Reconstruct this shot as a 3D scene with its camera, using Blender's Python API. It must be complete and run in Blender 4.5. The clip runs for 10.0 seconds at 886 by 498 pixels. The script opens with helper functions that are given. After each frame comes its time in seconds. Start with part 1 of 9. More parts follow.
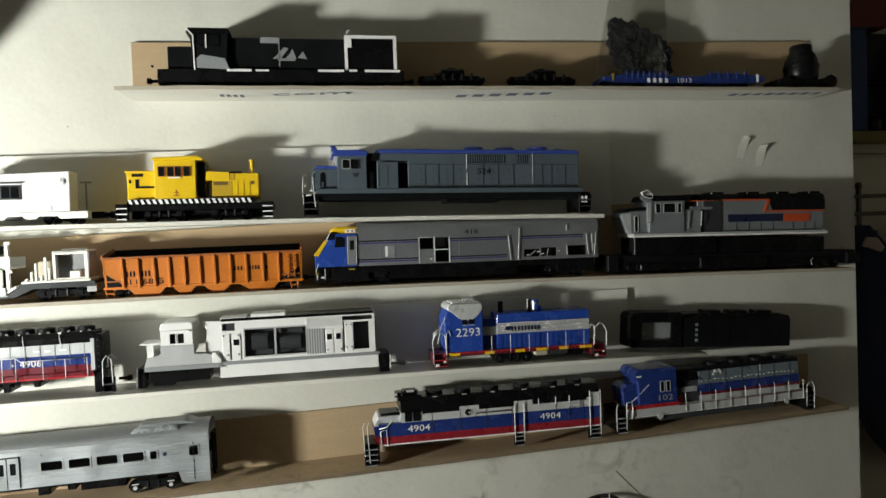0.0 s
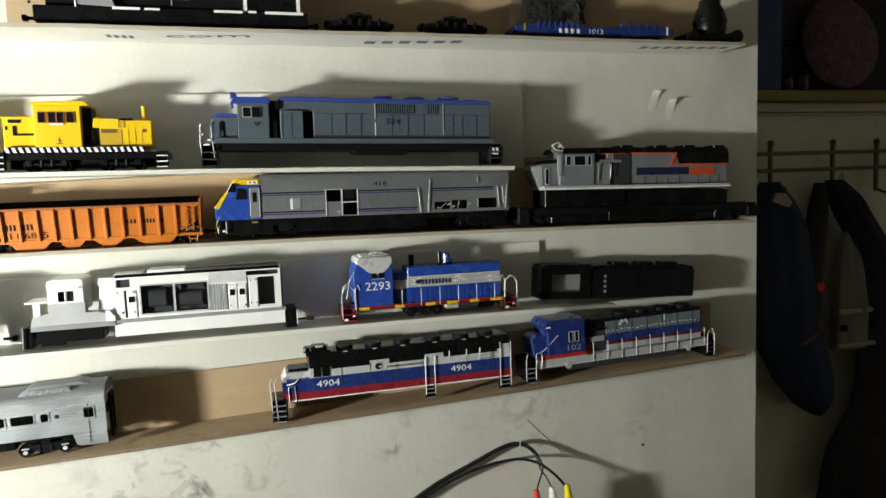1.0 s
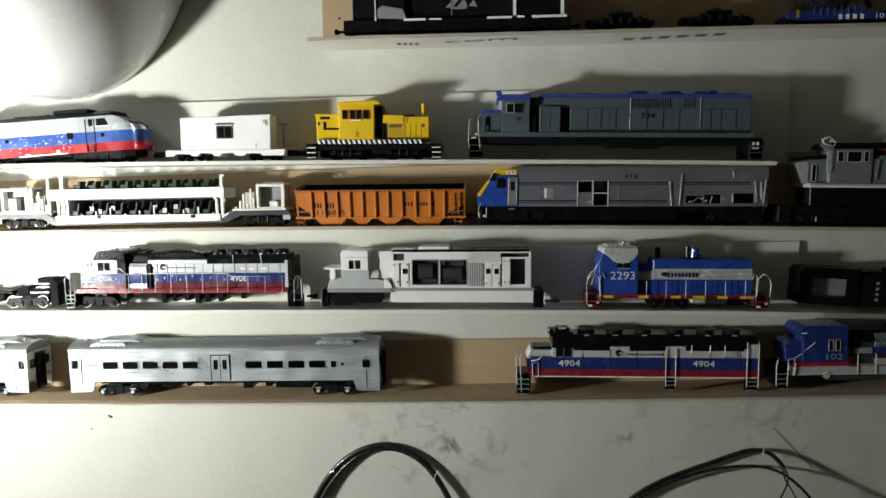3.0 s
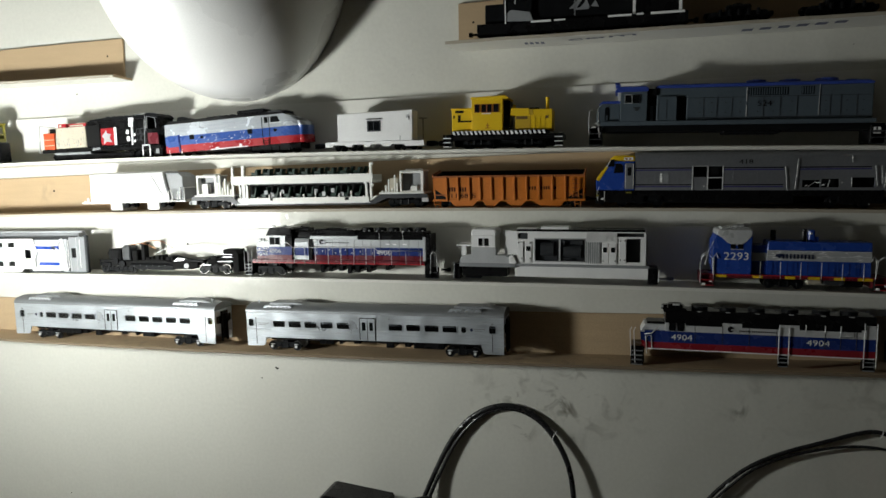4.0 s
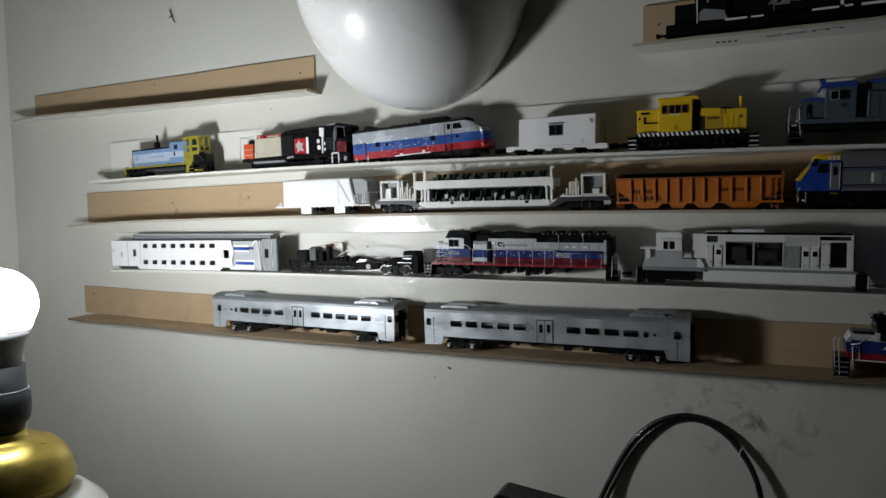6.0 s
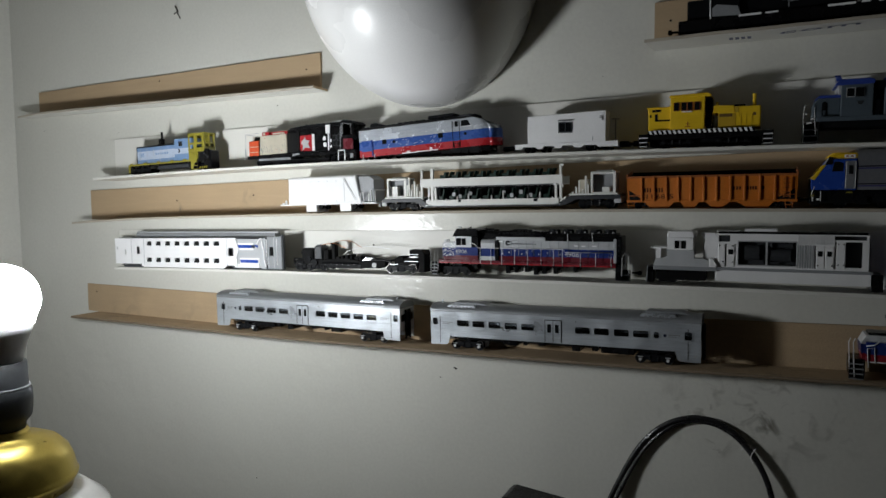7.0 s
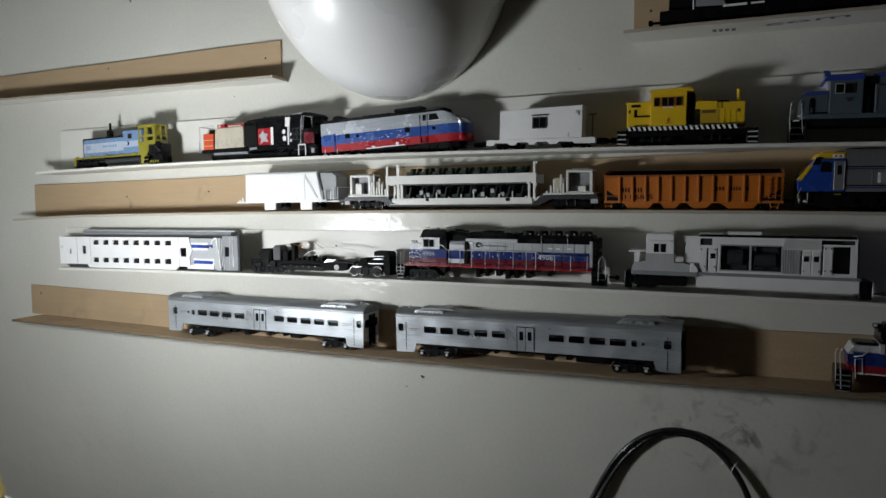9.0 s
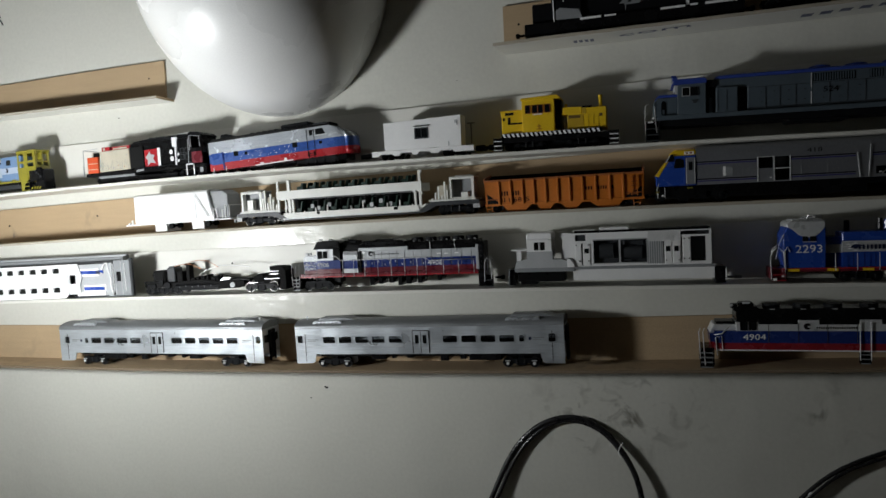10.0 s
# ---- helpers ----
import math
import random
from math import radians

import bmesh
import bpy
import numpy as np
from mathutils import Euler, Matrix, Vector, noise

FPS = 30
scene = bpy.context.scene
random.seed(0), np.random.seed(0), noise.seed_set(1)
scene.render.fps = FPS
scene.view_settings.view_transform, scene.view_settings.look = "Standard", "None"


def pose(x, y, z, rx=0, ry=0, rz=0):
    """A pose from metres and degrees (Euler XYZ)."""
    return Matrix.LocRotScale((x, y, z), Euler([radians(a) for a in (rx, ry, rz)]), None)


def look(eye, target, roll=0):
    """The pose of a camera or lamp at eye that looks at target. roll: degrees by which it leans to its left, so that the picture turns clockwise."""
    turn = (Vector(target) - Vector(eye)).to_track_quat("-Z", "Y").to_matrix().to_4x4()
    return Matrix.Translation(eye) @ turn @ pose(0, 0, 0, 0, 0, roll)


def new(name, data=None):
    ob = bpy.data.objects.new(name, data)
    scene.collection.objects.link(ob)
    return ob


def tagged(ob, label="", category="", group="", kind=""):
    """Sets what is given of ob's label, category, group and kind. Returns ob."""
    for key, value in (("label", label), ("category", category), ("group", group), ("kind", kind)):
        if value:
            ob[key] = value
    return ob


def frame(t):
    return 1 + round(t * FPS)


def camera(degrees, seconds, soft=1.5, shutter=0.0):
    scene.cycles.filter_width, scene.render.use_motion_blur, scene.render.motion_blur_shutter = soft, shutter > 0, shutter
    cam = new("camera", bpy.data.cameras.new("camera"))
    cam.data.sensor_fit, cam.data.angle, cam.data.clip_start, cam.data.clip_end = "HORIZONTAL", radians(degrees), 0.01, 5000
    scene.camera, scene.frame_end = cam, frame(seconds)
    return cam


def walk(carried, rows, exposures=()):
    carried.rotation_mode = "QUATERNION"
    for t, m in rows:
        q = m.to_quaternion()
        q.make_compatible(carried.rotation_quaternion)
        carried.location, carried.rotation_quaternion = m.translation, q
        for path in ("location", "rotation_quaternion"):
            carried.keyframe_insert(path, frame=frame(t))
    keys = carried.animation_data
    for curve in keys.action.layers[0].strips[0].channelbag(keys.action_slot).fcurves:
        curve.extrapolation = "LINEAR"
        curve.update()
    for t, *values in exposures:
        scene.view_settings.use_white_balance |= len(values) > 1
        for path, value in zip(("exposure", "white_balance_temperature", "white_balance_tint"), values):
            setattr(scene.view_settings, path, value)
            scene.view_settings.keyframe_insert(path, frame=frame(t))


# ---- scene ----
cam = camera(66.50, 10.0)
PATH = [
    (0, (0.03706, -0.57529, 1.30678), (0.22082, 0.40735, 1.28151), -2.16),
    (0.5, (0.05188, -0.57127, 1.30583), (0.28674, 0.39771, 1.22900), -2.07),
    (1, (0.05933, -0.57152, 1.30163), (0.33238, 0.38615, 1.21043), -2.10),
    (1.5, (0.05447, -0.57253, 1.30071), (0.28668, 0.38859, 1.15132), -2.77),
    (2, (0.05008, -0.57903, 1.29064), (0.25288, 0.39346, 1.17605), -1.05),
    (2.5, (0.04351, -0.57953, 1.28872), (0.12923, 0.40918, 1.16589), 0.08),
    (3, (0.04271, -0.60399, 1.30028), (-0.02146, 0.38955, 1.20663), -0.56),
    (3.2, (0.05059, -0.61933, 1.30559), (-0.06379, 0.36771, 1.19298), -0.55),
    (4.3, (0.05745, -0.68168, 1.29467), (-0.23469, 0.26986, 1.19862), -0.83),
    (4.5, (0.04941, -0.68514, 1.29537), (-0.26317, 0.26134, 1.21494), -0.79),
    (5, (0.04371, -0.68731, 1.28583), (-0.28378, 0.25402, 1.20433), -1.20),
    (5.5, (0.02010, -0.69146, 1.29116), (-0.37538, 0.22142, 1.18999), -0.64),
    (6, (0.00503, -0.70183, 1.27962), (-0.41551, 0.20248, 1.20640), -0.76),
    (7.3, (-0.00298, -0.69107, 1.27552), (-0.42735, 0.21186, 1.20748), -0.36),
    (7.5, (-0.00300, -0.68629, 1.27751), (-0.41956, 0.22089, 1.21845), -0.48),
    (8, (-0.00517, -0.66889, 1.27897), (-0.38993, 0.25152, 1.20962), -0.51),
    (8.5, (-0.00598, -0.65629, 1.28225), (-0.38845, 0.26379, 1.19754), -0.95),
    (9, (-0.01538, -0.65467, 1.27649), (-0.40255, 0.26438, 1.20272), 0.01),
    (9.5, (0.00034, -0.65410, 1.27319), (-0.33004, 0.28676, 1.19813), -1.02),
    (10, (0.02119, -0.66357, 1.27387), (-0.25993, 0.29420, 1.21348), -2.95),
]
# seconds, stops, kelvin, tint
EXPOSURES = [
    (0, 2.24, 6750, 8), (0.5, 2.6, 6750, 8), (1.0, 2.8, 6750, 8), (1.5, 2.8, 6750, 8), (2.0, 2.64, 6750, 8), (2.5, 2.14, 6700, 8), (3.0, 1.78, 6600, 8), (4.5, 0.34, 6450, 10), (5.5, 0.03, 6300, 10),
    (6.0, -0.12, 6180, 14), (8.5, -0.1, 6180, 14), (9.5, -0.04, 6220, 14), (10.0, 0.17, 6270, 13),
]
walk(cam, [(t, look(eye, target, roll)) for t, eye, target, roll in PATH], EXPOSURES)

# ---- world and light ----
world = bpy.data.worlds.new("room_air")
scene.world = world
world.use_nodes = True
world.node_tree.nodes["Background"].inputs["Color"].default_value = (0.9, 0.95, 1.0, 1)
world.node_tree.nodes["Background"].inputs["Strength"].default_value = 0.0

BULB = Vector((-0.579, -0.345, 1.194))
BULB_STRENGTH = 230.0
DOME = Vector((-0.3419, -0.0202, 1.5269))

# ---- materials ----
MM = 0.001


def mat(name, rgb, rough=0.5, metal=0.0, var=0.12, fine=900.0, coarse=60.0, bump=0.05, coat=0.0, shine=0.5):
    """A painted, plastic or paper surface: two scales of colour variation, uneven gloss and fine relief."""
    m = bpy.data.materials.new(name)
    m.use_nodes = True
    nt = m.node_tree
    b = nt.nodes["Principled BSDF"]
    co = nt.nodes.new("ShaderNodeTexCoord")
    big = nt.nodes.new("ShaderNodeTexNoise")
    small = nt.nodes.new("ShaderNodeTexNoise")
    big.inputs["Scale"].default_value, small.inputs["Scale"].default_value = coarse, fine
    big.inputs["Detail"].default_value, small.inputs["Detail"].default_value = 4, 3
    for n in (big, small):
        nt.links.new(co.outputs["Object"], n.inputs["Vector"])
    add = nt.nodes.new("ShaderNodeMath")
    add.operation = "ADD"
    nt.links.new(big.outputs["Fac"], add.inputs[0])
    nt.links.new(small.outputs["Fac"], add.inputs[1])
    ramp = nt.nodes.new("ShaderNodeMapRange")
    ramp.interpolation_type = "SMOOTHSTEP"
    ramp.inputs["From Min"].default_value, ramp.inputs["From Max"].default_value = 0.5, 1.5
    ramp.inputs["To Min"].default_value, ramp.inputs["To Max"].default_value = 1 - var, 1 + var
    nt.links.new(add.outputs[0], ramp.inputs["Value"])
    mul = nt.nodes.new("ShaderNodeVectorMath")
    mul.operation = "SCALE"
    mul.inputs[0].default_value = rgb
    nt.links.new(ramp.outputs["Result"], mul.inputs["Scale"])
    nt.links.new(mul.outputs["Vector"], b.inputs["Base Color"])
    rr = nt.nodes.new("ShaderNodeMapRange")
    rr.interpolation_type = "SMOOTHSTEP"
    rr.inputs["From Min"].default_value, rr.inputs["From Max"].default_value = 0.25, 0.75
    rr.inputs["To Min"].default_value, rr.inputs["To Max"].default_value = max(0.02, rough - 0.1), min(1, rough + 0.1)
    nt.links.new(big.outputs["Fac"], rr.inputs["Value"])
    nt.links.new(rr.outputs["Result"], b.inputs["Roughness"])
    b.inputs["Metallic"].default_value = metal
    b.inputs["Coat Weight"].default_value = coat
    b.inputs["Specular IOR Level"].default_value = shine
    if bump:
        bp = nt.nodes.new("ShaderNodeBump")
        bp.inputs["Strength"].default_value, bp.inputs["Distance"].default_value = bump, 0.0006
        nt.links.new(small.outputs["Fac"], bp.inputs["Height"])
        nt.links.new(bp.outputs["Normal"], b.inputs["Normal"])
    return m


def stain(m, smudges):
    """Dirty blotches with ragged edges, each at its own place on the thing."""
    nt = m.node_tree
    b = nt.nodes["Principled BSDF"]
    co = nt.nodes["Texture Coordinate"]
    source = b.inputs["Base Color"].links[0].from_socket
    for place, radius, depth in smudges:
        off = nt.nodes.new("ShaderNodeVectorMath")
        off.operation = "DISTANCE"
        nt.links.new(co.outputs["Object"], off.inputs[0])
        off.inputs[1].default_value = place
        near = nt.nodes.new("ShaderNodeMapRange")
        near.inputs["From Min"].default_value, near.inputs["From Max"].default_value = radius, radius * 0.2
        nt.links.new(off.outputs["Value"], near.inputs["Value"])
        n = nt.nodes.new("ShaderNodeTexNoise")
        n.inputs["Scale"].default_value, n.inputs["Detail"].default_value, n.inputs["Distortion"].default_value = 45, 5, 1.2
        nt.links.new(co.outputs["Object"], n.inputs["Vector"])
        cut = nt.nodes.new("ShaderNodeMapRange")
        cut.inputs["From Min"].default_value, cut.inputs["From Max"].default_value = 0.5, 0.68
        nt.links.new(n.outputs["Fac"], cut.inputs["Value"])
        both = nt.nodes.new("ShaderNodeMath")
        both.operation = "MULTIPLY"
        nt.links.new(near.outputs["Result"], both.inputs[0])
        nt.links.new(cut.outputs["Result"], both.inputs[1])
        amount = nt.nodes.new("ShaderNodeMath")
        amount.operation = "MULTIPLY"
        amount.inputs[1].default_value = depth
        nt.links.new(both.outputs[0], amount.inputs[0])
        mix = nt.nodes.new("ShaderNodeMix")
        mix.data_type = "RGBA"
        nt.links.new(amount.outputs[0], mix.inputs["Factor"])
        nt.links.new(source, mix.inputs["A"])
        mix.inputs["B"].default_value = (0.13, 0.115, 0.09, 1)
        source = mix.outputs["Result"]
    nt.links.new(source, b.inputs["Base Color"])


def wall_paint(name, rgb, smudges=()):
    """Old wall paint under a glossy, orange-peeled skin, with roller texture, faint yellowing and a few scuffed, dirty places."""
    m = mat(name, rgb, rough=0.26, var=0.05, fine=260.0, coarse=5.0, bump=0.0)
    nt = m.node_tree
    b = nt.nodes["Principled BSDF"]
    nt.links.remove(b.inputs["Roughness"].links[0])
    b.inputs["Roughness"].default_value = 0.26
    co = nt.nodes["Texture Coordinate"]
    peel = nt.nodes.new("ShaderNodeTexNoise")
    peel.inputs["Scale"].default_value, peel.inputs["Detail"].default_value = 190, 5
    nt.links.new(co.outputs["Object"], peel.inputs["Vector"])
    wave = nt.nodes.new("ShaderNodeTexNoise")
    wave.inputs["Scale"].default_value, wave.inputs["Detail"].default_value = 16, 2
    nt.links.new(co.outputs["Object"], wave.inputs["Vector"])
    bp = nt.nodes.new("ShaderNodeBump")
    bp.inputs["Strength"].default_value, bp.inputs["Distance"].default_value = 0.13, 0.0016
    nt.links.new(peel.outputs["Fac"], bp.inputs["Height"])
    bq = nt.nodes.new("ShaderNodeBump")
    bq.inputs["Strength"].default_value, bq.inputs["Distance"].default_value = 0.25, 0.012
    nt.links.new(wave.outputs["Fac"], bq.inputs["Height"])
    nt.links.new(bp.outputs["Normal"], bq.inputs["Normal"])
    nt.links.new(bq.outputs["Normal"], b.inputs["Normal"])
    drops = nt.nodes.new("ShaderNodeTexNoise")
    drops.inputs["Scale"].default_value, drops.inputs["Detail"].default_value = 120, 2
    nt.links.new(co.outputs["Object"], drops.inputs["Vector"])
    bd = nt.nodes.new("ShaderNodeBump")
    bd.inputs["Strength"].default_value, bd.inputs["Distance"].default_value = 0.3, 0.003
    nt.links.new(drops.outputs["Fac"], bd.inputs["Height"])
    nt.links.new(bd.outputs["Normal"], b.inputs["Coat Normal"])
    b.inputs["Coat Weight"].default_value, b.inputs["Coat Roughness"].default_value = 0.34, 0.18
    b.inputs["Specular IOR Level"].default_value = 0.3
    stain(m, smudges)
    return m


def cardboard(name, rgb, smudges=(), var=0.07):
    """Kraft cardboard: fibres along the sheet, stains and creases."""
    m = mat(name, rgb, rough=0.8, var=var, fine=700.0, coarse=16.0, bump=0.1)
    nt = m.node_tree
    b = nt.nodes["Principled BSDF"]
    co = nt.nodes["Texture Coordinate"]
    mp = nt.nodes.new("ShaderNodeMapping")
    mp.inputs["Scale"].default_value = (20, 260, 260)
    nt.links.new(co.outputs["Object"], mp.inputs["Vector"])
    n = nt.nodes.new("ShaderNodeTexNoise")
    n.inputs["Scale"].default_value, n.inputs["Detail"].default_value = 1.0, 4
    nt.links.new(mp.outputs["Vector"], n.inputs["Vector"])
    r = nt.nodes.new("ShaderNodeMapRange")
    r.inputs["From Min"].default_value, r.inputs["From Max"].default_value = 0.3, 0.7
    r.inputs["To Min"].default_value, r.inputs["To Max"].default_value = 0.965, 1.03
    nt.links.new(n.outputs["Fac"], r.inputs["Value"])
    source = b.inputs["Base Color"].links[0].from_socket
    mul = nt.nodes.new("ShaderNodeVectorMath")
    mul.operation = "SCALE"
    nt.links.new(source, mul.inputs[0])
    nt.links.new(r.outputs["Result"], mul.inputs["Scale"])
    nt.links.new(mul.outputs["Vector"], b.inputs["Base Color"])
    stain(m, smudges)
    return m


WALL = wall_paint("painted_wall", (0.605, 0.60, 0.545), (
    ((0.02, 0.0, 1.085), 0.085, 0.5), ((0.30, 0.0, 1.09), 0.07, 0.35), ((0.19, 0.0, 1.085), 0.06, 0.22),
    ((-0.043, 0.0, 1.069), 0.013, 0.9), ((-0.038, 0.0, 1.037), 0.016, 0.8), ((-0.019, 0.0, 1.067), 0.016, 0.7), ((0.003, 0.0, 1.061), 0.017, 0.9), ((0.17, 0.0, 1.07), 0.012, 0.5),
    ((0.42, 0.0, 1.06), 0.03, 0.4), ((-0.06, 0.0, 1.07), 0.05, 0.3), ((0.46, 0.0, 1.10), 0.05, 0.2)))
FAR_WALL = wall_paint("cream_wall", (0.70, 0.67, 0.55))
ROOM = wall_paint("unseen_dark_wall", (0.06, 0.055, 0.05))
CEIL = wall_paint("ceiling_paint", (0.20, 0.19, 0.17))
KRAFT = cardboard("kraft_cardboard", (0.41, 0.298, 0.178))
KRAFT_STAINED = cardboard("stained_kraft_cardboard", (0.41, 0.298, 0.178), (((0.145, -0.003, 0.012), 0.022, 0.85), ((0.105, -0.02, 0.0), 0.03, 0.6), ((0.27, -0.003, 0.03), 0.02, 0.3), ((0.40, -0.03, 0.0), 0.03, 0.4)))
KRAFT_DUSTY = cardboard("dusty_kraft_cardboard", (0.39, 0.285, 0.172), (((0.06, -0.03, 0.0), 0.05, 0.4), ((0.19, -0.035, 0.0), 0.05, 0.5), ((0.42, -0.035, 0.0), 0.05, 0.4), ((0.88, -0.03, 0.0), 0.05, 0.6), ((0.93, -0.035, 0.0), 0.04, 0.7), ((1.22, -0.03, 0.0), 0.06, 0.5), ((1.38, -0.03, 0.0), 0.06, 0.75)), 0.16)
SOILED_EDGE = cardboard("soiled_brown_edge", (0.17, 0.125, 0.08))
KRAFT_EDGE = cardboard("cut_cardboard_edge", (0.32, 0.23, 0.13))
WHITE_CARD = mat("white_coated_card", (0.66, 0.65, 0.60), rough=0.5, var=0.06, coarse=9.0, bump=0.03)
INK = mat("blue_grey_print", (0.13, 0.14, 0.20), rough=0.7)
WHITE = mat("white_plastic", (0.78, 0.78, 0.78), rough=0.4, var=0.05)
OFFWHITE = mat("bone_white_plastic", (0.78, 0.78, 0.74), rough=0.45, var=0.07)
BLACK = mat("black_plastic", (0.0055, 0.0055, 0.006), rough=0.25, var=0.3, shine=0.17)
SATIN = mat("satin_black_paint", (0.0065, 0.007, 0.008), rough=0.46, var=0.3, shine=0.09)
GLASS = mat("dark_window", (0.006, 0.007, 0.008), rough=0.12, var=0.2, bump=0)
# Near black: shade inside hollow bodies put in as colour, and black parts.
DARK = mat("black_and_shade", (0.010, 0.010, 0.010), rough=0.8, shine=0.1)
SILVER = mat("silver_paint", (0.42, 0.435, 0.45), rough=0.5, metal=0.35, var=0.1, coarse=35.0, fine=420.0, bump=0.3)
BRIGHT = mat("bright_silver_paint", (0.62, 0.63, 0.64), rough=0.34, metal=0.25, var=0.08, fine=420.0, bump=0.3)
STEEL = mat("nickel_wheel", (0.075, 0.073, 0.070), rough=0.3, metal=0.9)
CUT = cardboard("soiled_cut_edge", (0.40, 0.36, 0.29))
GREYBLUE = mat("slate_grey_paint", (0.078, 0.101, 0.122), rough=0.38, var=0.12, coarse=45.0)
ROOFBLUE = mat("blue_roof_paint", (0.03, 0.06, 0.30), rough=0.4)
GREY = mat("grey_paint", (0.24, 0.25, 0.26), rough=0.45)
DGREY = mat("dark_grey_paint", (0.038, 0.041, 0.045), rough=0.4, shine=0.35)
BLUE = mat("royal_blue_paint", (0.020, 0.062, 0.33), rough=0.25, var=0.1, fine=420.0, bump=0.3)
WORNBLUE = mat("worn_steel_blue_paint", (0.035, 0.085, 0.30), rough=0.27, var=0.25, coarse=50.0, fine=420.0, bump=0.35)
NAVY = mat("navy_blue_paint", (0.016, 0.034, 0.165), rough=0.25, var=0.16, fine=420.0, bump=0.35)
RED = mat("red_paint", (0.36, 0.020, 0.026), rough=0.28, var=0.12, fine=420.0, bump=0.3)
DKRED = mat("dark_red_paint", (0.12, 0.012, 0.02), rough=0.28, var=0.12, fine=420.0, bump=0.3)
ORANGE = mat("orange_paint", (0.50, 0.145, 0.012), rough=0.5, var=0.16, coarse=40.0)
OREDGE = mat("dark_orange_wear", (0.30, 0.085, 0.015), rough=0.6, var=0.2)
REDORANGE = mat("red_orange_paint", (0.55, 0.075, 0.02), rough=0.4)
YELLOW = mat("yellow_paint", (0.72, 0.47, 0.012), rough=0.4, var=0.07)
LEMON = mat("lemon_yellow_paint", (0.25, 0.22, 0.02), rough=0.4)
CREAM = mat("cream_plastic", (0.46, 0.42, 0.33), rough=0.5)
LTBLUE = mat("light_blue_paint", (0.15, 0.245, 0.41), rough=0.4)
SEATGREEN = mat("dark_green_seat", (0.004, 0.022, 0.014), rough=0.45, shine=0.3)
WIREWHITE = mat("white_wire", (0.8, 0.8, 0.8), rough=0.35, var=0.04)
DECALWHITE = mat("white_lettering", (0.8, 0.8, 0.8), rough=0.5, var=0.03, bump=0)
DECALDARK = mat("dark_lettering", (0.012, 0.010, 0.012), rough=0.6, var=0.1, bump=0, shine=0.1)
DECALPURPLE = mat("purple_stripe", (0.05, 0.045, 0.20), rough=0.4)
COPPER = mat("copper_wire", (0.5, 0.22, 0.1), rough=0.4, metal=0.8)
GEEPRED = mat("crimson_paint", (0.24, 0.017, 0.026), rough=0.3, var=0.14, fine=420.0, bump=0.3)
COWLSILVER = mat("dull_cowl_silver", (0.27, 0.28, 0.30), rough=0.4, metal=0.55, var=0.1, coarse=30.0, fine=420.0, bump=0.2)
PALEBLUE = mat("powder_blue_paint", (0.40, 0.46, 0.56), rough=0.42, var=0.12)
COOLGREY = mat("cool_grey_plastic", (0.17, 0.185, 0.20), rough=0.42, var=0.1)
NAVYBLACK = mat("navy_black_lettering", (0.012, 0.018, 0.05), rough=0.35, var=0.2)
SLATEHOOD = mat("slate_hood_paint", (0.12, 0.15, 0.175), rough=0.35, var=0.15, fine=420.0, bump=0.2)
PALEGREY = mat("light_grey_primer", (0.40, 0.41, 0.42), rough=0.5, var=0.12)


# ---- building helpers ----
def bx(x0, x1, y0, y1, z0, z1, bev=0.25):
    """A bevelled block, in millimetres."""
    bm = bmesh.new()
    bmesh.ops.create_cube(bm, size=1.0)
    for v in bm.verts:
        v.co = Vector((x0 + (v.co.x + 0.5) * (x1 - x0), y0 + (v.co.y + 0.5) * (y1 - y0), z0 + (v.co.z + 0.5) * (z1 - z0)))
    bev = min(bev, 0.4 * min(abs(x1 - x0), abs(y1 - y0), abs(z1 - z0)))
    if bev > 0.04:
        bmesh.ops.bevel(bm, geom=bm.edges[:], offset=bev, segments=1, affect="EDGES")
    return bm


def side(profile, y0, y1, bev=0.25):
    """A side outline of (x, z) corners, carried from y0 to y1."""
    bm = bmesh.new()
    a = [bm.verts.new((x, y0, z)) for x, z in profile]
    b = [bm.verts.new((x, y1, z)) for x, z in profile]
    n = len(profile)
    bm.faces.new(a)
    bm.faces.new(b[::-1])
    for i in range(n):
        bm.faces.new((a[i], b[i], b[(i + 1) % n], a[(i + 1) % n]))
    bmesh.ops.recalc_face_normals(bm, faces=bm.faces[:])
    if bev > 0.04:
        bmesh.ops.bevel(bm, geom=bm.edges[:], offset=bev, segments=1, affect="EDGES", clamp_overlap=True)
    return bm


def along(section, x0, x1, bev=0.0):
    """A cross-section of (y, z) corners, carried from x0 to x1."""
    bm = bmesh.new()
    a = [bm.verts.new((x0, y, z)) for y, z in section]
    b = [bm.verts.new((x1, y, z)) for y, z in section]
    n = len(section)
    bm.faces.new(a)
    bm.faces.new(b[::-1])
    for i in range(n):
        bm.faces.new((a[i], b[i], b[(i + 1) % n], a[(i + 1) % n]))
    bmesh.ops.recalc_face_normals(bm, faces=bm.faces[:])
    if bev > 0.04:
        bmesh.ops.bevel(bm, geom=bm.edges[:], offset=bev, segments=1, affect="EDGES", clamp_overlap=True)
    return bm


def arch(w, z0, z1, rise, steps=9):
    """The section of a car roof: straight to z1 - rise, then a low arch."""
    pts = [(-w / 2, z0)]
    for i in range(steps + 1):
        a = math.pi * i / steps
        pts.append((-w / 2 * math.cos(a), z1 - rise + rise * math.sin(a) ** 0.8))
    pts.append((w / 2, z0))
    return pts


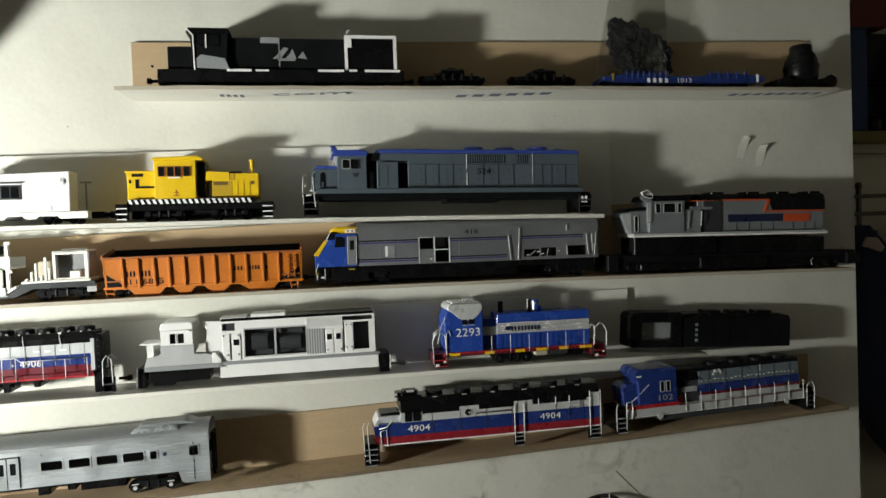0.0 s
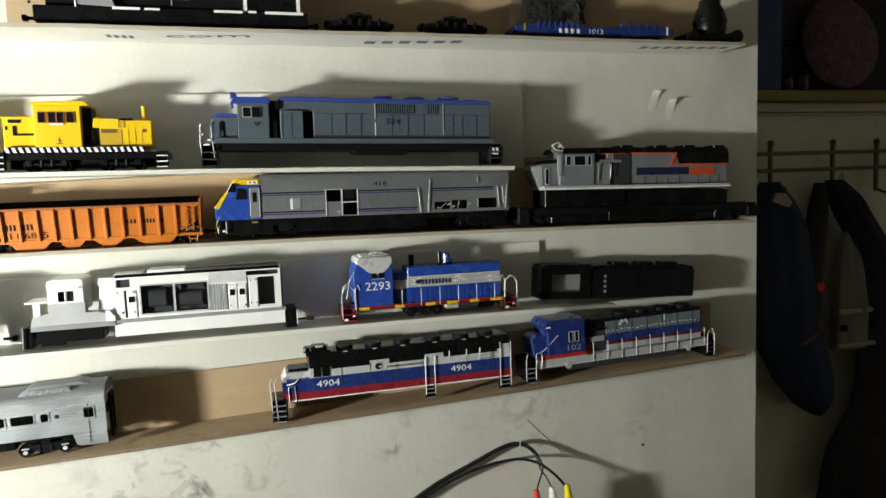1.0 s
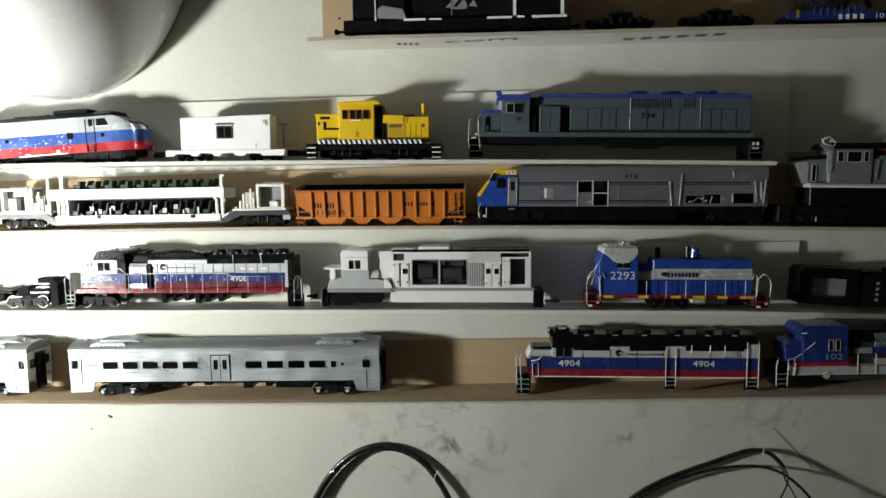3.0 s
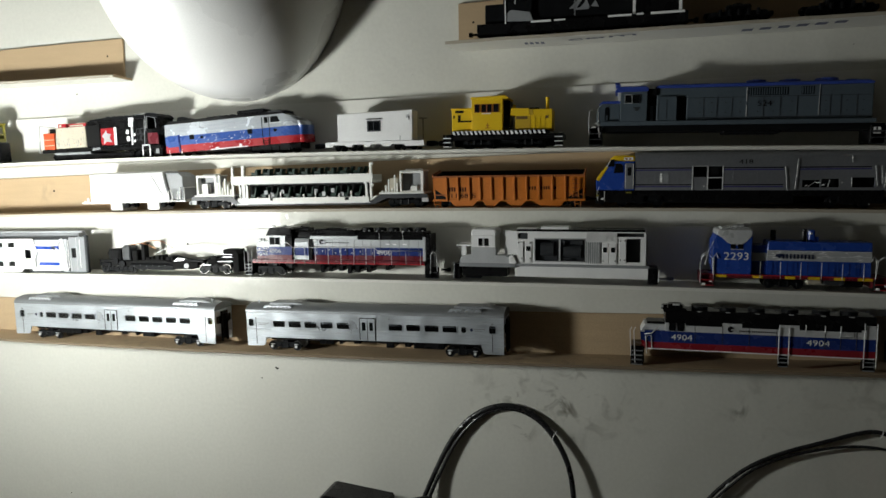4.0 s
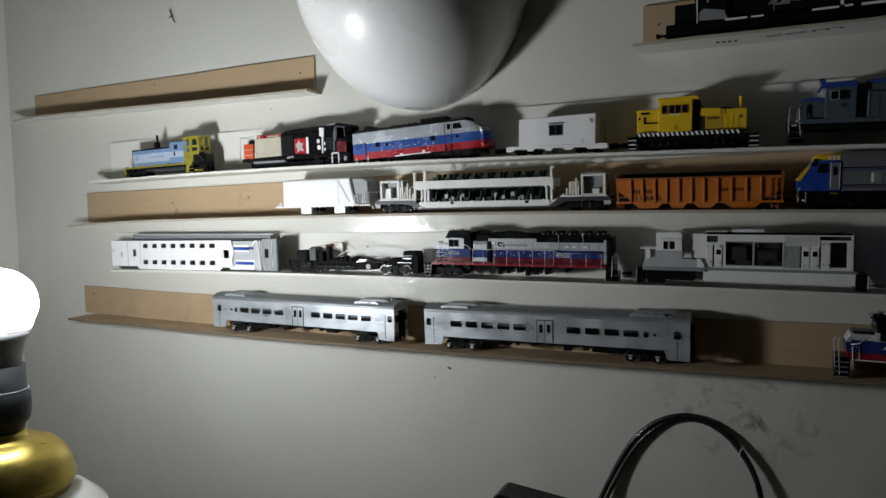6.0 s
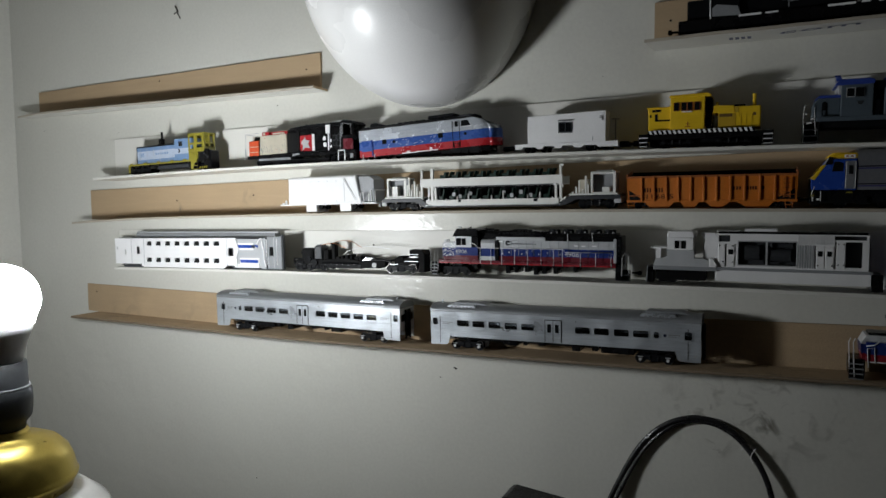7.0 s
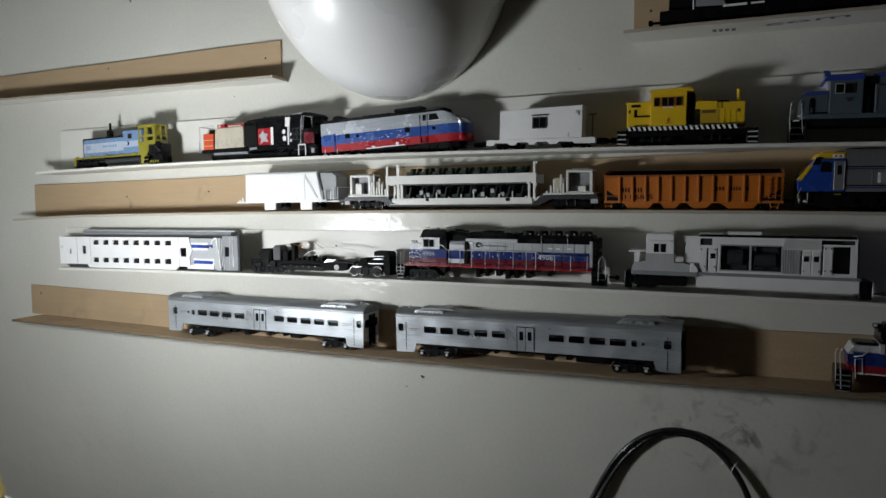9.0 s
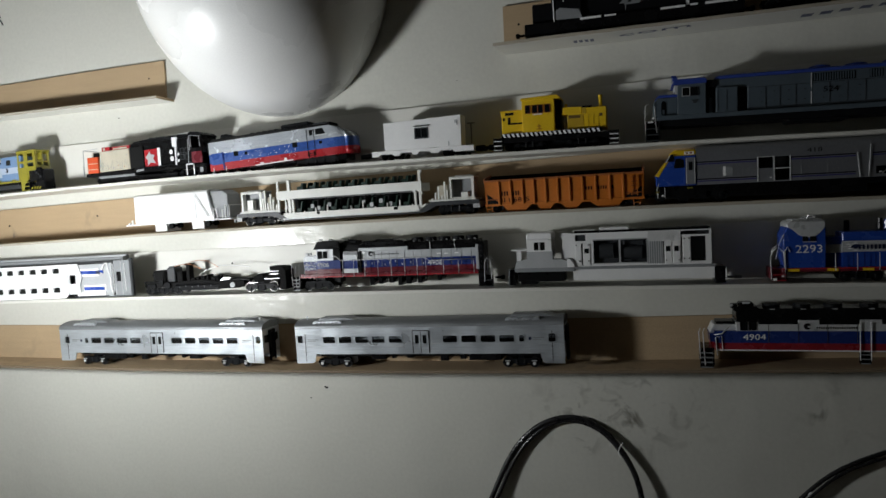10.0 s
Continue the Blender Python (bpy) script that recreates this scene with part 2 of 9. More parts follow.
def cyl(x, y, z, r, length, axis="Y", n=14, r2=None):
    bm = bmesh.new()
    bmesh.ops.create_cone(bm, cap_ends=True, segments=n, radius1=r, radius2=r if r2 is None else r2, depth=length)
    turn = {"X": Euler((0, radians(90), 0)), "Y": Euler((radians(90), 0, 0)), "Z": Euler((0, 0, 0))}[axis].to_matrix().to_4x4()
    bmesh.ops.transform(bm, matrix=Matrix.Translation((x, y, z)) @ turn, verts=bm.verts[:])
    return bm


def join(*bms):
    out = bms[0]
    for other in bms[1:]:
        vs = {v: out.verts.new(v.co) for v in other.verts}
        for f in other.faces:
            out.faces.new([vs[v] for v in f.verts])
        other.free()
    return out


def tube(points, r, n=6, smooth=0):
    """A bent wire or cable through points (millimetres)."""
    pts = [Vector(p) for p in points]
    for _ in range(smooth):
        rounded = [pts[0]]
        for p, q in zip(pts, pts[1:]):
            rounded += [p.lerp(q, 0.25), p.lerp(q, 0.75)]
        pts = rounded + [pts[-1]]
    bm = bmesh.new()
    rings = []
    up = Vector((0, 0, 1))
    for i, p in enumerate(pts):
        d = (pts[min(i + 1, len(pts) - 1)] - pts[max(i - 1, 0)]).normalized()
        s = d.cross(up if abs(d.dot(up)) < 0.95 else Vector((0, 1, 0))).normalized()
        if rings and s.dot(last) < 0:
            s = -s
        last = s
        t = d.cross(s)
        rings.append([bm.verts.new(p + r * (math.cos(2 * math.pi * k / n) * s + math.sin(2 * math.pi * k / n) * t)) for k in range(n)])
    for a, b in zip(rings, rings[1:]):
        for k in range(n):
            bm.faces.new((a[k], a[(k + 1) % n], b[(k + 1) % n], b[k]))
    bm.faces.new(rings[0])
    bm.faces.new(rings[-1])
    bmesh.ops.recalc_face_normals(bm, faces=bm.faces[:])
    return bm


def pierced(x0, x1, z0, z1, y0, y1, holes):
    """A plate from y0 to y1 with square openings (xa, xb, za, zb) cut through."""
    xs = sorted({x0, x1, *(v for h in holes for v in h[:2])})
    zs = sorted({z0, z1, *(v for h in holes for v in h[2:])})
    solid = {}
    for i in range(len(xs) - 1):
        for k in range(len(zs) - 1):
            cx, cz = (xs[i] + xs[i + 1]) / 2, (zs[k] + zs[k + 1]) / 2
            solid[i, k] = not any(a < cx < b and c < cz < d for a, b, c, d in holes)
    bm = bmesh.new()
    vs = {}

    def v(i, k, y):
        if (i, k, y) not in vs:
            vs[i, k, y] = bm.verts.new((xs[i], y, zs[k]))
        return vs[i, k, y]

    for (i, k), full in solid.items():
        if not full:
            continue
        bm.faces.new((v(i, k, y0), v(i + 1, k, y0), v(i + 1, k + 1, y0), v(i, k + 1, y0)))
        bm.faces.new((v(i, k, y1), v(i, k + 1, y1), v(i + 1, k + 1, y1), v(i + 1, k, y1)))
        for (di, dk), (a, b) in {(-1, 0): ((0, 0), (0, 1)), (1, 0): ((1, 0), (1, 1)), (0, -1): ((0, 0), (1, 0)), (0, 1): ((0, 1), (1, 1))}.items():
            if not solid.get((i + di, k + dk), False):
                bm.faces.new((v(i + a[0], k + a[1], y0), v(i + b[0], k + b[1], y0), v(i + b[0], k + b[1], y1), v(i + a[0], k + a[1], y1)))
    bmesh.ops.recalc_face_normals(bm, faces=bm.faces[:])
    return bm


def lathe(profile, n=40):
    """A turned body from (radius, z) pairs in millimetres."""
    bm = bmesh.new()
    rings = []
    for r, z in profile:
        if r < 1e-4:
            rings.append([bm.verts.new((0, 0, z))])
        else:
            rings.append([bm.verts.new((r * math.cos(2 * math.pi * k / n), r * math.sin(2 * math.pi * k / n), z)) for k in range(n)])
    for a, b in zip(rings, rings[1:]):
        for k in range(n):
            p = [a[k % len(a)], a[(k + 1) % len(a)], b[(k + 1) % len(b)], b[k % len(b)]]
            p = list(dict.fromkeys(p))
            if len(p) > 2:
                bm.faces.new(p)
    bmesh.ops.recalc_face_normals(bm, faces=bm.faces[:])
    return bm


def mesh_of(name, pieces, smooth=False):
    """One mesh from (material, bmesh) pieces in millimetres."""
    me = bpy.data.meshes.new(name)
    whole = bmesh.new()
    for slot, (material, bm) in enumerate(pieces):
        me.materials.append(material)
        vs = {v: whole.verts.new(v.co * MM) for v in bm.verts}
        for f in bm.faces:
            g = whole.faces.new([vs[v] for v in f.verts])
            g.material_index, g.smooth = slot, smooth
        bm.free()
    bmesh.ops.remove_doubles(whole, verts=whole.verts[:], dist=2e-6)
    whole.to_mesh(me)
    whole.free()
    return me


def part(name, parent, *pieces, label="", smooth=False):
    """One mesh under a thing or under a part; pieces are (material, bmesh)."""
    ob = new(name, mesh_of(name, pieces, smooth))
    ob.parent = parent
    return tagged(ob, label)


def apart(name, parent, material, *pieces):
    """Alike small pieces of one thing, each a part of its own."""
    for piece in pieces:
        part(name, parent, (material, piece))


def thing(name, x, y, z, label, category, group="", tilt=0.0, yaw=0.0, lean=0.0):
    """An empty at a thing's base, in metres; tilt lifts its right end, yaw turns it on its support, lean raises its back."""
    ob = new(name)
    ob.empty_display_size = 0.02
    ob.matrix_basis = Matrix.Translation((x, y, z)) @ Euler((radians(lean), radians(-tilt), radians(yaw))).to_matrix().to_4x4()
    return tagged(ob, label, category, group)


def letters(name, parent, text, x, z, height, y, material, width=None, flip=False):
    """Lettering on a face that looks towards -y: left end x, foot z, height (millimetres)."""
    cu = bpy.data.curves.new(name, "FONT")
    cu.body, cu.size, cu.extrude, cu.resolution_u = text, height / 0.72 * MM, 0.00006, 2
    tmp = bpy.data.objects.new(name, cu)
    me = bpy.data.meshes.new_from_object(tmp)
    bpy.data.objects.remove(tmp)
    span = max(v.co.x for v in me.vertices) - min(v.co.x for v in me.vertices)
    k = 1.0 if width is None else width * MM / span
    for v in me.vertices:
        px, pz, d = v.co.x * k, v.co.y, v.co.z
        v.co = (x * MM + px, y * MM - d, z * MM + (-pz if flip else pz))
    me.materials.clear()
    me.materials.append(material)
    ob = new(name, me)
    ob.parent = parent
    return ob


def bars(name, parent, x0, x1, z0, z1, y, material, count):
    """A word that cannot be read: short upright bars."""
    w = (x1 - x0) / count
    return part(name, parent, (material, join(*[bx(x0 + i * w, x0 + i * w + 0.5 * w, y - 0.12, y + 0.1, z0, z1, 0) for i in range(count)])))


def wheelset(parent, x, r=5.0, gauge=15.0, y=0.0):
    face = y - gauge / 2
    rim = lathe([(r * 0.84, -1.2), (r * 0.88, -1.4), (r, -1.4), (r, 0.9), (r * 0.84, 0.9)], 20)
    bmesh.ops.transform(rim, matrix=Matrix.Translation((x, face, r)) @ Euler((radians(-90), 0, 0)).to_matrix().to_4x4(), verts=rim.verts[:])
    part("wheel", parent, (SATIN, join(cyl(x, face, r, r * 0.87, 2.0, n=18), cyl(x, face - 1, r, r * 0.3, 2.0, n=10))), (STEEL, rim), smooth=False)
    part("wheel", parent, (STEEL, cyl(x, y + gauge / 2, r, r, 2.4, n=18)))


def truck(thing_ob, x0, x1, w=22.0, z=3.0, top=11.0, axles=2, r=5.0):
    """A bogie: side frames with journal boxes, a bolster and its wheels as sub-parts."""
    n = axles
    step = (x1 - x0 - 2 * r) / max(1, n - 1)
    xs = [x0 + r + i * step for i in range(n)]
    pieces = []
    xm = (x0 + x1) / 2
    for s in (-1, 1):
        ya, yb = s * w / 2, s * (w / 2 - 2.4)
        ya, yb = min(ya, yb), max(ya, yb)
        pieces.append(side([(x0, z + 3.0), (x0 + 2, z + 2.4), (xm - 5, z + 2.4), (xm - 3, z + 0.9), (xm + 3, z + 0.9), (xm + 5, z + 2.4), (x1 - 2, z + 2.4), (x1, z + 3.0), (x1, z + 4.6), (x1 - 4, top - 2), (x0 + 4, top - 2), (x0, z + 4.6)], ya, yb, 0.3))
        for x in xs:
            pieces.append(bx(x - 1.8, x + 1.8, ya - 0.7, yb + 0.7, z + 2.0, z + 5.4, 0.4))
        for x in xs[:-1]:
            for d in (0.35, 0.65):
                pieces.append(cyl(x + d * step, s * (w / 2 - 0.6), z + 4, 1.3, 5, "Z", 8))
    pieces.append(bx((x0 + x1) / 2 - 3, (x0 + x1) / 2 + 3, -w / 2 + 2, w / 2 - 2, z + 2, top, 0.4))
    ob = part("bogie", thing_ob, (SATIN, join(*pieces)))
    for x in xs:
        wheelset(ob, x, r)
    return ob


def coupler(parent, x, d, z=8.0, material=None):
    """A knuckle coupler pointing in direction d."""
    m = material or BLACK
    return part("coupler", parent, (m, join(bx(min(x, x + d * 7), max(x, x + d * 7), -1.2, 1.2, z - 1, z + 1, 0.2), bx(min(x + d * 6, x + d * 9.5), max(x + d * 6, x + d * 9.5), -2.6, 2.2, z - 2, z + 2, 0.5))))


def steps(parent, x0, x1, y0, y1, z0, z1, count=3, edge=None):
    """End steps: two cheeks and treads, with painted edges."""
    ob = part("step_well", parent, (BLACK, join(bx(x0, x1, y1 - 1, y1, z0, z1, 0.2), bx(x0, x0 + 0.9, y0, y1, z0, z1, 0.2), bx(x1 - 0.9, x1, y0, y1, z0, z1, 0.2),
                                               *[bx(x0, x1, y0, y1, z0 + (z1 - z0) * i / count, z0 + (z1 - z0) * i / count + 0.9, 0.2) for i in range(count)])))
    for i in range(count):
        z = z0 + (z1 - z0) * i / count
        part("step_edge", ob, (edge or WIREWHITE, bx(x0 + 0.5, x1 - 0.5, y0 - 0.35, y0 + 0.1, z + 0.1, z + 0.9, 0)))
    return ob


def rail(parent, points, r=0.42, material=None, name="handrail"):
    return part(name, parent, (material or WIREWHITE, tube(points, r, 6)), smooth=True)


def glazing(parent, x0, x1, z0, z1, y, frame_mat=None, rim=0.7):
    """A window set in a solid side: rim and dark pane."""
    ob = part("window", parent, (frame_mat or DGREY, pierced(x0 - rim, x1 + rim, z0 - rim, z1 + rim, y - 0.45, y + 0.2, [(x0, x1, z0, z1)])))
    part("pane", ob, (GLASS, bx(x0, x1, y - 0.12, y + 0.3, z0, z1, 0)))
    return ob


def panel_lines(parent, xs, z0, z1, y, material, w=0.5):
    """Door seams on a long hood."""
    for x in xs:
        part("door_seam", parent, (material, bx(x - w / 2, x + w / 2, y - 0.3, y + 0.2, z0, z1, 0)))


# ---- the room ----
def structure(name, pieces, label, category, smooth=False):
    return tagged(new(name, mesh_of(name, pieces, smooth)), label, category, kind="structure")


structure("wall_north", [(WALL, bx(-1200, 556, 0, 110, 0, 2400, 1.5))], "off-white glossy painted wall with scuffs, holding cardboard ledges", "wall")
structure("wall_west", [(WALL, bx(-1200, -1082, -2300, 0, 0, 2400, 0))], "off-white painted side wall meeting the corner", "wall")
structure("wall_far", [(FAR_WALL, bx(556, 2300, 860, 960, 0, 2400, 0))], "cream painted wall in shadow behind the hanging coats", "wall")
# Out of view, placed close so that it reflects lamplight into the passage.
structure("wall_east", [(FAR_WALL, bx(2200, 2300, -2300, 860, 0, 2400, 0))], "unseen cream wall, set near to bounce lamplight", "wall")
# Never in view: closes the room, its dark tone limits bounced light.
structure("wall_south", [(ROOM, bx(-1082, 2200, -2400, -2300, 0, 2400, 0))], "unseen wall, toned dark to cut bounced light", "wall")
structure("wall_passage", [(FAR_WALL, bx(456, 556, 110, 960, 0, 2400, 0))], "unseen cream wall, set near to bounce lamplight of the passage", "wall")
structure("floor", [(mat("floor_boards", (0.12, 0.07, 0.036), rough=0.5, fine=200, coarse=6), bx(-1200, 2300, -2400, 960, -60, 0, 0))], "brown wooden floor", "floor")
# Unseen; its dull tone only sets how much lamplight comes back down.
structure("ceiling", [(CEIL, bx(-1200, 2300, -2400, 960, 2400, 2460, 0))], "unseen ceiling, toned to set the bounced light", "ceiling")


# ---- cardboard ledges ----
SAG = {2: 0.6}  # by how many millimetres a ledge droops to its front edge
BENDS = {"top": (1.4228, 0.0, 0.0), 1: (1.3217, -0.0109, -0.0262), 2: (1.2669, -0.0016, -0.020), 3: (1.1963, -0.0008, -0.0138), 4: (1.1199, 0.0219, 0.0172), "empty": (1.4125, 0.0, 0.0)}


def ledge_z(row, x):
    """Height of a ledge's upper face: each strip of card sags in its own shallow curve (metres)."""
    a, b, c = BENDS[row]
    return a + b * x + c * x * x


def ledge(row, x0, x1, back0, back1, rise, slope, inside, outside, label, t=2.4, depth=45.0, group="cardboard ledges on the wall", tip=(0.0, 0.0), holes=(), tail=None, rim_card=None):
    """A strip of card folded into an angle: one leaf flat on the wall, the other standing out as a ledge.
    The back leaf's upper edge stands rise mm over z = 0 where x = 0 and climbs by slope."""
    z0 = ledge_z(row, x0 * MM) * 1000
    ob = thing("cardboard_ledge", x0 * MM, 0, z0 * MM, label, "ledge", group)
    L = x1 - x0
    n = 40
    droop = SAG.get(row, 0.0)
    rnd = random.Random(int(x0 + z0))

    def curve(x):
        return ledge_z(row, (x0 + x) * MM) * 1000 - z0

    def strip(sections):
        bm = bmesh.new()
        cols = [[bm.verts.new(p) for p in ring] for ring in sections]
        for a, b in zip(cols, cols[1:]):
            for k in range(4):
                bm.faces.new((a[k], a[(k + 1) % 4], b[(k + 1) % 4], b[k]))
        bm.faces.new(cols[0])
        bm.faces.new(cols[-1])
        bmesh.ops.recalc_face_normals(bm, faces=bm.faces[:])
        return bm

    upper, lower = [], []
    for i in range(n + 1):
        x = L * i / n
        z = curve(x)
        wave = 0.25 * math.sin(9.0 * i / n + z0) + rnd.uniform(-0.12, 0.12)
        f = max(0.0, 1 - i / 3)
        xf, zf = x + tip[0] * f, z + wave + tip[1] * f
        yf = -depth + rnd.uniform(-0.35, 0.35)
        zb = z + droop
        if tail and x + x0 > tail[0]:
            g = (x + x0 - tail[0]) / (x1 - tail[0])
            yf, zf, zb = yf + g * (depth - tail[1]), zf - g * tail[2], zb - g * tail[2]
        upper.append(((x, -0.6, zb), (xf, yf, zf), (xf, yf, zf - t), (x, -0.6, zb - t)))
        lower.append(((x, -0.7, zb - t - 0.02), (xf, yf - 0.05, zf - t - 0.02), (xf, yf - 0.05, zf - t - 0.45), (x, -0.7, zb - t - 0.45)))
    part("shelf_leaf", ob, (inside, strip(upper)))
    part("paper_liner", ob, (outside, strip(lower)), label="white printed paper face underneath")
    edge = []
    for (a, b, c, d) in upper:
        edge.append(((b[0], b[1] - 0.06, b[2] + 0.04), (b[0], b[1] - 0.4, b[2] - 0.2), (c[0], c[1] - 0.4, c[2] - 0.3), (c[0], c[1] - 0.06, c[2] - 0.46)))
    part("cut_edge", ob, (rim_card or (WHITE_CARD if inside is WHITE_CARD else CUT), strip(edge)), label="soiled cut edge")
    back, rim = [], []
    for i in range(n + 1):
        x = back0 - x0 + (back1 - back0) * i / n
        z = curve(x) + droop
        top = (rise + slope * (x + x0) - z0) if slope is not None else z + rise
        top += 0.3 * math.sin(11.0 * i / n + z0)
        back.append(((x, -0.6 - t, z + 0.02), (x, -0.6 - t, top), (x, -0.6, top), (x, -0.6, z + 0.02)))
        rim.append(((x, -0.55 - t, top), (x, -0.55 - t, top + 0.5), (x, -0.65, top + 0.5), (x, -0.65, top)))
    part("back_leaf", ob, (inside, strip(back)), (WHITE_CARD if inside is WHITE_CARD else KRAFT_EDGE, strip(rim)))
    for hx, hz in holes:
        part("pin_hole", ob, (DARK, cyl(hx - x0, -0.62 - t, curve(hx - x0) + hz, 1.1, 0.5, n=10)))
    return ob


top_ledge = ledge("top", -100, 502, -100, 502, 1466.5, 0.0155, KRAFT, WHITE_CARD, "long brown cardboard ledge with white printed underside", tip=(-3, -1), holes=((-85, 24),))
upper_ledge = ledge("empty", -1020, -483, -1016, -491, 1465, 0.0175, KRAFT, WHITE_CARD, "empty brown cardboard ledge with a torn end", depth=30.0, tip=(-8, -3), holes=((-512, 26), (-760, 32)))
ledge_1 = ledge(1, -848, 274, -853, 300, 1379.7, 0.0139, WHITE_CARD, WHITE_CARD, "white card ledge carrying model locomotives", t=2.8)
ledge_2 = ledge(2, -880, 514, -909, 500, 1317.6, 0.0248, KRAFT_STAINED, WHITE_CARD, "half-empty brown cardboard ledge carrying model railway cars", tip=(-16, -3), holes=((-735, 22), (-600, 25)))
ledge_3 = ledge(3, -812, 376, -851, 313, 1245.5, 0.0108, WHITE_CARD, WHITE_CARD, "white card ledge carrying model railway shells", t=2.6, holes=((-500, 26), (-420, 30)), tail=(306, 28, 4.0))
ledge_4 = ledge(4, -902, 504, -925, 497, 40.5, None, KRAFT_DUSTY, WHITE_CARD, "sagging brown cardboard ledge carrying silver railcars", tip=(-6, -1), holes=((-905, 30),), rim_card=SOILED_EDGE)


# ---- the lamp, the balloon, the desk ----
def glowing(name, rgb, strength, foot, top):
    """A lit diffuser over an upward-facing light board: dimmer towards its foot (heights in metres)."""
    m = bpy.data.materials.new(name)
    m.use_nodes = True
    nt = m.node_tree
    b = nt.nodes["Principled BSDF"]
    b.inputs["Base Color"].default_value = (0.9, 0.9, 0.88, 1)
    b.inputs["Emission Color"].default_value = (*rgb, 1)
    co = nt.nodes.new("ShaderNodeTexCoord")
    xyz = nt.nodes.new("ShaderNodeSeparateXYZ")
    nt.links.new(co.outputs["Object"], xyz.inputs[0])
    r = nt.nodes.new("ShaderNodeMapRange")
    r.inputs["From Min"].default_value, r.inputs["From Max"].default_value = foot, top
    r.inputs["To Min"].default_value, r.inputs["To Max"].default_value = 0.45 * strength, strength
    nt.links.new(xyz.outputs["Z"], r.inputs["Value"])
    nt.links.new(r.outputs["Result"], b.inputs["Emission Strength"])
    return m


DESK_Z = 740.0
structure("desk_top", [(mat("dark_wood_veneer", (0.06, 0.035, 0.02), rough=0.45, fine=300, coarse=12), bx(-1075, 556, -420, -4, DESK_Z - 25, DESK_Z, 2))], "dark wooden desk top against the wall", "desk")

lamp = thing("table_lamp", BULB.x, BULB.y, DESK_Z * MM, "white ceramic table lamp with brass cap and lit bulb", "lamp")
SIZE = 1.11
lamp.scale = (SIZE, SIZE, SIZE)
H = (BULB.z * 1000 - DESK_Z) / SIZE
ceramic = mat("white_glazed_ceramic", (0.72, 0.71, 0.68), rough=0.2, var=0.04, coat=0.4, bump=0)
brass = mat("worn_brass", (0.52, 0.40, 0.10), rough=0.36, metal=1.0, var=0.15, coarse=80.0, fine=1500.0, bump=0.04)
grey_collar = mat("pale_bulb_collar", (0.62, 0.62, 0.63), rough=0.45)
socket_grey = mat("dark_grey_socket", (0.055, 0.06, 0.066), rough=0.5)
part("base", lamp, (ceramic, lathe([(0, 0), (62, 0), (64, 6), (56, 14), (36, 24), (26, 45), (25, 75), (30, 100), (50, 140), (69, 172), (78, H - 213), (76, H - 185), (68, H - 165), (54, H - 152), (40, H - 146), (0, H - 145)], 56)), smooth=True)
part("cap", lamp, (brass, lathe([(0, H - 150), (41, H - 150), (43, H - 149), (44, H - 143), (45.4, H - 141.6), (47, H - 139), (47.4, H - 136.6), (46.2, H - 135.4), (46, H - 133), (44.6, H - 126), (41, H - 117), (34, H - 109.4), (24, H - 104.6), (16, H - 103), (15, H - 101), (14, H - 98), (0, H - 98)], 64)), label="round brass cap", smooth=True)
part("socket", lamp, (socket_grey, lathe([(0, H - 102), (12, H - 100), (13.6, H - 93), (17, H - 89), (18, H - 84), (18.6, H - 74), (18.2, H - 67.4), (16.8, H - 65), (16, H - 63.6), (15.6, H - 46), (0, H - 46)], 40)), label="dark grey bulb socket", smooth=True)
part("socket_ring", lamp, (mat("pale_socket_edge", (0.32, 0.33, 0.35), rough=0.4), lathe([(15.5, H - 66), (17.4, H - 66), (17.4, H - 64.4), (15.5, H - 64.4), (15.5, H - 66)], 40)), label="pale ring round the socket", smooth=True)
bulb = part("bulb", lamp, (glowing("lit_bulb_dome", (0.97, 1.0, 0.96), BULB_STRENGTH, (H - 17) * MM, (H + 20) * MM), lathe([(22, H - 17)] + [(27 * math.cos(a), H + 2 + 27 * math.sin(a)) for a in (radians(d) for d in range(-30, 90, 10))] + [(0, H + 29)], 28)), label="glowing white bulb", smooth=True)
part("bulb_collar", bulb, (grey_collar, lathe([(0, H - 47), (13, H - 47), (14, H - 40), (19, H - 25), (22, H - 17.2), (0, H - 17.2)], 36)), label="pale grey plastic bulb collar", smooth=True)

dome = thing("wall_dome", DOME.x, 0, DOME.z, "glossy white rounded dome fixed to the wall above the ledges", "dome")
shell = mat("white_glossy_shell", (0.74, 0.74, 0.73), rough=0.3, var=0.05, coarse=12.0, bump=0, coat=0.2)
ball = [(math.cos(radians(d)), math.sin(radians(d))) for d in range(-84, 85, 6)]
globe = lathe([(0, -1)] + ball + [(0, 1)], 96)
for v in globe.verts:
    v.co = Vector((127.4 * v.co.x - 3.5 * v.co.z, 143.1 * v.co.y + DOME.y * 1000, 147.3 * v.co.z))
cut = bmesh.ops.bisect_plane(globe, geom=globe.verts[:] + globe.edges[:] + globe.faces[:], plane_co=(0, -0.4, 0), plane_no=(0, 1, 0), clear_outer=True)
bmesh.ops.edgeloop_fill(globe, edges=[e for e in cut["geom_cut"] if isinstance(e, bmesh.types.BMEdge)])
part("shell", dome, (shell, globe), smooth=True)


# ---- model trains ----
LINE = "model trains on the ledges"
YC = -0.0245


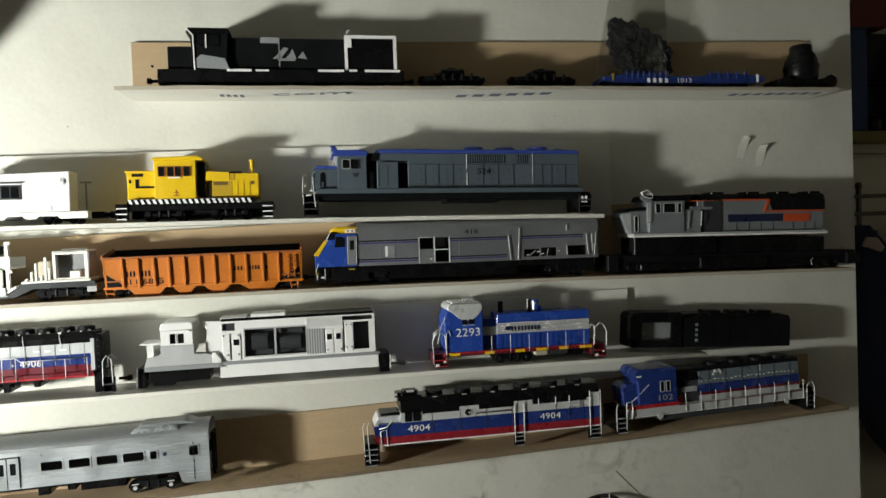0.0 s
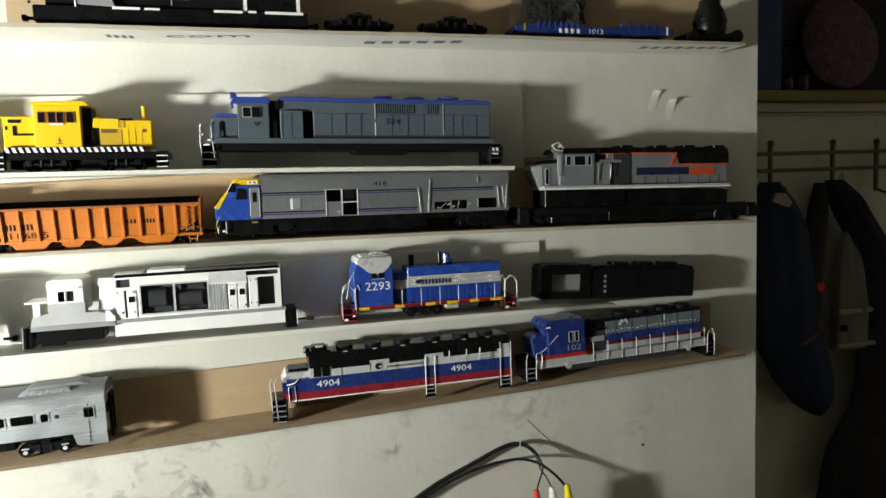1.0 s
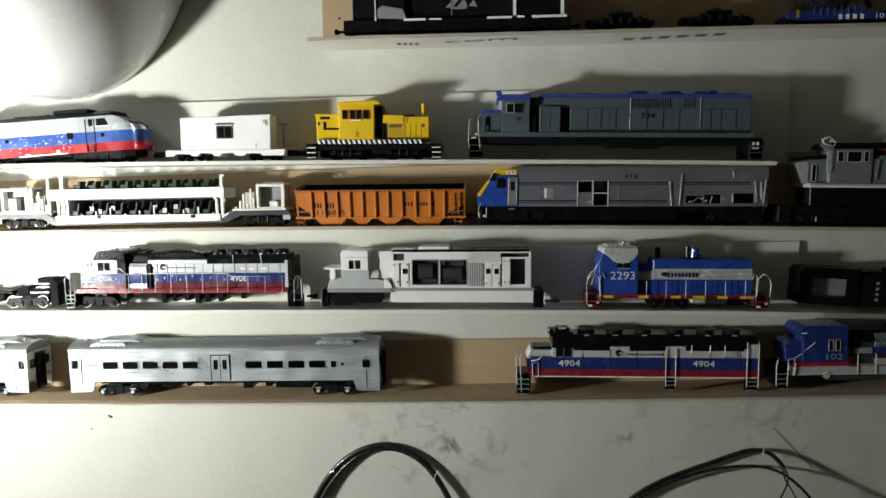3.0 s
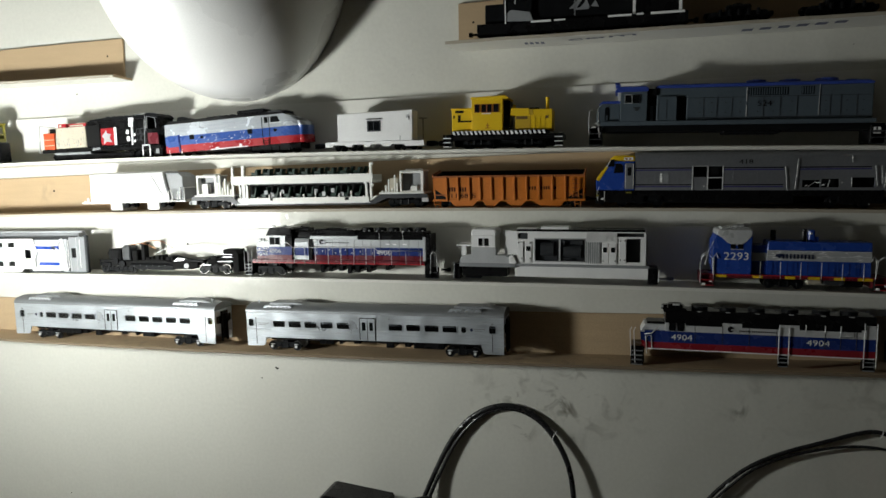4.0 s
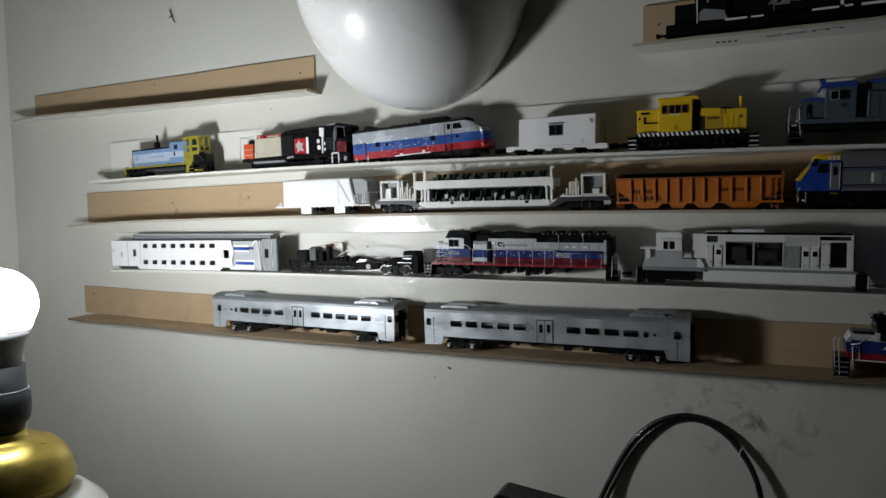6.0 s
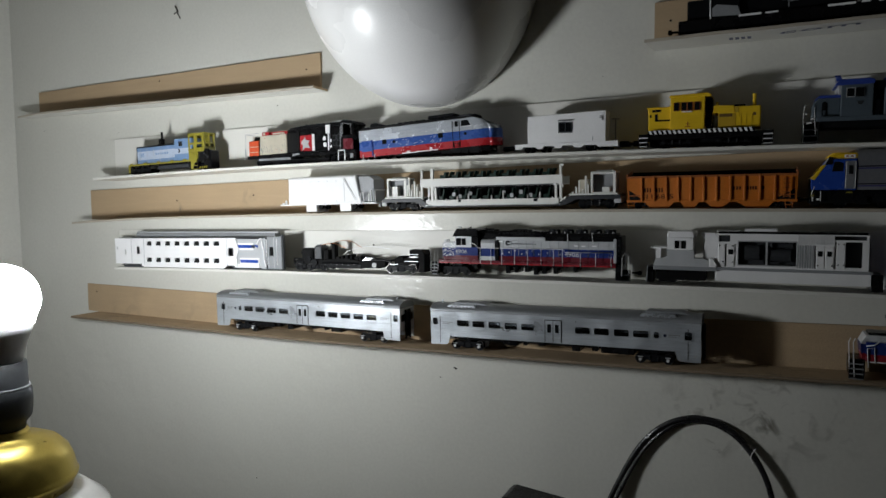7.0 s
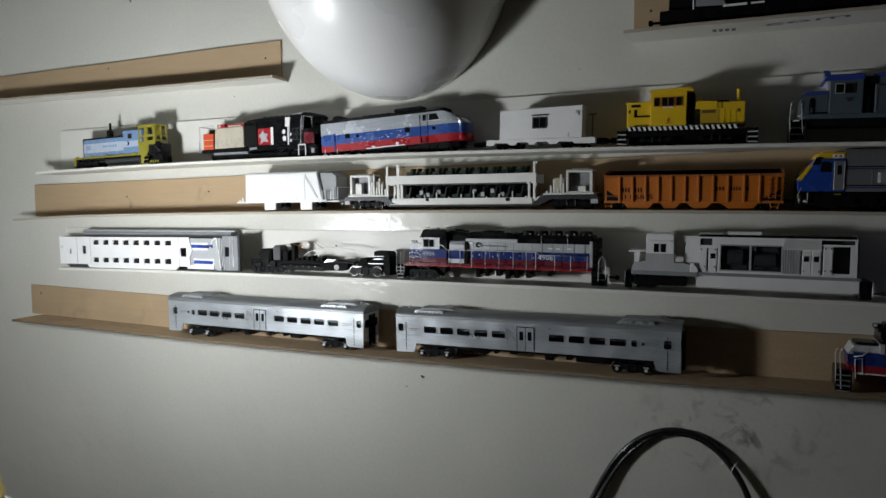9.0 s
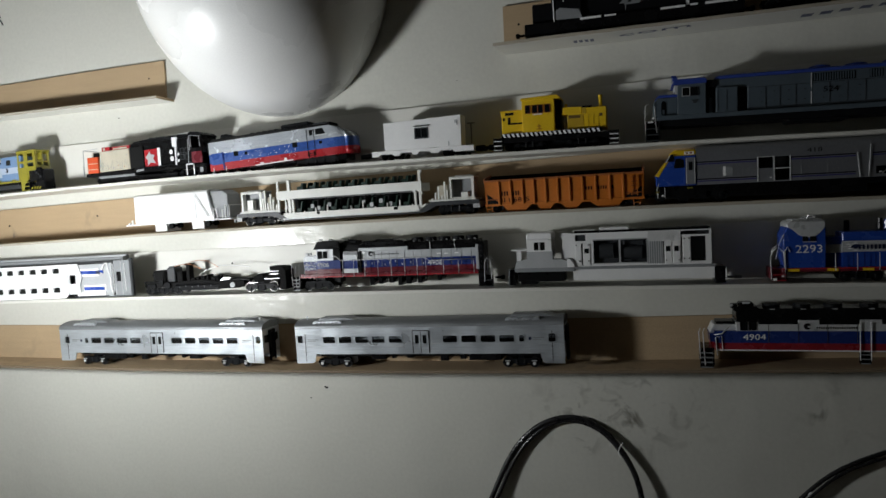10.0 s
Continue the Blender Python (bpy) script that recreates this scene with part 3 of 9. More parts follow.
def stand(name, row, x, length, label, category, group="", tilt=0.0, yaw=0.0, lift=0.0, y=YC, lean=0.0):
    """A thing resting along a ledge: it follows the bend of the card under both its ends."""
    a, b = ledge_z(row, x + 0.1 * length), ledge_z(row, x + 0.9 * length)
    slope = (b - a) / (0.8 * length)
    droop = SAG.get(row, 0.0)
    z = a - 0.1 * length * slope + 0.0003 + lift + droop * MM * (y + 0.045) / 0.0444
    return thing(name, x, y, z, label, category, group, tilt + math.degrees(math.atan(slope)), yaw, lean + math.degrees(math.atan(droop / 44.4)))


def slate_loco(x):
    """Slate-grey road locomotive body with blue roof, standing on its pilots without bogies."""
    ob = stand("diesel_locomotive", 1, x, 0.24, "slate-grey model locomotive shell with bright blue roof, on the card ledge", "model train", LINE)
    F = -15.5
    part("walkway", ob, (GREYBLUE, bx(11, 231, F, 15.5, 18.6, 22.4, 0.4)), (SATIN, bx(13, 229, F + 0.8, 15, 13.4, 18.8, 0.3)))
    hood = part("hood", ob, (GREYBLUE, bx(84, 229, -11.4, 11.4, 22, 51, 0.7)), (GREYBLUE, bx(59, 85, -11.4, 11.4, 43, 51, 0.5)), (SATIN, bx(76, 84.4, -9, 9, 22, 44, 0)))
    part("roof", hood, (ROOFBLUE, side([(58, 50.8), (229.6, 50.8), (229.6, 52.4), (226, 53.8), (62, 53.8), (58, 52.6)], -11.8, 11.8, 0.7)))
    part("cabinet", ob, (GREYBLUE, bx(59, 76, F + 1, -4, 22, 43.4, 0.5)), (DGREY, join(bx(60.4, 60.8, F + 0.8, F + 1.2, 24, 41, 0), bx(67.2, 67.6, F + 0.8, F + 1.2, 24, 41, 0))))
    cab = part("cab", ob, (GREYBLUE, side([(28, 22), (51, 22), (51, 48.4), (30, 48.4), (28, 46.6)], F + 0.3, 15, 0.5)))
    part("roof", cab, (ROOFBLUE, side([(23, 47.6), (24.4, 50.6), (28, 52.8), (49, 52.8), (51.8, 51.4), (51.8, 48.2)], F - 0.2, 15.5, 0.6)))
    # Pale grey puts the lamplight falling on the cab front into its colour.
    part("windscreen", cab, (PALEGREY, side([(26.4, 40.4), (28.2, 40.4), (28.2, 47.8), (25.6, 47.8)], F + 1, 14, 0.2)), label="slanted windscreen frame, coloured pale as lamplit")
    nose = part("nose", ob, (GREYBLUE, side([(7.6, 22), (28.2, 22), (28.2, 38.6), (12, 38.6), (8, 34)], -11, 11, 0.8)), (ROOFBLUE, side([(9, 37.4), (12, 38.4), (28.2, 38.4), (28.2, 40.8), (12.6, 40.8)], -11.4, 11.4, 0.6)))
    for a, b in ((32, 37.6), (38.6, 44.4)):
        glazing(cab, a, b, 38.2, 45, F + 0.1, PALEGREY if a < 35 else DGREY, 0.5)
    part("nose_door", nose, (SATIN, side([(14.6, 23.6), (18.6, 23.6), (18.6, 33.6), (17.6, 35.4), (15.6, 35.4), (14.6, 33.6)], -11.3, -10.8, 0)), (GREYBLUE, side([(15.6, 24), (17.6, 24), (17.6, 28), (15.6, 28)], -11.5, -11.2, 0)))
    part("gangway", ob, (SATIN, bx(51, 59.4, -9.4, 10, 22, 50.8, 0.3)), (GREYBLUE, bx(53.6, 56.4, -10.2, -9.2, 22.4, 35.6, 0.2)), (SATIN, bx(51.4, 58.8, F + 2.4, -9, 44.4, 50.6, 0.4)))
    part("number_boards", cab, (ROOFBLUE, join(bx(23.6, 28, F - 0.3, F + 4, 51.4, 54.6, 0.5), cyl(25, F + 2, 55.2, 1.0, 4, "X", 8))), (PALEGREY, bx(22.8, 24, F + 0.2, F + 1.4, 50, 54, 0.2)))
    for fx, w, top, m in ((72, 10, 54.8, ROOFBLUE), (90, 12, 54.6, SATIN), (133, 16, 56.6, ROOFBLUE), (159, 17, 56.2, ROOFBLUE), (187, 18, 56.8, ROOFBLUE), (210, 9, 55.4, ROOFBLUE)):
        part("roof_fan", hood, (m, join(cyl(fx + w / 2, 0, top - 1.4, w / 2, 2.6, "Z", 20), bx(fx - 1, fx + w + 1, -8.6, 8.6, 53.4, 54.4, 0.3), *[bx(fx + w / 2 - 0.3 + k, fx + w / 2 + 0.3 + k, -w * 0.42, w * 0.42, top - 0.2, top + 0.25, 0) for k in (-3, 0, 3)])))
    for i in range(16):
        gx = 134.4 + i * 1.9
        part("grille_slat", hood, (GREYBLUE, bx(gx, gx + 0.9, -12, -11.2, 43.4, 49, 0)))
    for i in range(5):
        gx = 175.2 + i * 1.9
        part("grille_slat", hood, (GREYBLUE, bx(gx, gx + 0.9, -12, -11.2, 43.4, 49.2, 0)))
    part("grille_recess", hood, (SATIN, join(bx(133.8, 165, -11.6, -11.3, 43, 49.4, 0), bx(174.8, 184.6, -11.6, -11.3, 43, 49.6, 0))))
    panel_lines(hood, (98, 109, 121, 146, 159, 172, 197, 205, 217), 25, 42, -11.4, DGREY, 0.4)
    apart("hood_sill", hood, DGREY, bx(84, 229, -11.7, -11.3, 24.4, 25, 0), bx(84, 229, -11.7, -11.3, 41.6, 42, 0))
    apart("latch", hood, DGREY, *[bx(lx, lx + 1.2, -11.9, -11.3, lz, lz + 0.7, 0) for lx in (94, 104, 115, 127, 141, 153, 167, 193, 209, 221) for lz in (29, 37)])
    apart("white_seam", hood, WIREWHITE, bx(132.2, 132.7, -11.9, -11.3, 25, 35, 0), bx(132.2, 132.6, -11.9, -11.3, 38, 50, 0))
    part("white_seam", hood, (PALEGREY, bx(188.4, 188.8, -11.9, -11.3, 26, 51, 0)))
    letters("number", hood, "524", 141, 34, 4.6, -11.75, DECALDARK, 11)
    part("emblem", cab, (DGREY, side([(39, 34.6), (45, 34.6), (43, 31.4), (41, 31.4)], F - 0.05, F + 0.4, 0)))
    part("fuel_skid", ob, (SATIN, bx(115, 160, -11, 11, 11, 13.8, 0.8)), (GREY, bx(100, 109, -13, -9, 14.2, 17, 0.5)))
    for e, d in ((0, 1), (240, -1)):
        a, b = sorted((e + d * 1.5, e + d * 13))
        part("pilot", ob, (BLACK, side([(a, 2), (b, 2), (b, 18.6), (a, 18.6)], -13, 13, 0.6)))
        steps(ob, a, b, F - 1, F + 3.5, 1, 16.5, 3, DGREY)
    rail(ob, [(2, F, 6), (0.8, F, 19), (1.4, F, 32), (4, F + 2, 33)], 0.3)
    rail(ob, [(10.6, F, 8), (9.4, F, 19), (9.0, F, 31)], 0.3)
    for p, z, w in ((3, 16.6, 5), (6, 20, 3), (9.4, 11, 2.6), (2, 24, 1.4)):
        part("worn_spot", ob, (DECALWHITE, side([(p, z), (p + w, z + 0.4), (p + w * 0.7, z + 1.6), (p + 0.3, z + 1.1)], F - 1.3, F - 0.9, 0)))
    apart("plate_mark", ob, DECALWHITE, bx(228.8, 230.6, F - 1.6, F - 1.2, 12.5, 15, 0), bx(232, 234, F - 1.6, F - 1.2, 12.5, 15, 0), bx(228.8, 234, F - 1.6, F - 1.2, 9.6, 10.6, 0))
    return ob


def cowl_loco(x):
    """Streamlined silver cowl locomotive with a blue cab and yellow nose."""
    ob = stand("cowl_locomotive", 2, x, 0.244, "silver model cowl locomotive with blue cab and yellow nose", "model train", LINE)
    ob.scale = (0.97, 1.0, 0.96)
    F = -16
    holes = [(86.5, 98, 28, 37.6), (99.6, 111, 28, 37.6), (99.6, 111, 17, 27), (176, 190, 18.5, 25), (191, 205, 18.5, 26), (214.4, 232, 18.5, 27)]
    # The black block inside paints the unlit interior behind the openings.
    body = part("body", ob, (COWLSILVER, pierced(36, 243, 16, 43, F, F + 1.4, holes)), (COWLSILVER, bx(36, 243, 14.6, 16, 16, 43, 0.2)),
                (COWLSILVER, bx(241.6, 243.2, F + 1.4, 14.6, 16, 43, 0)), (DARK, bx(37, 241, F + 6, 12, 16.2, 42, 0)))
    part("roof", body, (COWLSILVER, along(arch(32, 43, 51.4, 6.5, 14), 36, 243)))
    for a, b, z in ((36.4, 85, 34.4), (112, 161, 34.4), (174, 229, 34.4), (36.4, 85, 19.2), (112, 161, 19.2)):
        part("stripe", body, (DECALPURPLE, bx(a, b, F - 0.22, F + 0.1, z - 0.4, z + 0.6, 0)))
        part("stripe", body, (DECALDARK, bx(a, b, F - 0.22, F + 0.1, z + 1.3, z + 2.3, 0)))
    for z in (21.8, 23.6, 25.4, 27.2, 29, 30.8, 32.4):
        for a, b in ((36.4, 57), (69, 85), (112, 161)):
            part("flute", body, (COWLSILVER, bx(a, b, F - 0.3, F + 0.1, z, z + 0.5, 0)))
    cab = part("cab", ob, (BLUE, side([(1.5, 16), (36.2, 16), (36.2, 43), (13.5, 43), (9, 36), (1, 27)], F - 0.1, 16, 0.8)),
               (YELLOW, side([(13, 43), (36.2, 43), (36.2, 48), (18, 48.6), (14.5, 46)], F + 0.6, 15.2, 1.2)), (YELLOW, side([(0.6, 26), (4, 24.5), (12.6, 38.2), (9.6, 37.6)], F - 0.4, 16.2, 0.3)))
    part("windscreen", cab, (GLASS, side([(10.6, 38), (14.2, 44.5), (17.5, 44.5), (17.5, 38)], F - 0.5, 16.4, 0.3)), (WIREWHITE, side([(10.2, 37.4), (10.8, 37.4), (14.2, 43.6), (13.6, 43.8)], F - 0.6, F - 0.3, 0)))
    part("cab_window", cab, (GLASS, side([(17, 32), (25.5, 32), (25.5, 39), (23, 40.6), (18.5, 40.6)], F - 0.45, F + 1, 0.2)))
    door = part("door", cab, (COWLSILVER, bx(27.2, 35, F - 0.8, F + 1, 17, 41, 0.4)), (DGREY, join(bx(26.8, 27.3, F - 0.5, F, 17, 41.4, 0), bx(34.9, 35.4, F - 0.5, F, 17, 41.4, 0))))
    part("pane", door, (GLASS, bx(29.2, 33, F - 1.0, F, 29.5, 37.5, 0.6)))
    apart("door_rim", door, WIREWHITE, bx(27.4, 27.8, F - 1.0, F - 0.7, 18, 40, 0), bx(34.4, 34.8, F - 1.0, F - 0.7, 18, 40, 0))
    part("number_plate", cab, (DECALWHITE, bx(26, 34, F + 0.2, F + 0.9, 43.8, 46.4, 0)), (OREDGE, join(bx(27.2, 29.2, F + 0.1, F + 0.6, 44.4, 45.7, 0), bx(30.6, 32.6, F + 0.1, F + 0.6, 44.4, 45.7, 0))))
    part("marker", cab, (LEMON, bx(28, 33, F - 0.4, F + 0.2, 13.3, 14.3, 0)))
    part("marker", cab, (LEMON, bx(1.2, 4, F - 0.4, F + 0.4, 10.5, 11.6, 0)))
    part("plate", body, (DECALWHITE, bx(58, 60, F - 0.45, F + 0.1, 23, 31.4, 0)), (GREY, bx(60.3, 66, F - 0.35, F + 0.1, 23, 31.4, 0)))
    for lx in (86, 98.8, 111.6):
        part("door_post", body, (WIREWHITE, bx(lx - 0.25, lx + 0.25, F - 0.5, F + 0.2, 16.6, 38, 0)))
    apart("door_bar", body, WIREWHITE, bx(86, 98.8, F - 0.4, F + 0.1, 37.6, 38, 0), bx(99, 111.6, F - 0.4, F + 0.1, 27, 27.6, 0))
    for lx, la, za, zb in ((162, 164, 37, 16.6), (172, 170.4, 43.6, 16.6), (213.6, 214.2, 45.5, 40.4), (214, 214.2, 27, 19), (231.6, 233.6, 37, 19.4), (236.4, 237.4, 37, 22), (240.4, 239, 38.4, 18)):
        part("grab_iron", body, (WIREWHITE, tube([(lx, F - 0.9, za), (la, F - 0.9, zb)], 0.28)), smooth=True)
    for p, z, w in ((187, 22, 4), (191, 20, 3), (178, 19.4, 2.4), (206, 22, 2.2), (238.6, 26, 2), (95, 19, 2)):
        part("worn_spot", body, (DECALWHITE, side([(p, z), (p + w, z + 0.5), (p + w * 0.6, z + 1.4), (p + 0.4, z + 0.9)], F - 0.25, F + 0.1, 0)))
    apart("lever", body, BRIGHT, tube([(196, F - 0.4, 19), (197.4, F - 0.4, 25)], 0.35), tube([(181, F + 1.6, 19), (187, F + 1.6, 24)], 0.3))
    letters("number", body, "418", 124.5, 39.8, 3.8, F - 0.15, DECALDARK, 11.5)
    for a, b in ((54, 55), (74, 75), (120, 121), (140, 141)):
        part("rib_line", body, (GREY, bx(a, b - 0.5, F - 0.35, F + 0.1, 21.4, 33.4, 0)))
    part("skirt", ob, (BLACK, pierced(4, 240, 4.5, 16.2, -14, 13, [(44, 62, 5.2, 10.5), (170, 206, 4.6, 11)])))
    part("fuel_tank", ob, (SATIN, along([(-12, 4), (-13.5, 6), (-13.5, 14), (13, 14), (13, 6), (11, 4)], 92, 150, 0.5)))
    truck(ob, 20, 62, 24, 2.5, 13, 2)
    truck(ob, 196, 232, 24, 2.5, 13, 2)
    part("pilot", ob, (BLACK, side([(0.5, 4), (8, 2), (12, 16), (2, 16)], -13, 13, 0.5)))
    coupler(ob, 1, -1, 7.5)
    coupler(ob, 243, 1, 7.5)
    rail(ob, [(3, F, 6), (2, F, 13), (4, F, 19)], 0.3)
    rail(ob, [(9, F, 6), (9, F, 15)], 0.3)
    apart("white_step", ob, DECALWHITE, bx(6, 8.4, F - 0.6, F, 7, 8.6, 0), bx(2.4, 3.6, F - 0.6, F, 8.4, 9.6, 0))
    return ob


def yellow_switcher(x):
    ob = stand("yellow_switcher", 1, x, 0.113, "yellow model centre-cab switcher with striped black frame, on card ledge", "model train", LINE)
    F = -14.5
    frame_ob = part("frame", ob, (BLACK, bx(0, 113, F, 14.5, 8.4, 13.5, 0.6)), (SATIN, bx(9, 104, -6, 10, 2.5, 8.6, 0.6)), (BLACK, bx(8, 98, F - 0.3, 14.8, 13.2, 17.2, 0.3)))
    for i in range(21):
        sx = 8.5 + i * 4.25
        part("hazard_stripe", frame_ob, (DECALWHITE, side([(sx, 17), (sx + 2.1, 17), (sx + 3.6, 13.5), (sx + 1.5, 13.5)], F - 0.5, F - 0.2, 0)))
    front = part("front_hood", ob, (YELLOW, side([(7.6, 17), (28, 17), (28, 39), (8.5, 39), (7, 37), (7.6, 33)], -10.5, 10.5, 0.7)), (YELLOW, bx(6.4, 28, -11.2, 11.2, 38, 39.6, 0.3)))
    apart("louvre", front, DARK, bx(11, 19, -10.8, -10.3, 35, 37.4, 0), bx(9, 10.5, -10.8, -10.3, 30, 32.8, 0), bx(13.5, 16, -10.8, -10.3, 26, 33, 0), bx(13.5, 27, -10.8, -10.3, 26, 27.6, 0))
    cab = part("cab", ob, (YELLOW, side([(27.4, 17), (57, 17), (57, 47.5), (27.4, 47.5)], F + 0.6, 14, 0.5)), (YELLOW, side([(26, 47.4), (27, 49.6), (59, 50.6), (62.5, 48.4), (62.5, 47)], F - 0.5, 15, 0.5)))
    for a, b in ((30.6, 34.8), (37, 41.4), (42.4, 46.4), (48.4, 52.8)):
        glazing(cab, a, b, 35, 42.2, F + 0.4, OREDGE, 0.4)
    part("sill", cab, (WIREWHITE, bx(37.4, 46, F - 0.2, F + 0.5, 33.2, 34.2, 0)))
    part("emblem", cab, (OREDGE, join(bx(40.4, 45, F + 0.3, F + 0.65, 19.5, 20.1, 0), bx(41, 44.4, F + 0.3, F + 0.65, 22, 22.6, 0), bx(42.4, 43, F + 0.3, F + 0.65, 19.5, 24.4, 0))))
    part("awning", cab, (BLACK, bx(57, 63, -9, 9, 20, 46, 0.4)))
    rear = part("rear_hood", ob, (YELLOW, bx(68, 102.5, -10.5, 10.5, 17, 37, 0.6)), (YELLOW, side([(63.5, 31.5), (81, 31.5), (81, 38), (64.5, 38.6)], -11, 11, 0.4)), (BLACK, bx(81, 90, -9.5, 9.5, 36.6, 38.6, 0.3)))
    part("door_panel", rear, (mat("browned_yellow_paint", (0.47, 0.30, 0.015), rough=0.5, var=0.12), join(bx(68, 82.6, -10.75, -10.2, 18, 30.6, 0.2), bx(81.4, 84.4, -10.9, -10.2, 31.4, 36.6, 0))))
    part("door_seam", rear, (mat("seam_yellow", (0.50, 0.32, 0.012), rough=0.5), join(*[bx(sx, sx + 0.35, -10.8, -10.3, 18.4, 30, 0) for sx in (86.5, 91, 95.5)])))
    part("louvre", rear, (mat("brown_louvre", (0.12, 0.07, 0.012), rough=0.6), join(bx(69, 79.6, -10.95, -10.3, 27.6, 30.4, 0), bx(96.4, 98.8, -10.8, -10.3, 28, 30.6, 0))))
    part("exhaust_stack", rear, (YELLOW, join(cyl(97.2, -4, 42, 1.6, 11, "Z", 12), cyl(97.2, -4, 47.6, 1.9, 1.4, "Z", 12))))
    part("bell", rear, (YELLOW, cyl(66.6, -6, 40.2, 1.4, 3.4, "Z", 10)))
    for a, b in ((0, 8.5), (104.5, 113)):
        steps(ob, a, b, F - 1, F + 3, 1.4, 14, 3)
    truck(ob, 18, 48, 20, 1.6, 8, 2, 4)
    truck(ob, 66, 96, 20, 1.6, 8, 2, 4)
    ob.scale = (1.005, 1.0, 0.965)
    return ob


def white_caboose(x):
    ob = stand("work_caboose", 1, x, 0.106, "plain white model work caboose with one dark window, on card ledge", "model train", LINE)
    F = -13
    pts = [(1, 4), (8, 4), (10, 6), (22, 6), (24, 4), (29, 4), (31, 6.4), (41, 6.4), (43, 4), (48, 4), (50, 6.4), (60, 6.4), (62, 4), (69, 4), (71, 6), (83, 6), (85, 4), (104, 4), (104, 9), (1, 9)]
    part("deck", ob, (WHITE, side(pts, F - 1, 13, 0)))
    body = part("body", ob, (WHITE, side([(14, 8.8), (92, 8.8), (92.4, 38.6), (14, 36.4)], F, 4, 0.5)), (BLACK, bx(52, 68, -8, 3, 36.8, 38.4, 0.2)))
    w = part("window", body, (DGREY, pierced(45.6, 59.6, 18.6, 29.2, F - 0.5, F + 0.1, [(46.8, 52.2, 19.8, 28.2), (52.8, 58.4, 19.8, 28.2)])), (DGREY, bx(45.2, 60.6, F - 1.6, F, 30.2, 31, 0)))
    for a, b in ((46.8, 52.2), (52.8, 58.4)):
        part("pane", w, (GLASS, bx(a, b, F - 0.25, F + 0.2, 19.8, 28.2, 0)))
    apart("notice", body, PALEGREY, bx(86, 89, F - 0.2, F + 0.1, 31, 34, 0), bx(79, 80, F - 0.2, F + 0.1, 10, 14, 0))
    part("grab_iron", body, (GREY, tube([(88.5, F - 0.7, 29), (88.5, F - 0.7, 32.5)], 0.4)))
    part("coupler_pocket", ob, (BLACK, join(bx(104, 113, -6, 6, 3.6, 8.8, 0.4), bx(113, 117, -2.2, 2.2, 4.6, 7.6, 0.3), bx(116, 121, -3, 3, 3.6, 8.8, 0.5))))
    part("coupler_pocket", ob, (BLACK, join(bx(-9, 1, -3, 3, 4, 8.6, 0.4), bx(-16, -8, -2.6, 2.6, 3.6, 8.4, 0.5))))
    part("brake_stand", ob, (GREY, join(cyl(98, 4, 20, 0.7, 24, "Z", 8), cyl(98, 4, 31.5, 4, 0.8, "Z", 14))))
    truck(ob, 9, 33, 19, 1.6, 5.5, 2, 3.6)
    truck(ob, 72, 96, 19, 1.6, 5.5, 2, 3.6)
    return ob


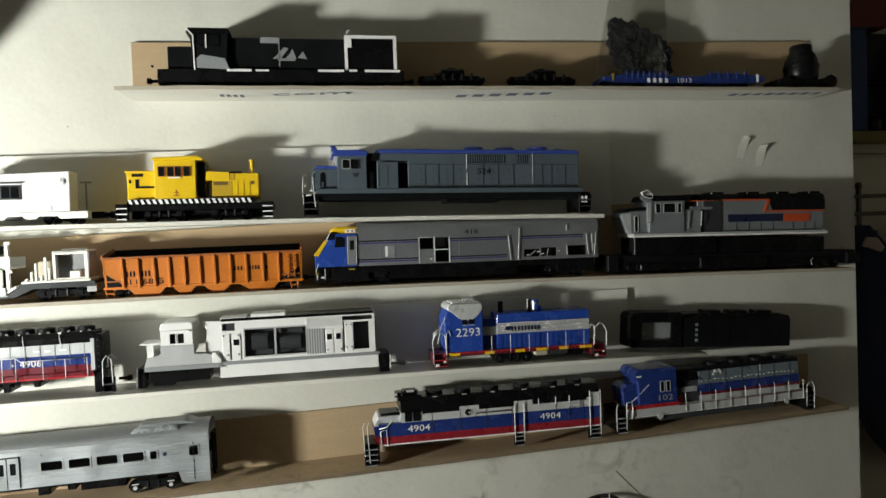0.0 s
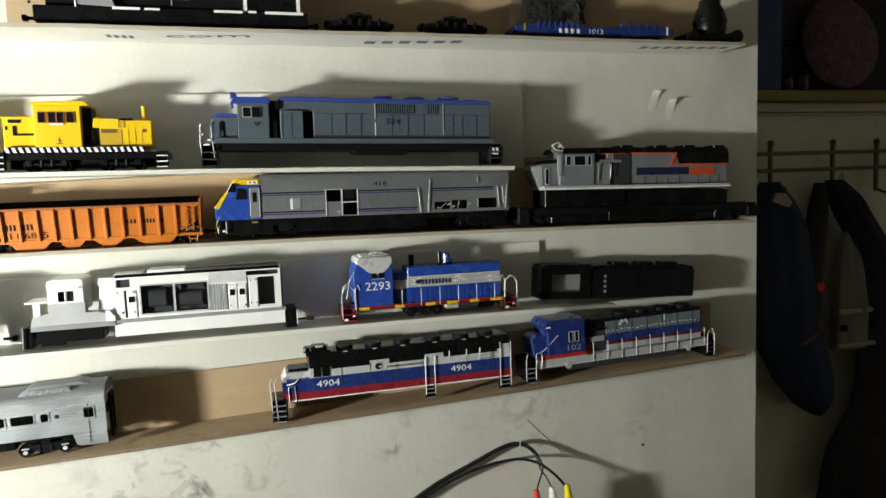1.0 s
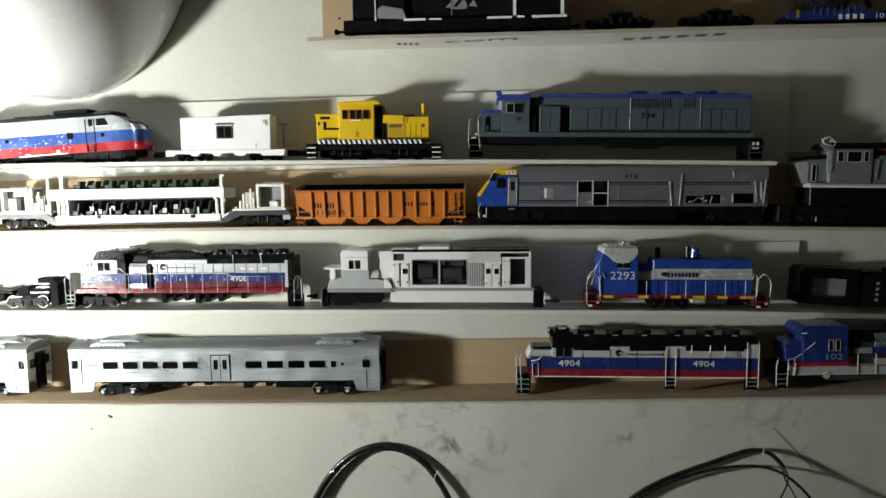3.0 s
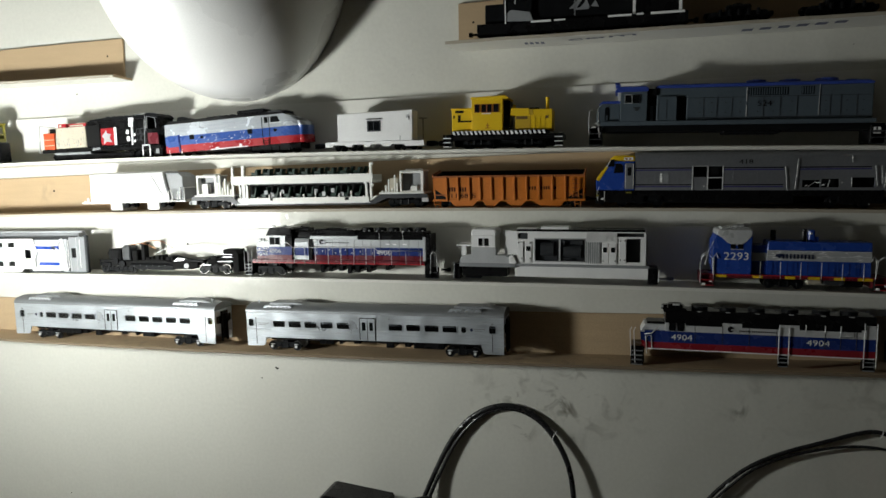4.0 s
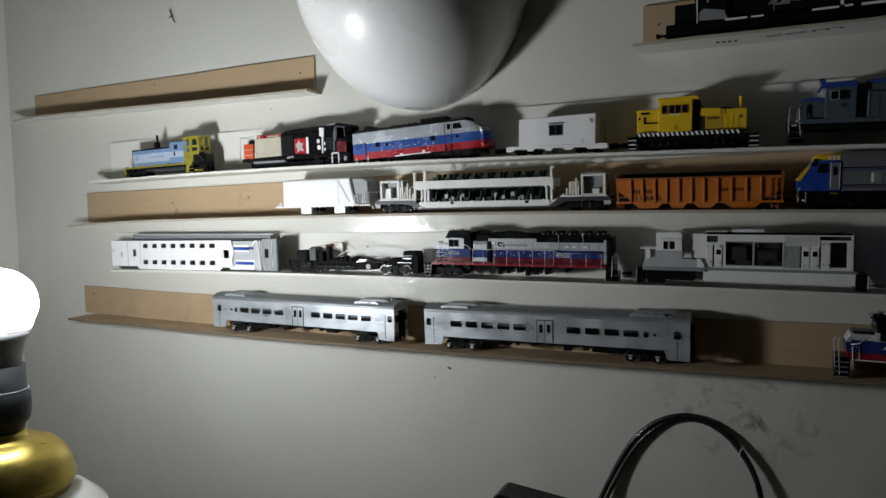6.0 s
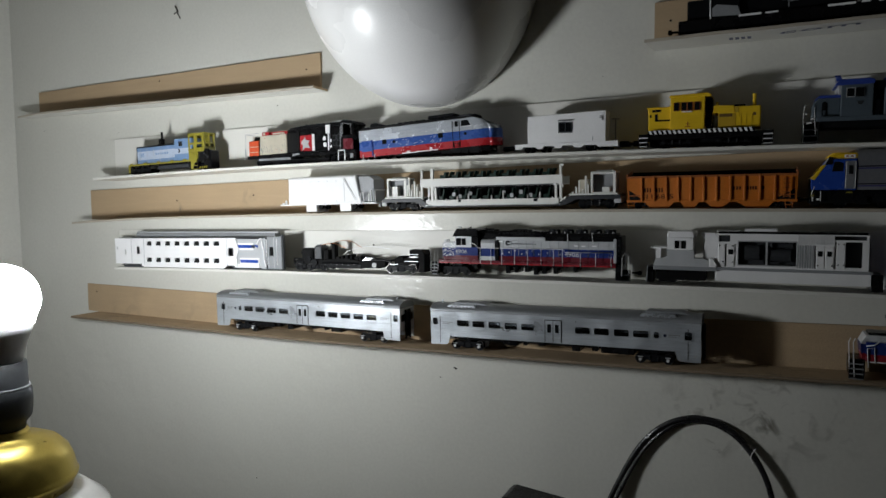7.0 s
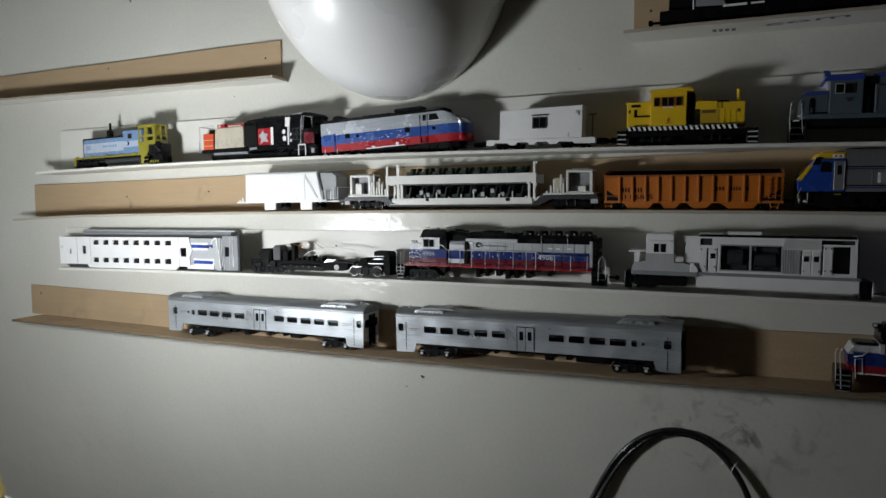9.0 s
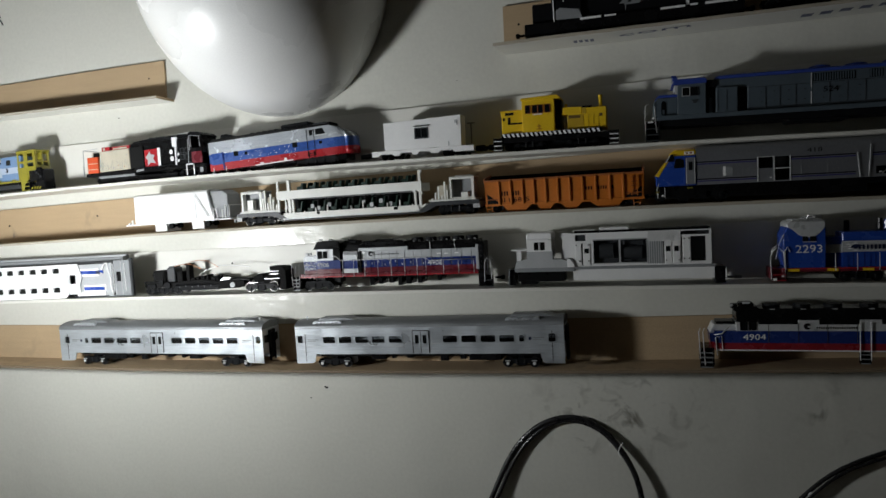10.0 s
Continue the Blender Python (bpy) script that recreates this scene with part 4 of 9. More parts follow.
def orange_hopper(x):
    ob = stand("hopper_car", 2, x, 0.144, "orange ribbed model hopper car with dark lettering, on the brown ledge", "model train", LINE, lean=8.0, lift=0.0006)
    ob.scale.z = 0.93
    F = -15
    L = 144
    # Dark lining colours the hopper's inside as unlit.
    body = part("body", ob, (ORANGE, pierced(1, L - 1, 9, 33, F, F + 1, [])), (ORANGE, bx(1, L - 1, 14, 15, 9, 33, 0)), (ORANGE, side([(14, 12), (130, 12), (143, 33), (1, 33)], F + 1, F + 1.6, 0)),
                (DARK, join(bx(3, L - 3, F + 2, 13.6, 24, 26, 0), bx(2.2, L - 2.2, 13.2, 14, 25, 34.6, 0), bx(2.1, 3, F + 2, 13.2, 25, 33.6, 0), bx(L - 3, L - 2.1, F + 2, 13.2, 25, 33.6, 0))), (ORANGE, bx(0.6, 2, F, 15, 19, 33, 0)), (ORANGE, bx(L - 2, L - 0.6, F, 15, 19, 33, 0)))
    part("top_rail", body, (OREDGE, join(bx(0, L, F - 0.9, F + 0.5, 32.4, 34.4, 0.2), bx(0, L, 14.4, 15.6, 32.4, 34.4, 0.2), bx(0, 1.4, F, 15, 32.4, 36, 0.2), bx(L - 1.4, L, F, 15, 32.4, 36.6, 0.2))))
    part("side_sill", body, (ORANGE, bx(0, L, F - 0.6, F + 0.6, 8, 10.2, 0.2)))
    for rx in (14, 25, 36, 46.5, 57.3, 68.3, 79, 90.5, 102, 114.3, 126):
        part("rib", body, (ORANGE, side([(rx - 1, 9), (rx + 1, 9), (rx + 0.9, 33), (rx - 0.9, 33)], F - 1.5, F + 0.3, 0.3)))
    for a, b, c in ((2.5, 13.6, 1), (128, 141.6, -1)):
        tri = [(a, 9.8), (b, 9.8), (b, 11.5), (a, 20.4)] if c > 0 else [(a, 9.8), (b, 9.8), (b, 20.4), (a, 11.5)]
        part("end_opening", body, (DARK, side(tri, F - 0.25, F + 0.3, 0)))
        part("end_brace", body, (OREDGE, bx(a, b, F - 0.9, F, 14.2, 15.2, 0)))
    for a, b, c, d in ((15, 44, 38, 21), (47, 66, 60, 52), (68, 92, 84, 76), (94, 127, 121, 104)):
        part("chute", body, (ORANGE, side([(a, 9), (b, 9), (c, 2), (d, 2)][:4], F + 2, 13, 0.3)))
        part("chute_gate", body, (OREDGE, bx(min(c, d) - 0.5, max(c, d) + 0.5, F + 1.4, 13.4, 1.4, 3, 0.3)))
    for lx in (132.4, 137.4):
        part("ladder", body, (ORANGE, bx(lx, lx + 0.8, F - 1.8, F - 1, 12, 31, 0)))
    apart("rung", body, OREDGE, *[bx(132.4, 138, F - 1.9, F - 1.3, z, z + 0.7, 0) for z in (13, 17, 21, 25, 29)])
    for a in (1, 134):
        part("stirrup", ob, (ORANGE, tube([(a, F, 9), (a + 1, F, 1.4), (a + 5.6, F, 1.4), (a + 6.4, F, 9)], 0.5)))
        part("stirrup", ob, (ORANGE, tube([(a + 0.6, F, 5), (a + 6, F, 5)], 0.45)))
    for a, b, n in ((16.2, 23.6, 3), (26.8, 34.0, 3)):
        bars("reporting_mark", body, a, b, 18, 22.4, F - 0.1, DECALDARK, n)
    for text, lx, w in (("11", 16.6, 5.2), ("68", 26.8, 7.6), ("5", 38, 3.6)):
        letters("number", body, text, lx, 11.6, 4.6, F - 0.15, DECALDARK, w)
    for a, b, n in ((92.8, 100.2, 3), (104, 112.6, 4), (116, 119, 1)):
        bars("brand_mark", body, a, b, 19.6, 22.8, F - 0.1, DECALDARK, n)
    truck(ob, 6, 32, 20, 1.6, 8, 2, 4)
    truck(ob, 112, 138, 20, 1.6, 8, 2, 4)
    coupler(ob, 0, -1, 6)
    return ob


def gallery_coach_floor(x):
    """The open inside of a two-deck coach: floor well, seats and white side bands, without its shell."""
    ob = stand("gallery_coach_interior", 2, x, 0.262, "white model two-deck coach interior with green seats, without its shell", "model train", LINE)
    F = -14
    well = part("floor_well", ob, (OFFWHITE, side([(46, 11.5), (57, 5), (200, 5), (209, 11), (209, 12.6), (198, 7.4), (59, 7.4), (46, 13.2)], F, 13, 0.2)), (OFFWHITE, bx(55, 202, F - 0.8, F + 1, 5.4, 11.4, 0.3)))
    part("sill_line", well, (DGREY, bx(52, 204, F - 1.0, F - 0.4, 3.4, 4.8, 0)), (BRIGHT, bx(54, 203, F - 1.1, F - 0.7, 5, 5.6, 0)))
    apart("door_mark", well, SATIN, bx(93, 96, F - 1.2, F - 0.7, 8.6, 11, 0), bx(176, 180, F - 1.2, F - 0.7, 8.2, 11, 0))
    upper = part("upper_deck", ob, (OFFWHITE, bx(48, 206, F - 0.6, F + 0.8, 25.6, 34.2, 0.3)), (OFFWHITE, bx(48, 206, F + 0.8, 12, 24.6, 26, 0.2)), (OFFWHITE, bx(48, 206, 11.2, 12.4, 26, 33, 0.2)))
    part("deck_edge", upper, (DGREY, bx(66, 200, F - 0.3, F + 0.6, 24.6, 25.6, 0)))
    for px, w, top in ((49.6, 2.4, 44), (57.6, 1.6, 30), (62, 3.4, 45), (66, 2.6, 25), (198.6, 2.2, 34), (203.6, 2.4, 44.6)):
        part("post", upper, (OFFWHITE, bx(px - w / 2, px + w / 2, F, F + 2.2, 8, top, 0.2)))
    part("brace", upper, (OFFWHITE, side([(198, 33), (205, 22), (207, 22), (200, 33)], F - 0.2, F + 1, 0)))
    apart("white_lug", upper, WIREWHITE, bx(57.6, 60, F - 0.8, F, 15, 23, 0.3), bx(196.4, 199.4, F - 0.8, F, 24, 26, 0.2), cyl(205.6, F, 43.6, 1.2, 1.4, n=10))
    # Dark sheet added where only shade lies behind the lower seats.
    part("aisle_screen", well, (DARK, bx(62, 200, -1.4, -0.6, 7.5, 24.6, 0)), label="dark sheet added for the shade behind the lower seats")
    for i in range(10):
        sx = 68 + i * 13.0
        part("seat", well, (SEATGREEN, join(bx(sx, sx + 6, -11.5, -3.5, 11.6, 15.4, 0.4), side([(sx + 4.4, 14), (sx + 6.4, 14), (sx + 8, 22.4), (sx + 6.2, 22.4)], -11.5, -3.5, 0.4), bx(sx + 1, sx + 5, -9.5, -5.5, 7.6, 12, 0.2))))
        part("partition", well, (OFFWHITE, bx(sx + 9.6, sx + 10.5, F + 0.3, F + 2, 7.4, 12.6 + (i % 3) * 2.4, 0)))
    for lx, lz in ((85, 15), (92, 12.6), (104, 15.4), (141.6, 15.6), (150, 12.8), (160, 16), (170, 12.4)):
        part("seat_label", well, (PALEGREY, bx(lx, lx + 3.6, -12, -11.6, lz, lz + 4, 0)))
    for i in range(9):
        sx = 70 + i * 14.3
        part("seat", upper, (SEATGREEN, join(bx(sx, sx + 7.4, -11, -3, 33, 37.8, 0.5), side([(sx + 3.6, 36), (sx + 7, 36), (sx + 8.2, 41), (sx + 5.2, 41)], -11, -3, 0.5), bx(sx + 1.4, sx + 4.2, -9, -6, 26, 33, 0.2))))
        part("seat", upper, (SEATGREEN, join(bx(sx + 2, sx + 7, 1, 8, 33, 36.6, 0.4), side([(sx + 5.2, 35), (sx + 8.4, 35), (sx + 10, 41.6), (sx + 7.2, 41.6)], 1, 8, 0.5), bx(sx + 3.4, sx + 6, 3, 6, 26, 33, 0.2))))
    for e, d in ((-4, 1), (266, -1)):
        def X(v):
            return e + d * v

        def span(u, v):
            return sorted((X(u), X(v)))
        a, b = span(7, 54)
        deck = part("end_deck", ob, (OFFWHITE, bx(a, b, F, 12, 13.4, 15.2, 0.3)), (DGREY, side([(X(4), 9.4), (X(46), 9.4), (X(58), 4), (X(70), 4), (X(70), 5.4), (X(62), 6.4), (X(52), 13.4), (X(4), 13.4)], F - 1.0, 11, 0.2)))
        a, b = span(9, 33)
        part("washroom_box", deck, (OFFWHITE, pierced(a, b, 15, 36, F + 2, F + 3.2, [(a + 2, b - 2.4, 16.4, 33.6)])), (GREY, bx(a + 1, b - 1, F + 9, 10, 15, 35.6, 0.2)), (OFFWHITE, bx(a, a + 1.4, F + 3.2, 10, 15, 36, 0)), (OFFWHITE, bx(a, b, F + 2, 10, 34.8, 36.2, 0.2)), (OFFWHITE, bx(a + 4, b - 5, -5, 5, 36, 37.6, 0.2)))
        a, b = span(15, 22)
        part("locker", deck, (OFFWHITE, bx(a, b, F + 3, F + 9, 15, 24 + 3 * d, 0.3)))
        for v, top in ((34.6, 26), (37, 34), (40, 21), (43.4, 30), (46.4, 24), (50, 19)):
            a, b = span(v, v + 1.4)
            part("post", deck, (OFFWHITE, bx(a, b, F + 0.6, F + 2.4, 14, top + 2 * d, 0)))
        a, b = span(36, 45)
        part("bench", deck, (CREAM, bx(a, b, -6, 6, 15, 29, 0.4)))
        a, b = span(3, 10)
        part("buffer_beam", deck, (PALEGREY, join(bx(a, b, F - 0.4, 8, 5.4, 11.4, 0.5))))
        a, b = span(10, 46)
        truck(ob, a, b, 22, 1.6, 9.6, 2, 5)
        coupler(ob, X(1), -d, 6.5, DGREY)
    return ob


def white_boxcar(x):
    ob = stand("white_freight_car", 2, x, 0.128, "unpainted white model freight car with end ladders, on brown ledge", "model train", LINE)
    F = -15
    body = part("body", ob, (WHITE, side([(7, 11), (108, 11), (102, 40), (8, 40)], F, 14, 0.7)), (WHITE, bx(8, 112, F - 0.6, 14.6, 8.8, 11.4, 0.3)), (WHITE, along(arch(30, 39.6, 42.6, 2.6), 8, 102.5)))
    # The end turned from the lamp gets its shade as grey colour.
    part("end_wall", body, (GREY, side([(107, 11), (124, 11), (124, 36), (118, 40), (102.4, 40)], F + 4, 13, 0.6)), label="sloping end of the white car, coloured grey for shade")
    part("roof_step", body, (GREY, bx(100, 118, -8, 10, 38.6, 41, 0.5)))
    part("brace", body, (WHITE, side([(86, 39), (87.4, 39), (103, 14), (101.4, 14)], F - 0.8, F + 0.1, 0)))
    part("seam", body, (PALEGREY, join(bx(86.4, 86.8, F - 0.2, F + 0.1, 12, 39, 0), side([(86, 38.4), (86.6, 38.4), (102, 13.6), (101.2, 13.6)], F - 1.0, F - 0.7, 0))))
    part("rivet", body, (PALEGREY, join(*[cyl(a, F - 0.1, z, 0.4, 0.5, n=6) for a in (16, 28, 40, 52, 64, 76) for z in (13, 36)])))
    for rx in (38, 85.6):
        part("leg", ob, (WHITE, side([(rx - 7.8, 9), (rx + 7.4, 9), (rx + 7.6, 0.4), (rx - 7.6, 0.4)], F + 3, 12, 0.5)))
    part("end_platform", ob, (WHITE, join(bx(-6, 10, F + 1, 13, 8.8, 10.4, 0.3), bx(2, 4, F, F + 2, 10, 15, 0.3), cyl(-1, F + 1, 11, 1.2, 2, n=10))))
    part("end_platform", ob, (WHITE, bx(108, 128, F + 1, 13, 8.8, 10.4, 0.3)))
    part("ladder", ob, (WHITE, join(tube([(109, F - 0.8, 9), (109, F - 0.8, 21), (111.6, F - 0.8, 21.6), (113.6, F - 0.8, 9.4)], 0.8), tube([(118.6, F, 10), (119.4, F, 20)], 0.7))))
    for px in (122, 127):
        rail(ob, [(px, F + 1, 10), (px, F + 1, 24), (px, 12, 24), (px, 12, 10)], 0.5, WHITE)
    for ax in (49.4, 96):
        part("axle_stub", ob, (DARK, join(cyl(ax, -8, 6, 2.8, 4, n=14), cyl(ax, 6, 6, 2.8, 4, n=14), cyl(ax, -1, 6, 1.0, 14, n=8))))
    return ob


def chassis_loco(x):
    """A long black chassis with a grey and orange body laid on it."""
    base = stand("locomotive_chassis", 2, x - 0.011, 0.246, "bare black model locomotive chassis lying on the brown ledge", "model train", LINE)
    part("frame", base, (SATIN, bx(2, 243, -12, 12, 6, 15.5, 0.8)), (BLACK, bx(30, 215, -13.5, 13.5, 2, 8, 0.8)))
    part("fuel_tank", base, (BLACK, along([(-13, 1.5), (-15, 4), (-15, 12), (15, 12), (15, 4), (13, 1.5)], 85, 150, 0.6)))
    truck(base, 15, 72, 24, 1.6, 12, 3, 5)
    truck(base, 168, 228, 24, 1.6, 12, 3, 5)
    part("drive_shaft", base, (DGREY, cyl(120, 0, 16.5, 2.4, 120, "X", 10)))
    part("pilot", base, (SATIN, bx(0, 10, -14, 14, 2, 16, 0.6)))
    part("pilot", base, (SATIN, bx(232, 246, -14, 14, 3, 13, 0.8)))
    part("lead_wire", base, (COPPER, tube([(226, -6, 14), (232, -9, 18), (238, -4, 15), (244, -6, 12)], 0.5, smooth=1)))
    part("spring_clip", base, (BRIGHT, tube([(196, -13.6, 3), (194.6, -14, 7), (197, -14, 9)], 0.35)))
    coupler(base, 0, -1, 7)
    ob = stand("grey_locomotive_body", 2, x, 0.205, "grey model locomotive body with black and orange stripes, on a chassis", "model train", LINE, lift=0.0158)
    F = -15
    part("walkway", ob, (PALEGREY, bx(12, 200, F - 0.6, 15, 15, 18.4, 0.3)), (BLACK, bx(14, 92, F + 2, 13, 0, 15.2, 0.6)), (BLACK, bx(92, 200, F + 3, 12, 0, 12.6, 0.6)))
    part("walkway_edge", ob, (WIREWHITE, bx(12, 200, F - 0.9, F - 0.4, 15.2, 16.6, 0)))
    hood = part("hood", ob, (COOLGREY, bx(96, 199, -11.5, 11.5, 18.4, 46.4, 0.7)), (DGREY, side([(79, 18.4), (97, 18.4), (97, 46), (79, 46), (79, 40), (77, 36), (77, 26)], -12.4, 11, 0.6)), (COOLGREY, bx(74, 80, -11.5, 11.5, 38, 46, 0.3)))
    part("roof", hood, (BLACK, side([(62, 46.2), (200, 46.2), (200.6, 49), (198, 51.4), (64, 51.4)], -11.9, 11.9, 0.8)), (BLACK, side([(147, 36.8), (200.4, 36.8), (200.4, 46.4), (143.4, 46.4)], -11.9, -11.4, 0)))
    apart("orange_line", hood, REDORANGE, bx(64, 92, -12, -11.4, 45.2, 46.2, 0), bx(98, 144, -12.1, -11.4, 45.4, 46.8, 0), side([(138, 36), (140.4, 36), (145, 46), (142.6, 46)], -12.1, -11.4, 0), bx(138, 199.4, -12.1, -11.4, 35.2, 36.7, 0))
    part("dark_panel", hood, (NAVYBLACK, bx(103, 158, -12, -11.4, 26.8, 33.4, 0.2)), (REDORANGE, bx(158, 185, -12, -11.4, 26.4, 33.4, 0.2)))
    apart("radiator_slat", hood, SATIN, *[bx(150 + 3.2 * i, 152.4 + 3.2 * i, -12.2, -11.7, 38, 45, 0) for i in range(15)])
    panel_lines(hood, (112, 124, 136, 148, 168, 180, 190), 19, 26, -11.5, DGREY, 0.4)
    cab = part("cab", ob, (COOLGREY, side([(27, 18.4), (60, 18.4), (60, 46), (30, 46), (27, 43)], F, 14.6, 0.5)))
    part("roof", cab, (BLACK, side([(24, 45.6), (27, 50.6), (64, 51), (66, 46)], F - 0.4, 15, 0.6)))
    part("cab_front", cab, (COOLGREY, side([(19, 48.4), (22, 52), (30, 46.4), (29.6, 27), (25, 27), (25, 44)], F - 0.6, F + 2, 0.3)), (PALEGREY, bx(26, 28, F - 0.8, F - 0.3, 28, 45, 0)))
    for a, b in ((33, 37.2), (40.4, 51), (53.4, 56.6)):
        glazing(cab, a, b, 36, 43.6, F - 0.1, PALEGREY, 0.5)
    rail(cab, [(19, F - 0.8, 53), (25, F - 0.8, 55.4), (30, F - 0.8, 51), (29, F - 0.8, 48), (22, F - 0.8, 49.4), (19, F - 0.8, 53)], 0.45)
    part("roof_light", cab, (BRIGHT, join(cyl(32, -6, 52.4, 1, 3, "X", 8), bx(68, 69, -9, -8, 50, 53.6, 0), bx(71, 71.8, -9, -8, 50, 54.6, 0))))
    nose = part("nose", ob, (COOLGREY, side([(3.4, 33), (10, 18), (27.4, 18), (27.4, 38), (10, 38), (5, 36)], -11, 11, 0.8)), (PALEGREY, side([(3.2, 33), (9.6, 18.6), (12.4, 18.6), (12, 35.6), (5, 35.4)], -11.3, -10.6, 0)), (BLACK, side([(6, 37.2), (27.4, 38), (27.4, 41), (10, 40)], -11.2, 11.2, 0.5)))
    glazing(nose, 15.4, 18.2, 20, 33, -11.2, PALEGREY, 0.5)
    part("cabinet", ob, (COOLGREY, bx(61, 76, F + 1, -3, 18.4, 38.4, 0.5)), (BLACK, bx(60, 61.2, F + 2, -3, 18.4, 40, 0)), (COOLGREY, bx(66, 88, F + 2, -6, 38, 40.6, 0.5)))
    rail(ob, [(75.4, F, 24), (76, F, 37)], 0.45)
    rail(ob, [(63, F, 22), (64.6, F, 37)], 0.35, GREY)
    for bx_ in (90, 125, 155, 187):
        part("roof_box", hood, (SATIN, bx(bx_, bx_ + 12, -8, 8, 51, 53.4, 0.5)), (BRIGHT, bx(bx_ - 1.5, bx_ - 0.8, -10, -8.8, 51, 53, 0)))
    return ob


def striped_road_switcher(x):
    """4906: blue, red and silver road locomotive with black roof and white handrails."""
    ob = stand("road_switcher", 3, x, 0.212, "blue, red and silver model road switcher with black roof", "model train", LINE)
    F = -15
    part("walkway", ob, (DKRED, bx(8, 197, F, 15, 14.6, 17.6, 0.3)), (RED, bx(8, 197, F - 0.3, F + 0.2, 13.8, 15.0, 0)))
    hood = part("hood", ob, (DKRED, bx(57, 196, -11, 11, 17.4, 22.4, 0)), (NAVY, bx(57, 196, -11, 11, 22.4, 30.4, 0)), (SILVER, bx(57, 196, -11, 11, 30.4, 38.8, 0)))
    part("roof", hood, (BLACK, along([(-11.4, 38.4), (-11.4, 43), (-8.5, 46.4), (8.5, 46.4), (11.4, 43), (11.4, 38.4)], 126, 197, 0.4)), (BLACK, along([(-9.4, 40), (-9.4, 46), (-7.5, 48), (7.5, 48), (9.4, 46), (9.4, 40)], 55, 127, 0.4)))
    part("raised_panel", hood, (SILVER, bx(73.4, 126, -11.6, 11.6, 38.6, 42.2, 0.3)))
    part("dynamic_brake", hood, (BLACK, side([(74, 44), (79, 48.8), (121, 48.4), (125, 44)], -11.4, 11.4, 0.8)), (SATIN, join(*[bx(81 + 4 * i, 83 + 4 * i, -11.7, -11.2, 45, 47.2, 0) for i in range(9)])))
    part("brake_hatch", hood, (BLACK, side([(88, 48.2), (92, 50.2), (110, 49.8), (114, 48)], -7, 7, 0.6)))
    part("exhaust", hood, (SATIN, join(bx(56, 70, -7, 7, 47.4, 49.6, 0.5), bx(60, 66, -5, 5, 49.4, 50.6, 0.4))))
    for fx in (133, 147, 161, 175, 189):
        part("roof_fan", hood, (SATIN, join(cyl(fx, 0, 48, 6, 3.2, "Z", 18), cyl(fx, 0, 49.8, 4.6, 0.6, "Z", 14))), (BRIGHT, bx(fx - 1.4, fx - 0.6, -9.6, -8.8, 46.4, 47.2, 0)))
        part("lift_ring", hood, (BRIGHT, tube([(fx + 4, -8.6, 46.6), (fx + 4, -9, 47.8), (fx + 5.2, -9, 47.8), (fx + 5.2, -8.6, 46.6)], 0.25)))
    part("white_rod", hood, (WIREWHITE, join(tube([(149.4, -12, 38.6), (149.2, -12, 46)], 0.22), tube([(174.6, -12, 36), (173.6, -12, 47)], 0.22), bx(173, 175, -11.8, -11.2, 46, 47.2, 0))))
    part("end_post", hood, (SILVER, bx(194.4, 197.4, -11.6, 11.6, 17.6, 41.4, 0.3)))
    cab = part("cab", ob, (DKRED, bx(28, 54, -14.5, 14.5, 17.4, 22.4, 0)), (NAVY, bx(28, 54, -14.5, 14.5, 22.4, 31, 0)), (SILVER, bx(28, 46.6, -14.5, 14.5, 31, 43, 0)), (BLACK, bx(46.4, 54, -14.3, 14.3, 22.6, 43, 0)))
    part("roof", cab, (BLACK, side([(25, 42.4), (29.6, 50.6), (53, 51), (54.6, 49), (54.6, 42.4)], F - 0.5, 15, 0.6)))
    part("sun_visor", cab, (BRIGHT, bx(30.4, 44, F - 0.7, F - 0.3, 42, 42.6, 0)))
    for a, b in ((29.6, 34.6), (35.6, 40.4)):
        glazing(cab, a, b, 33.4, 40.4, F + 0.45, PALEGREY if a > 30 else DGREY, 0.4)
    part("horn", cab, (BRIGHT, join(cyl(30, -6, 51.8, 0.9, 4, "X", 8), bx(38, 40, -4, 4, 50.8, 52, 0.3))))
    nose = part("nose", ob, (DKRED, bx(11, 28.2, -10.5, 10.5, 17.4, 21, 0)), (NAVY, bx(11, 28.2, -10.5, 10.5, 21, 30, 0)), (SILVER, side([(11, 30), (28.2, 30), (28.2, 35.6), (13, 35.6), (11, 34)], -10.5, 10.5, 0.3)))
    specks = random.Random(21)
    part("paint_chips", nose, (DECALWHITE, join(*[side([(a, z), (a + specks.uniform(0.8, 3.2), z + specks.uniform(-0.4, 0.5)), (a + specks.uniform(0.4, 1.6), z + specks.uniform(0.5, 1.3))], -10.75, -10.4, 0) for a, z in ((specks.uniform(11.5, 25), specks.uniform(21, 35)) for _ in range(34))])), label="flaked white paint chips")
    part("nose_light", nose, (BRIGHT, join(cyl(12, -3, 37, 1.5, 3, "X", 10), cyl(12, 3, 37, 1.5, 3, "X", 10), bx(12, 24, -8, -7, 35.4, 36.4, 0.2))))
    part("cabinet", ob, (SILVER, along([(-14, 17.6), (-14, 36), (-12, 39.4), (-4, 39.4), (-4, 17.6)], 57, 73, 0.3)), (NAVY, bx(57.2, 72.8, -14.25, -13.8, 22, 31, 0)), (BLACK, bx(73, 76, -13, -4, 17.6, 39, 0.2)))
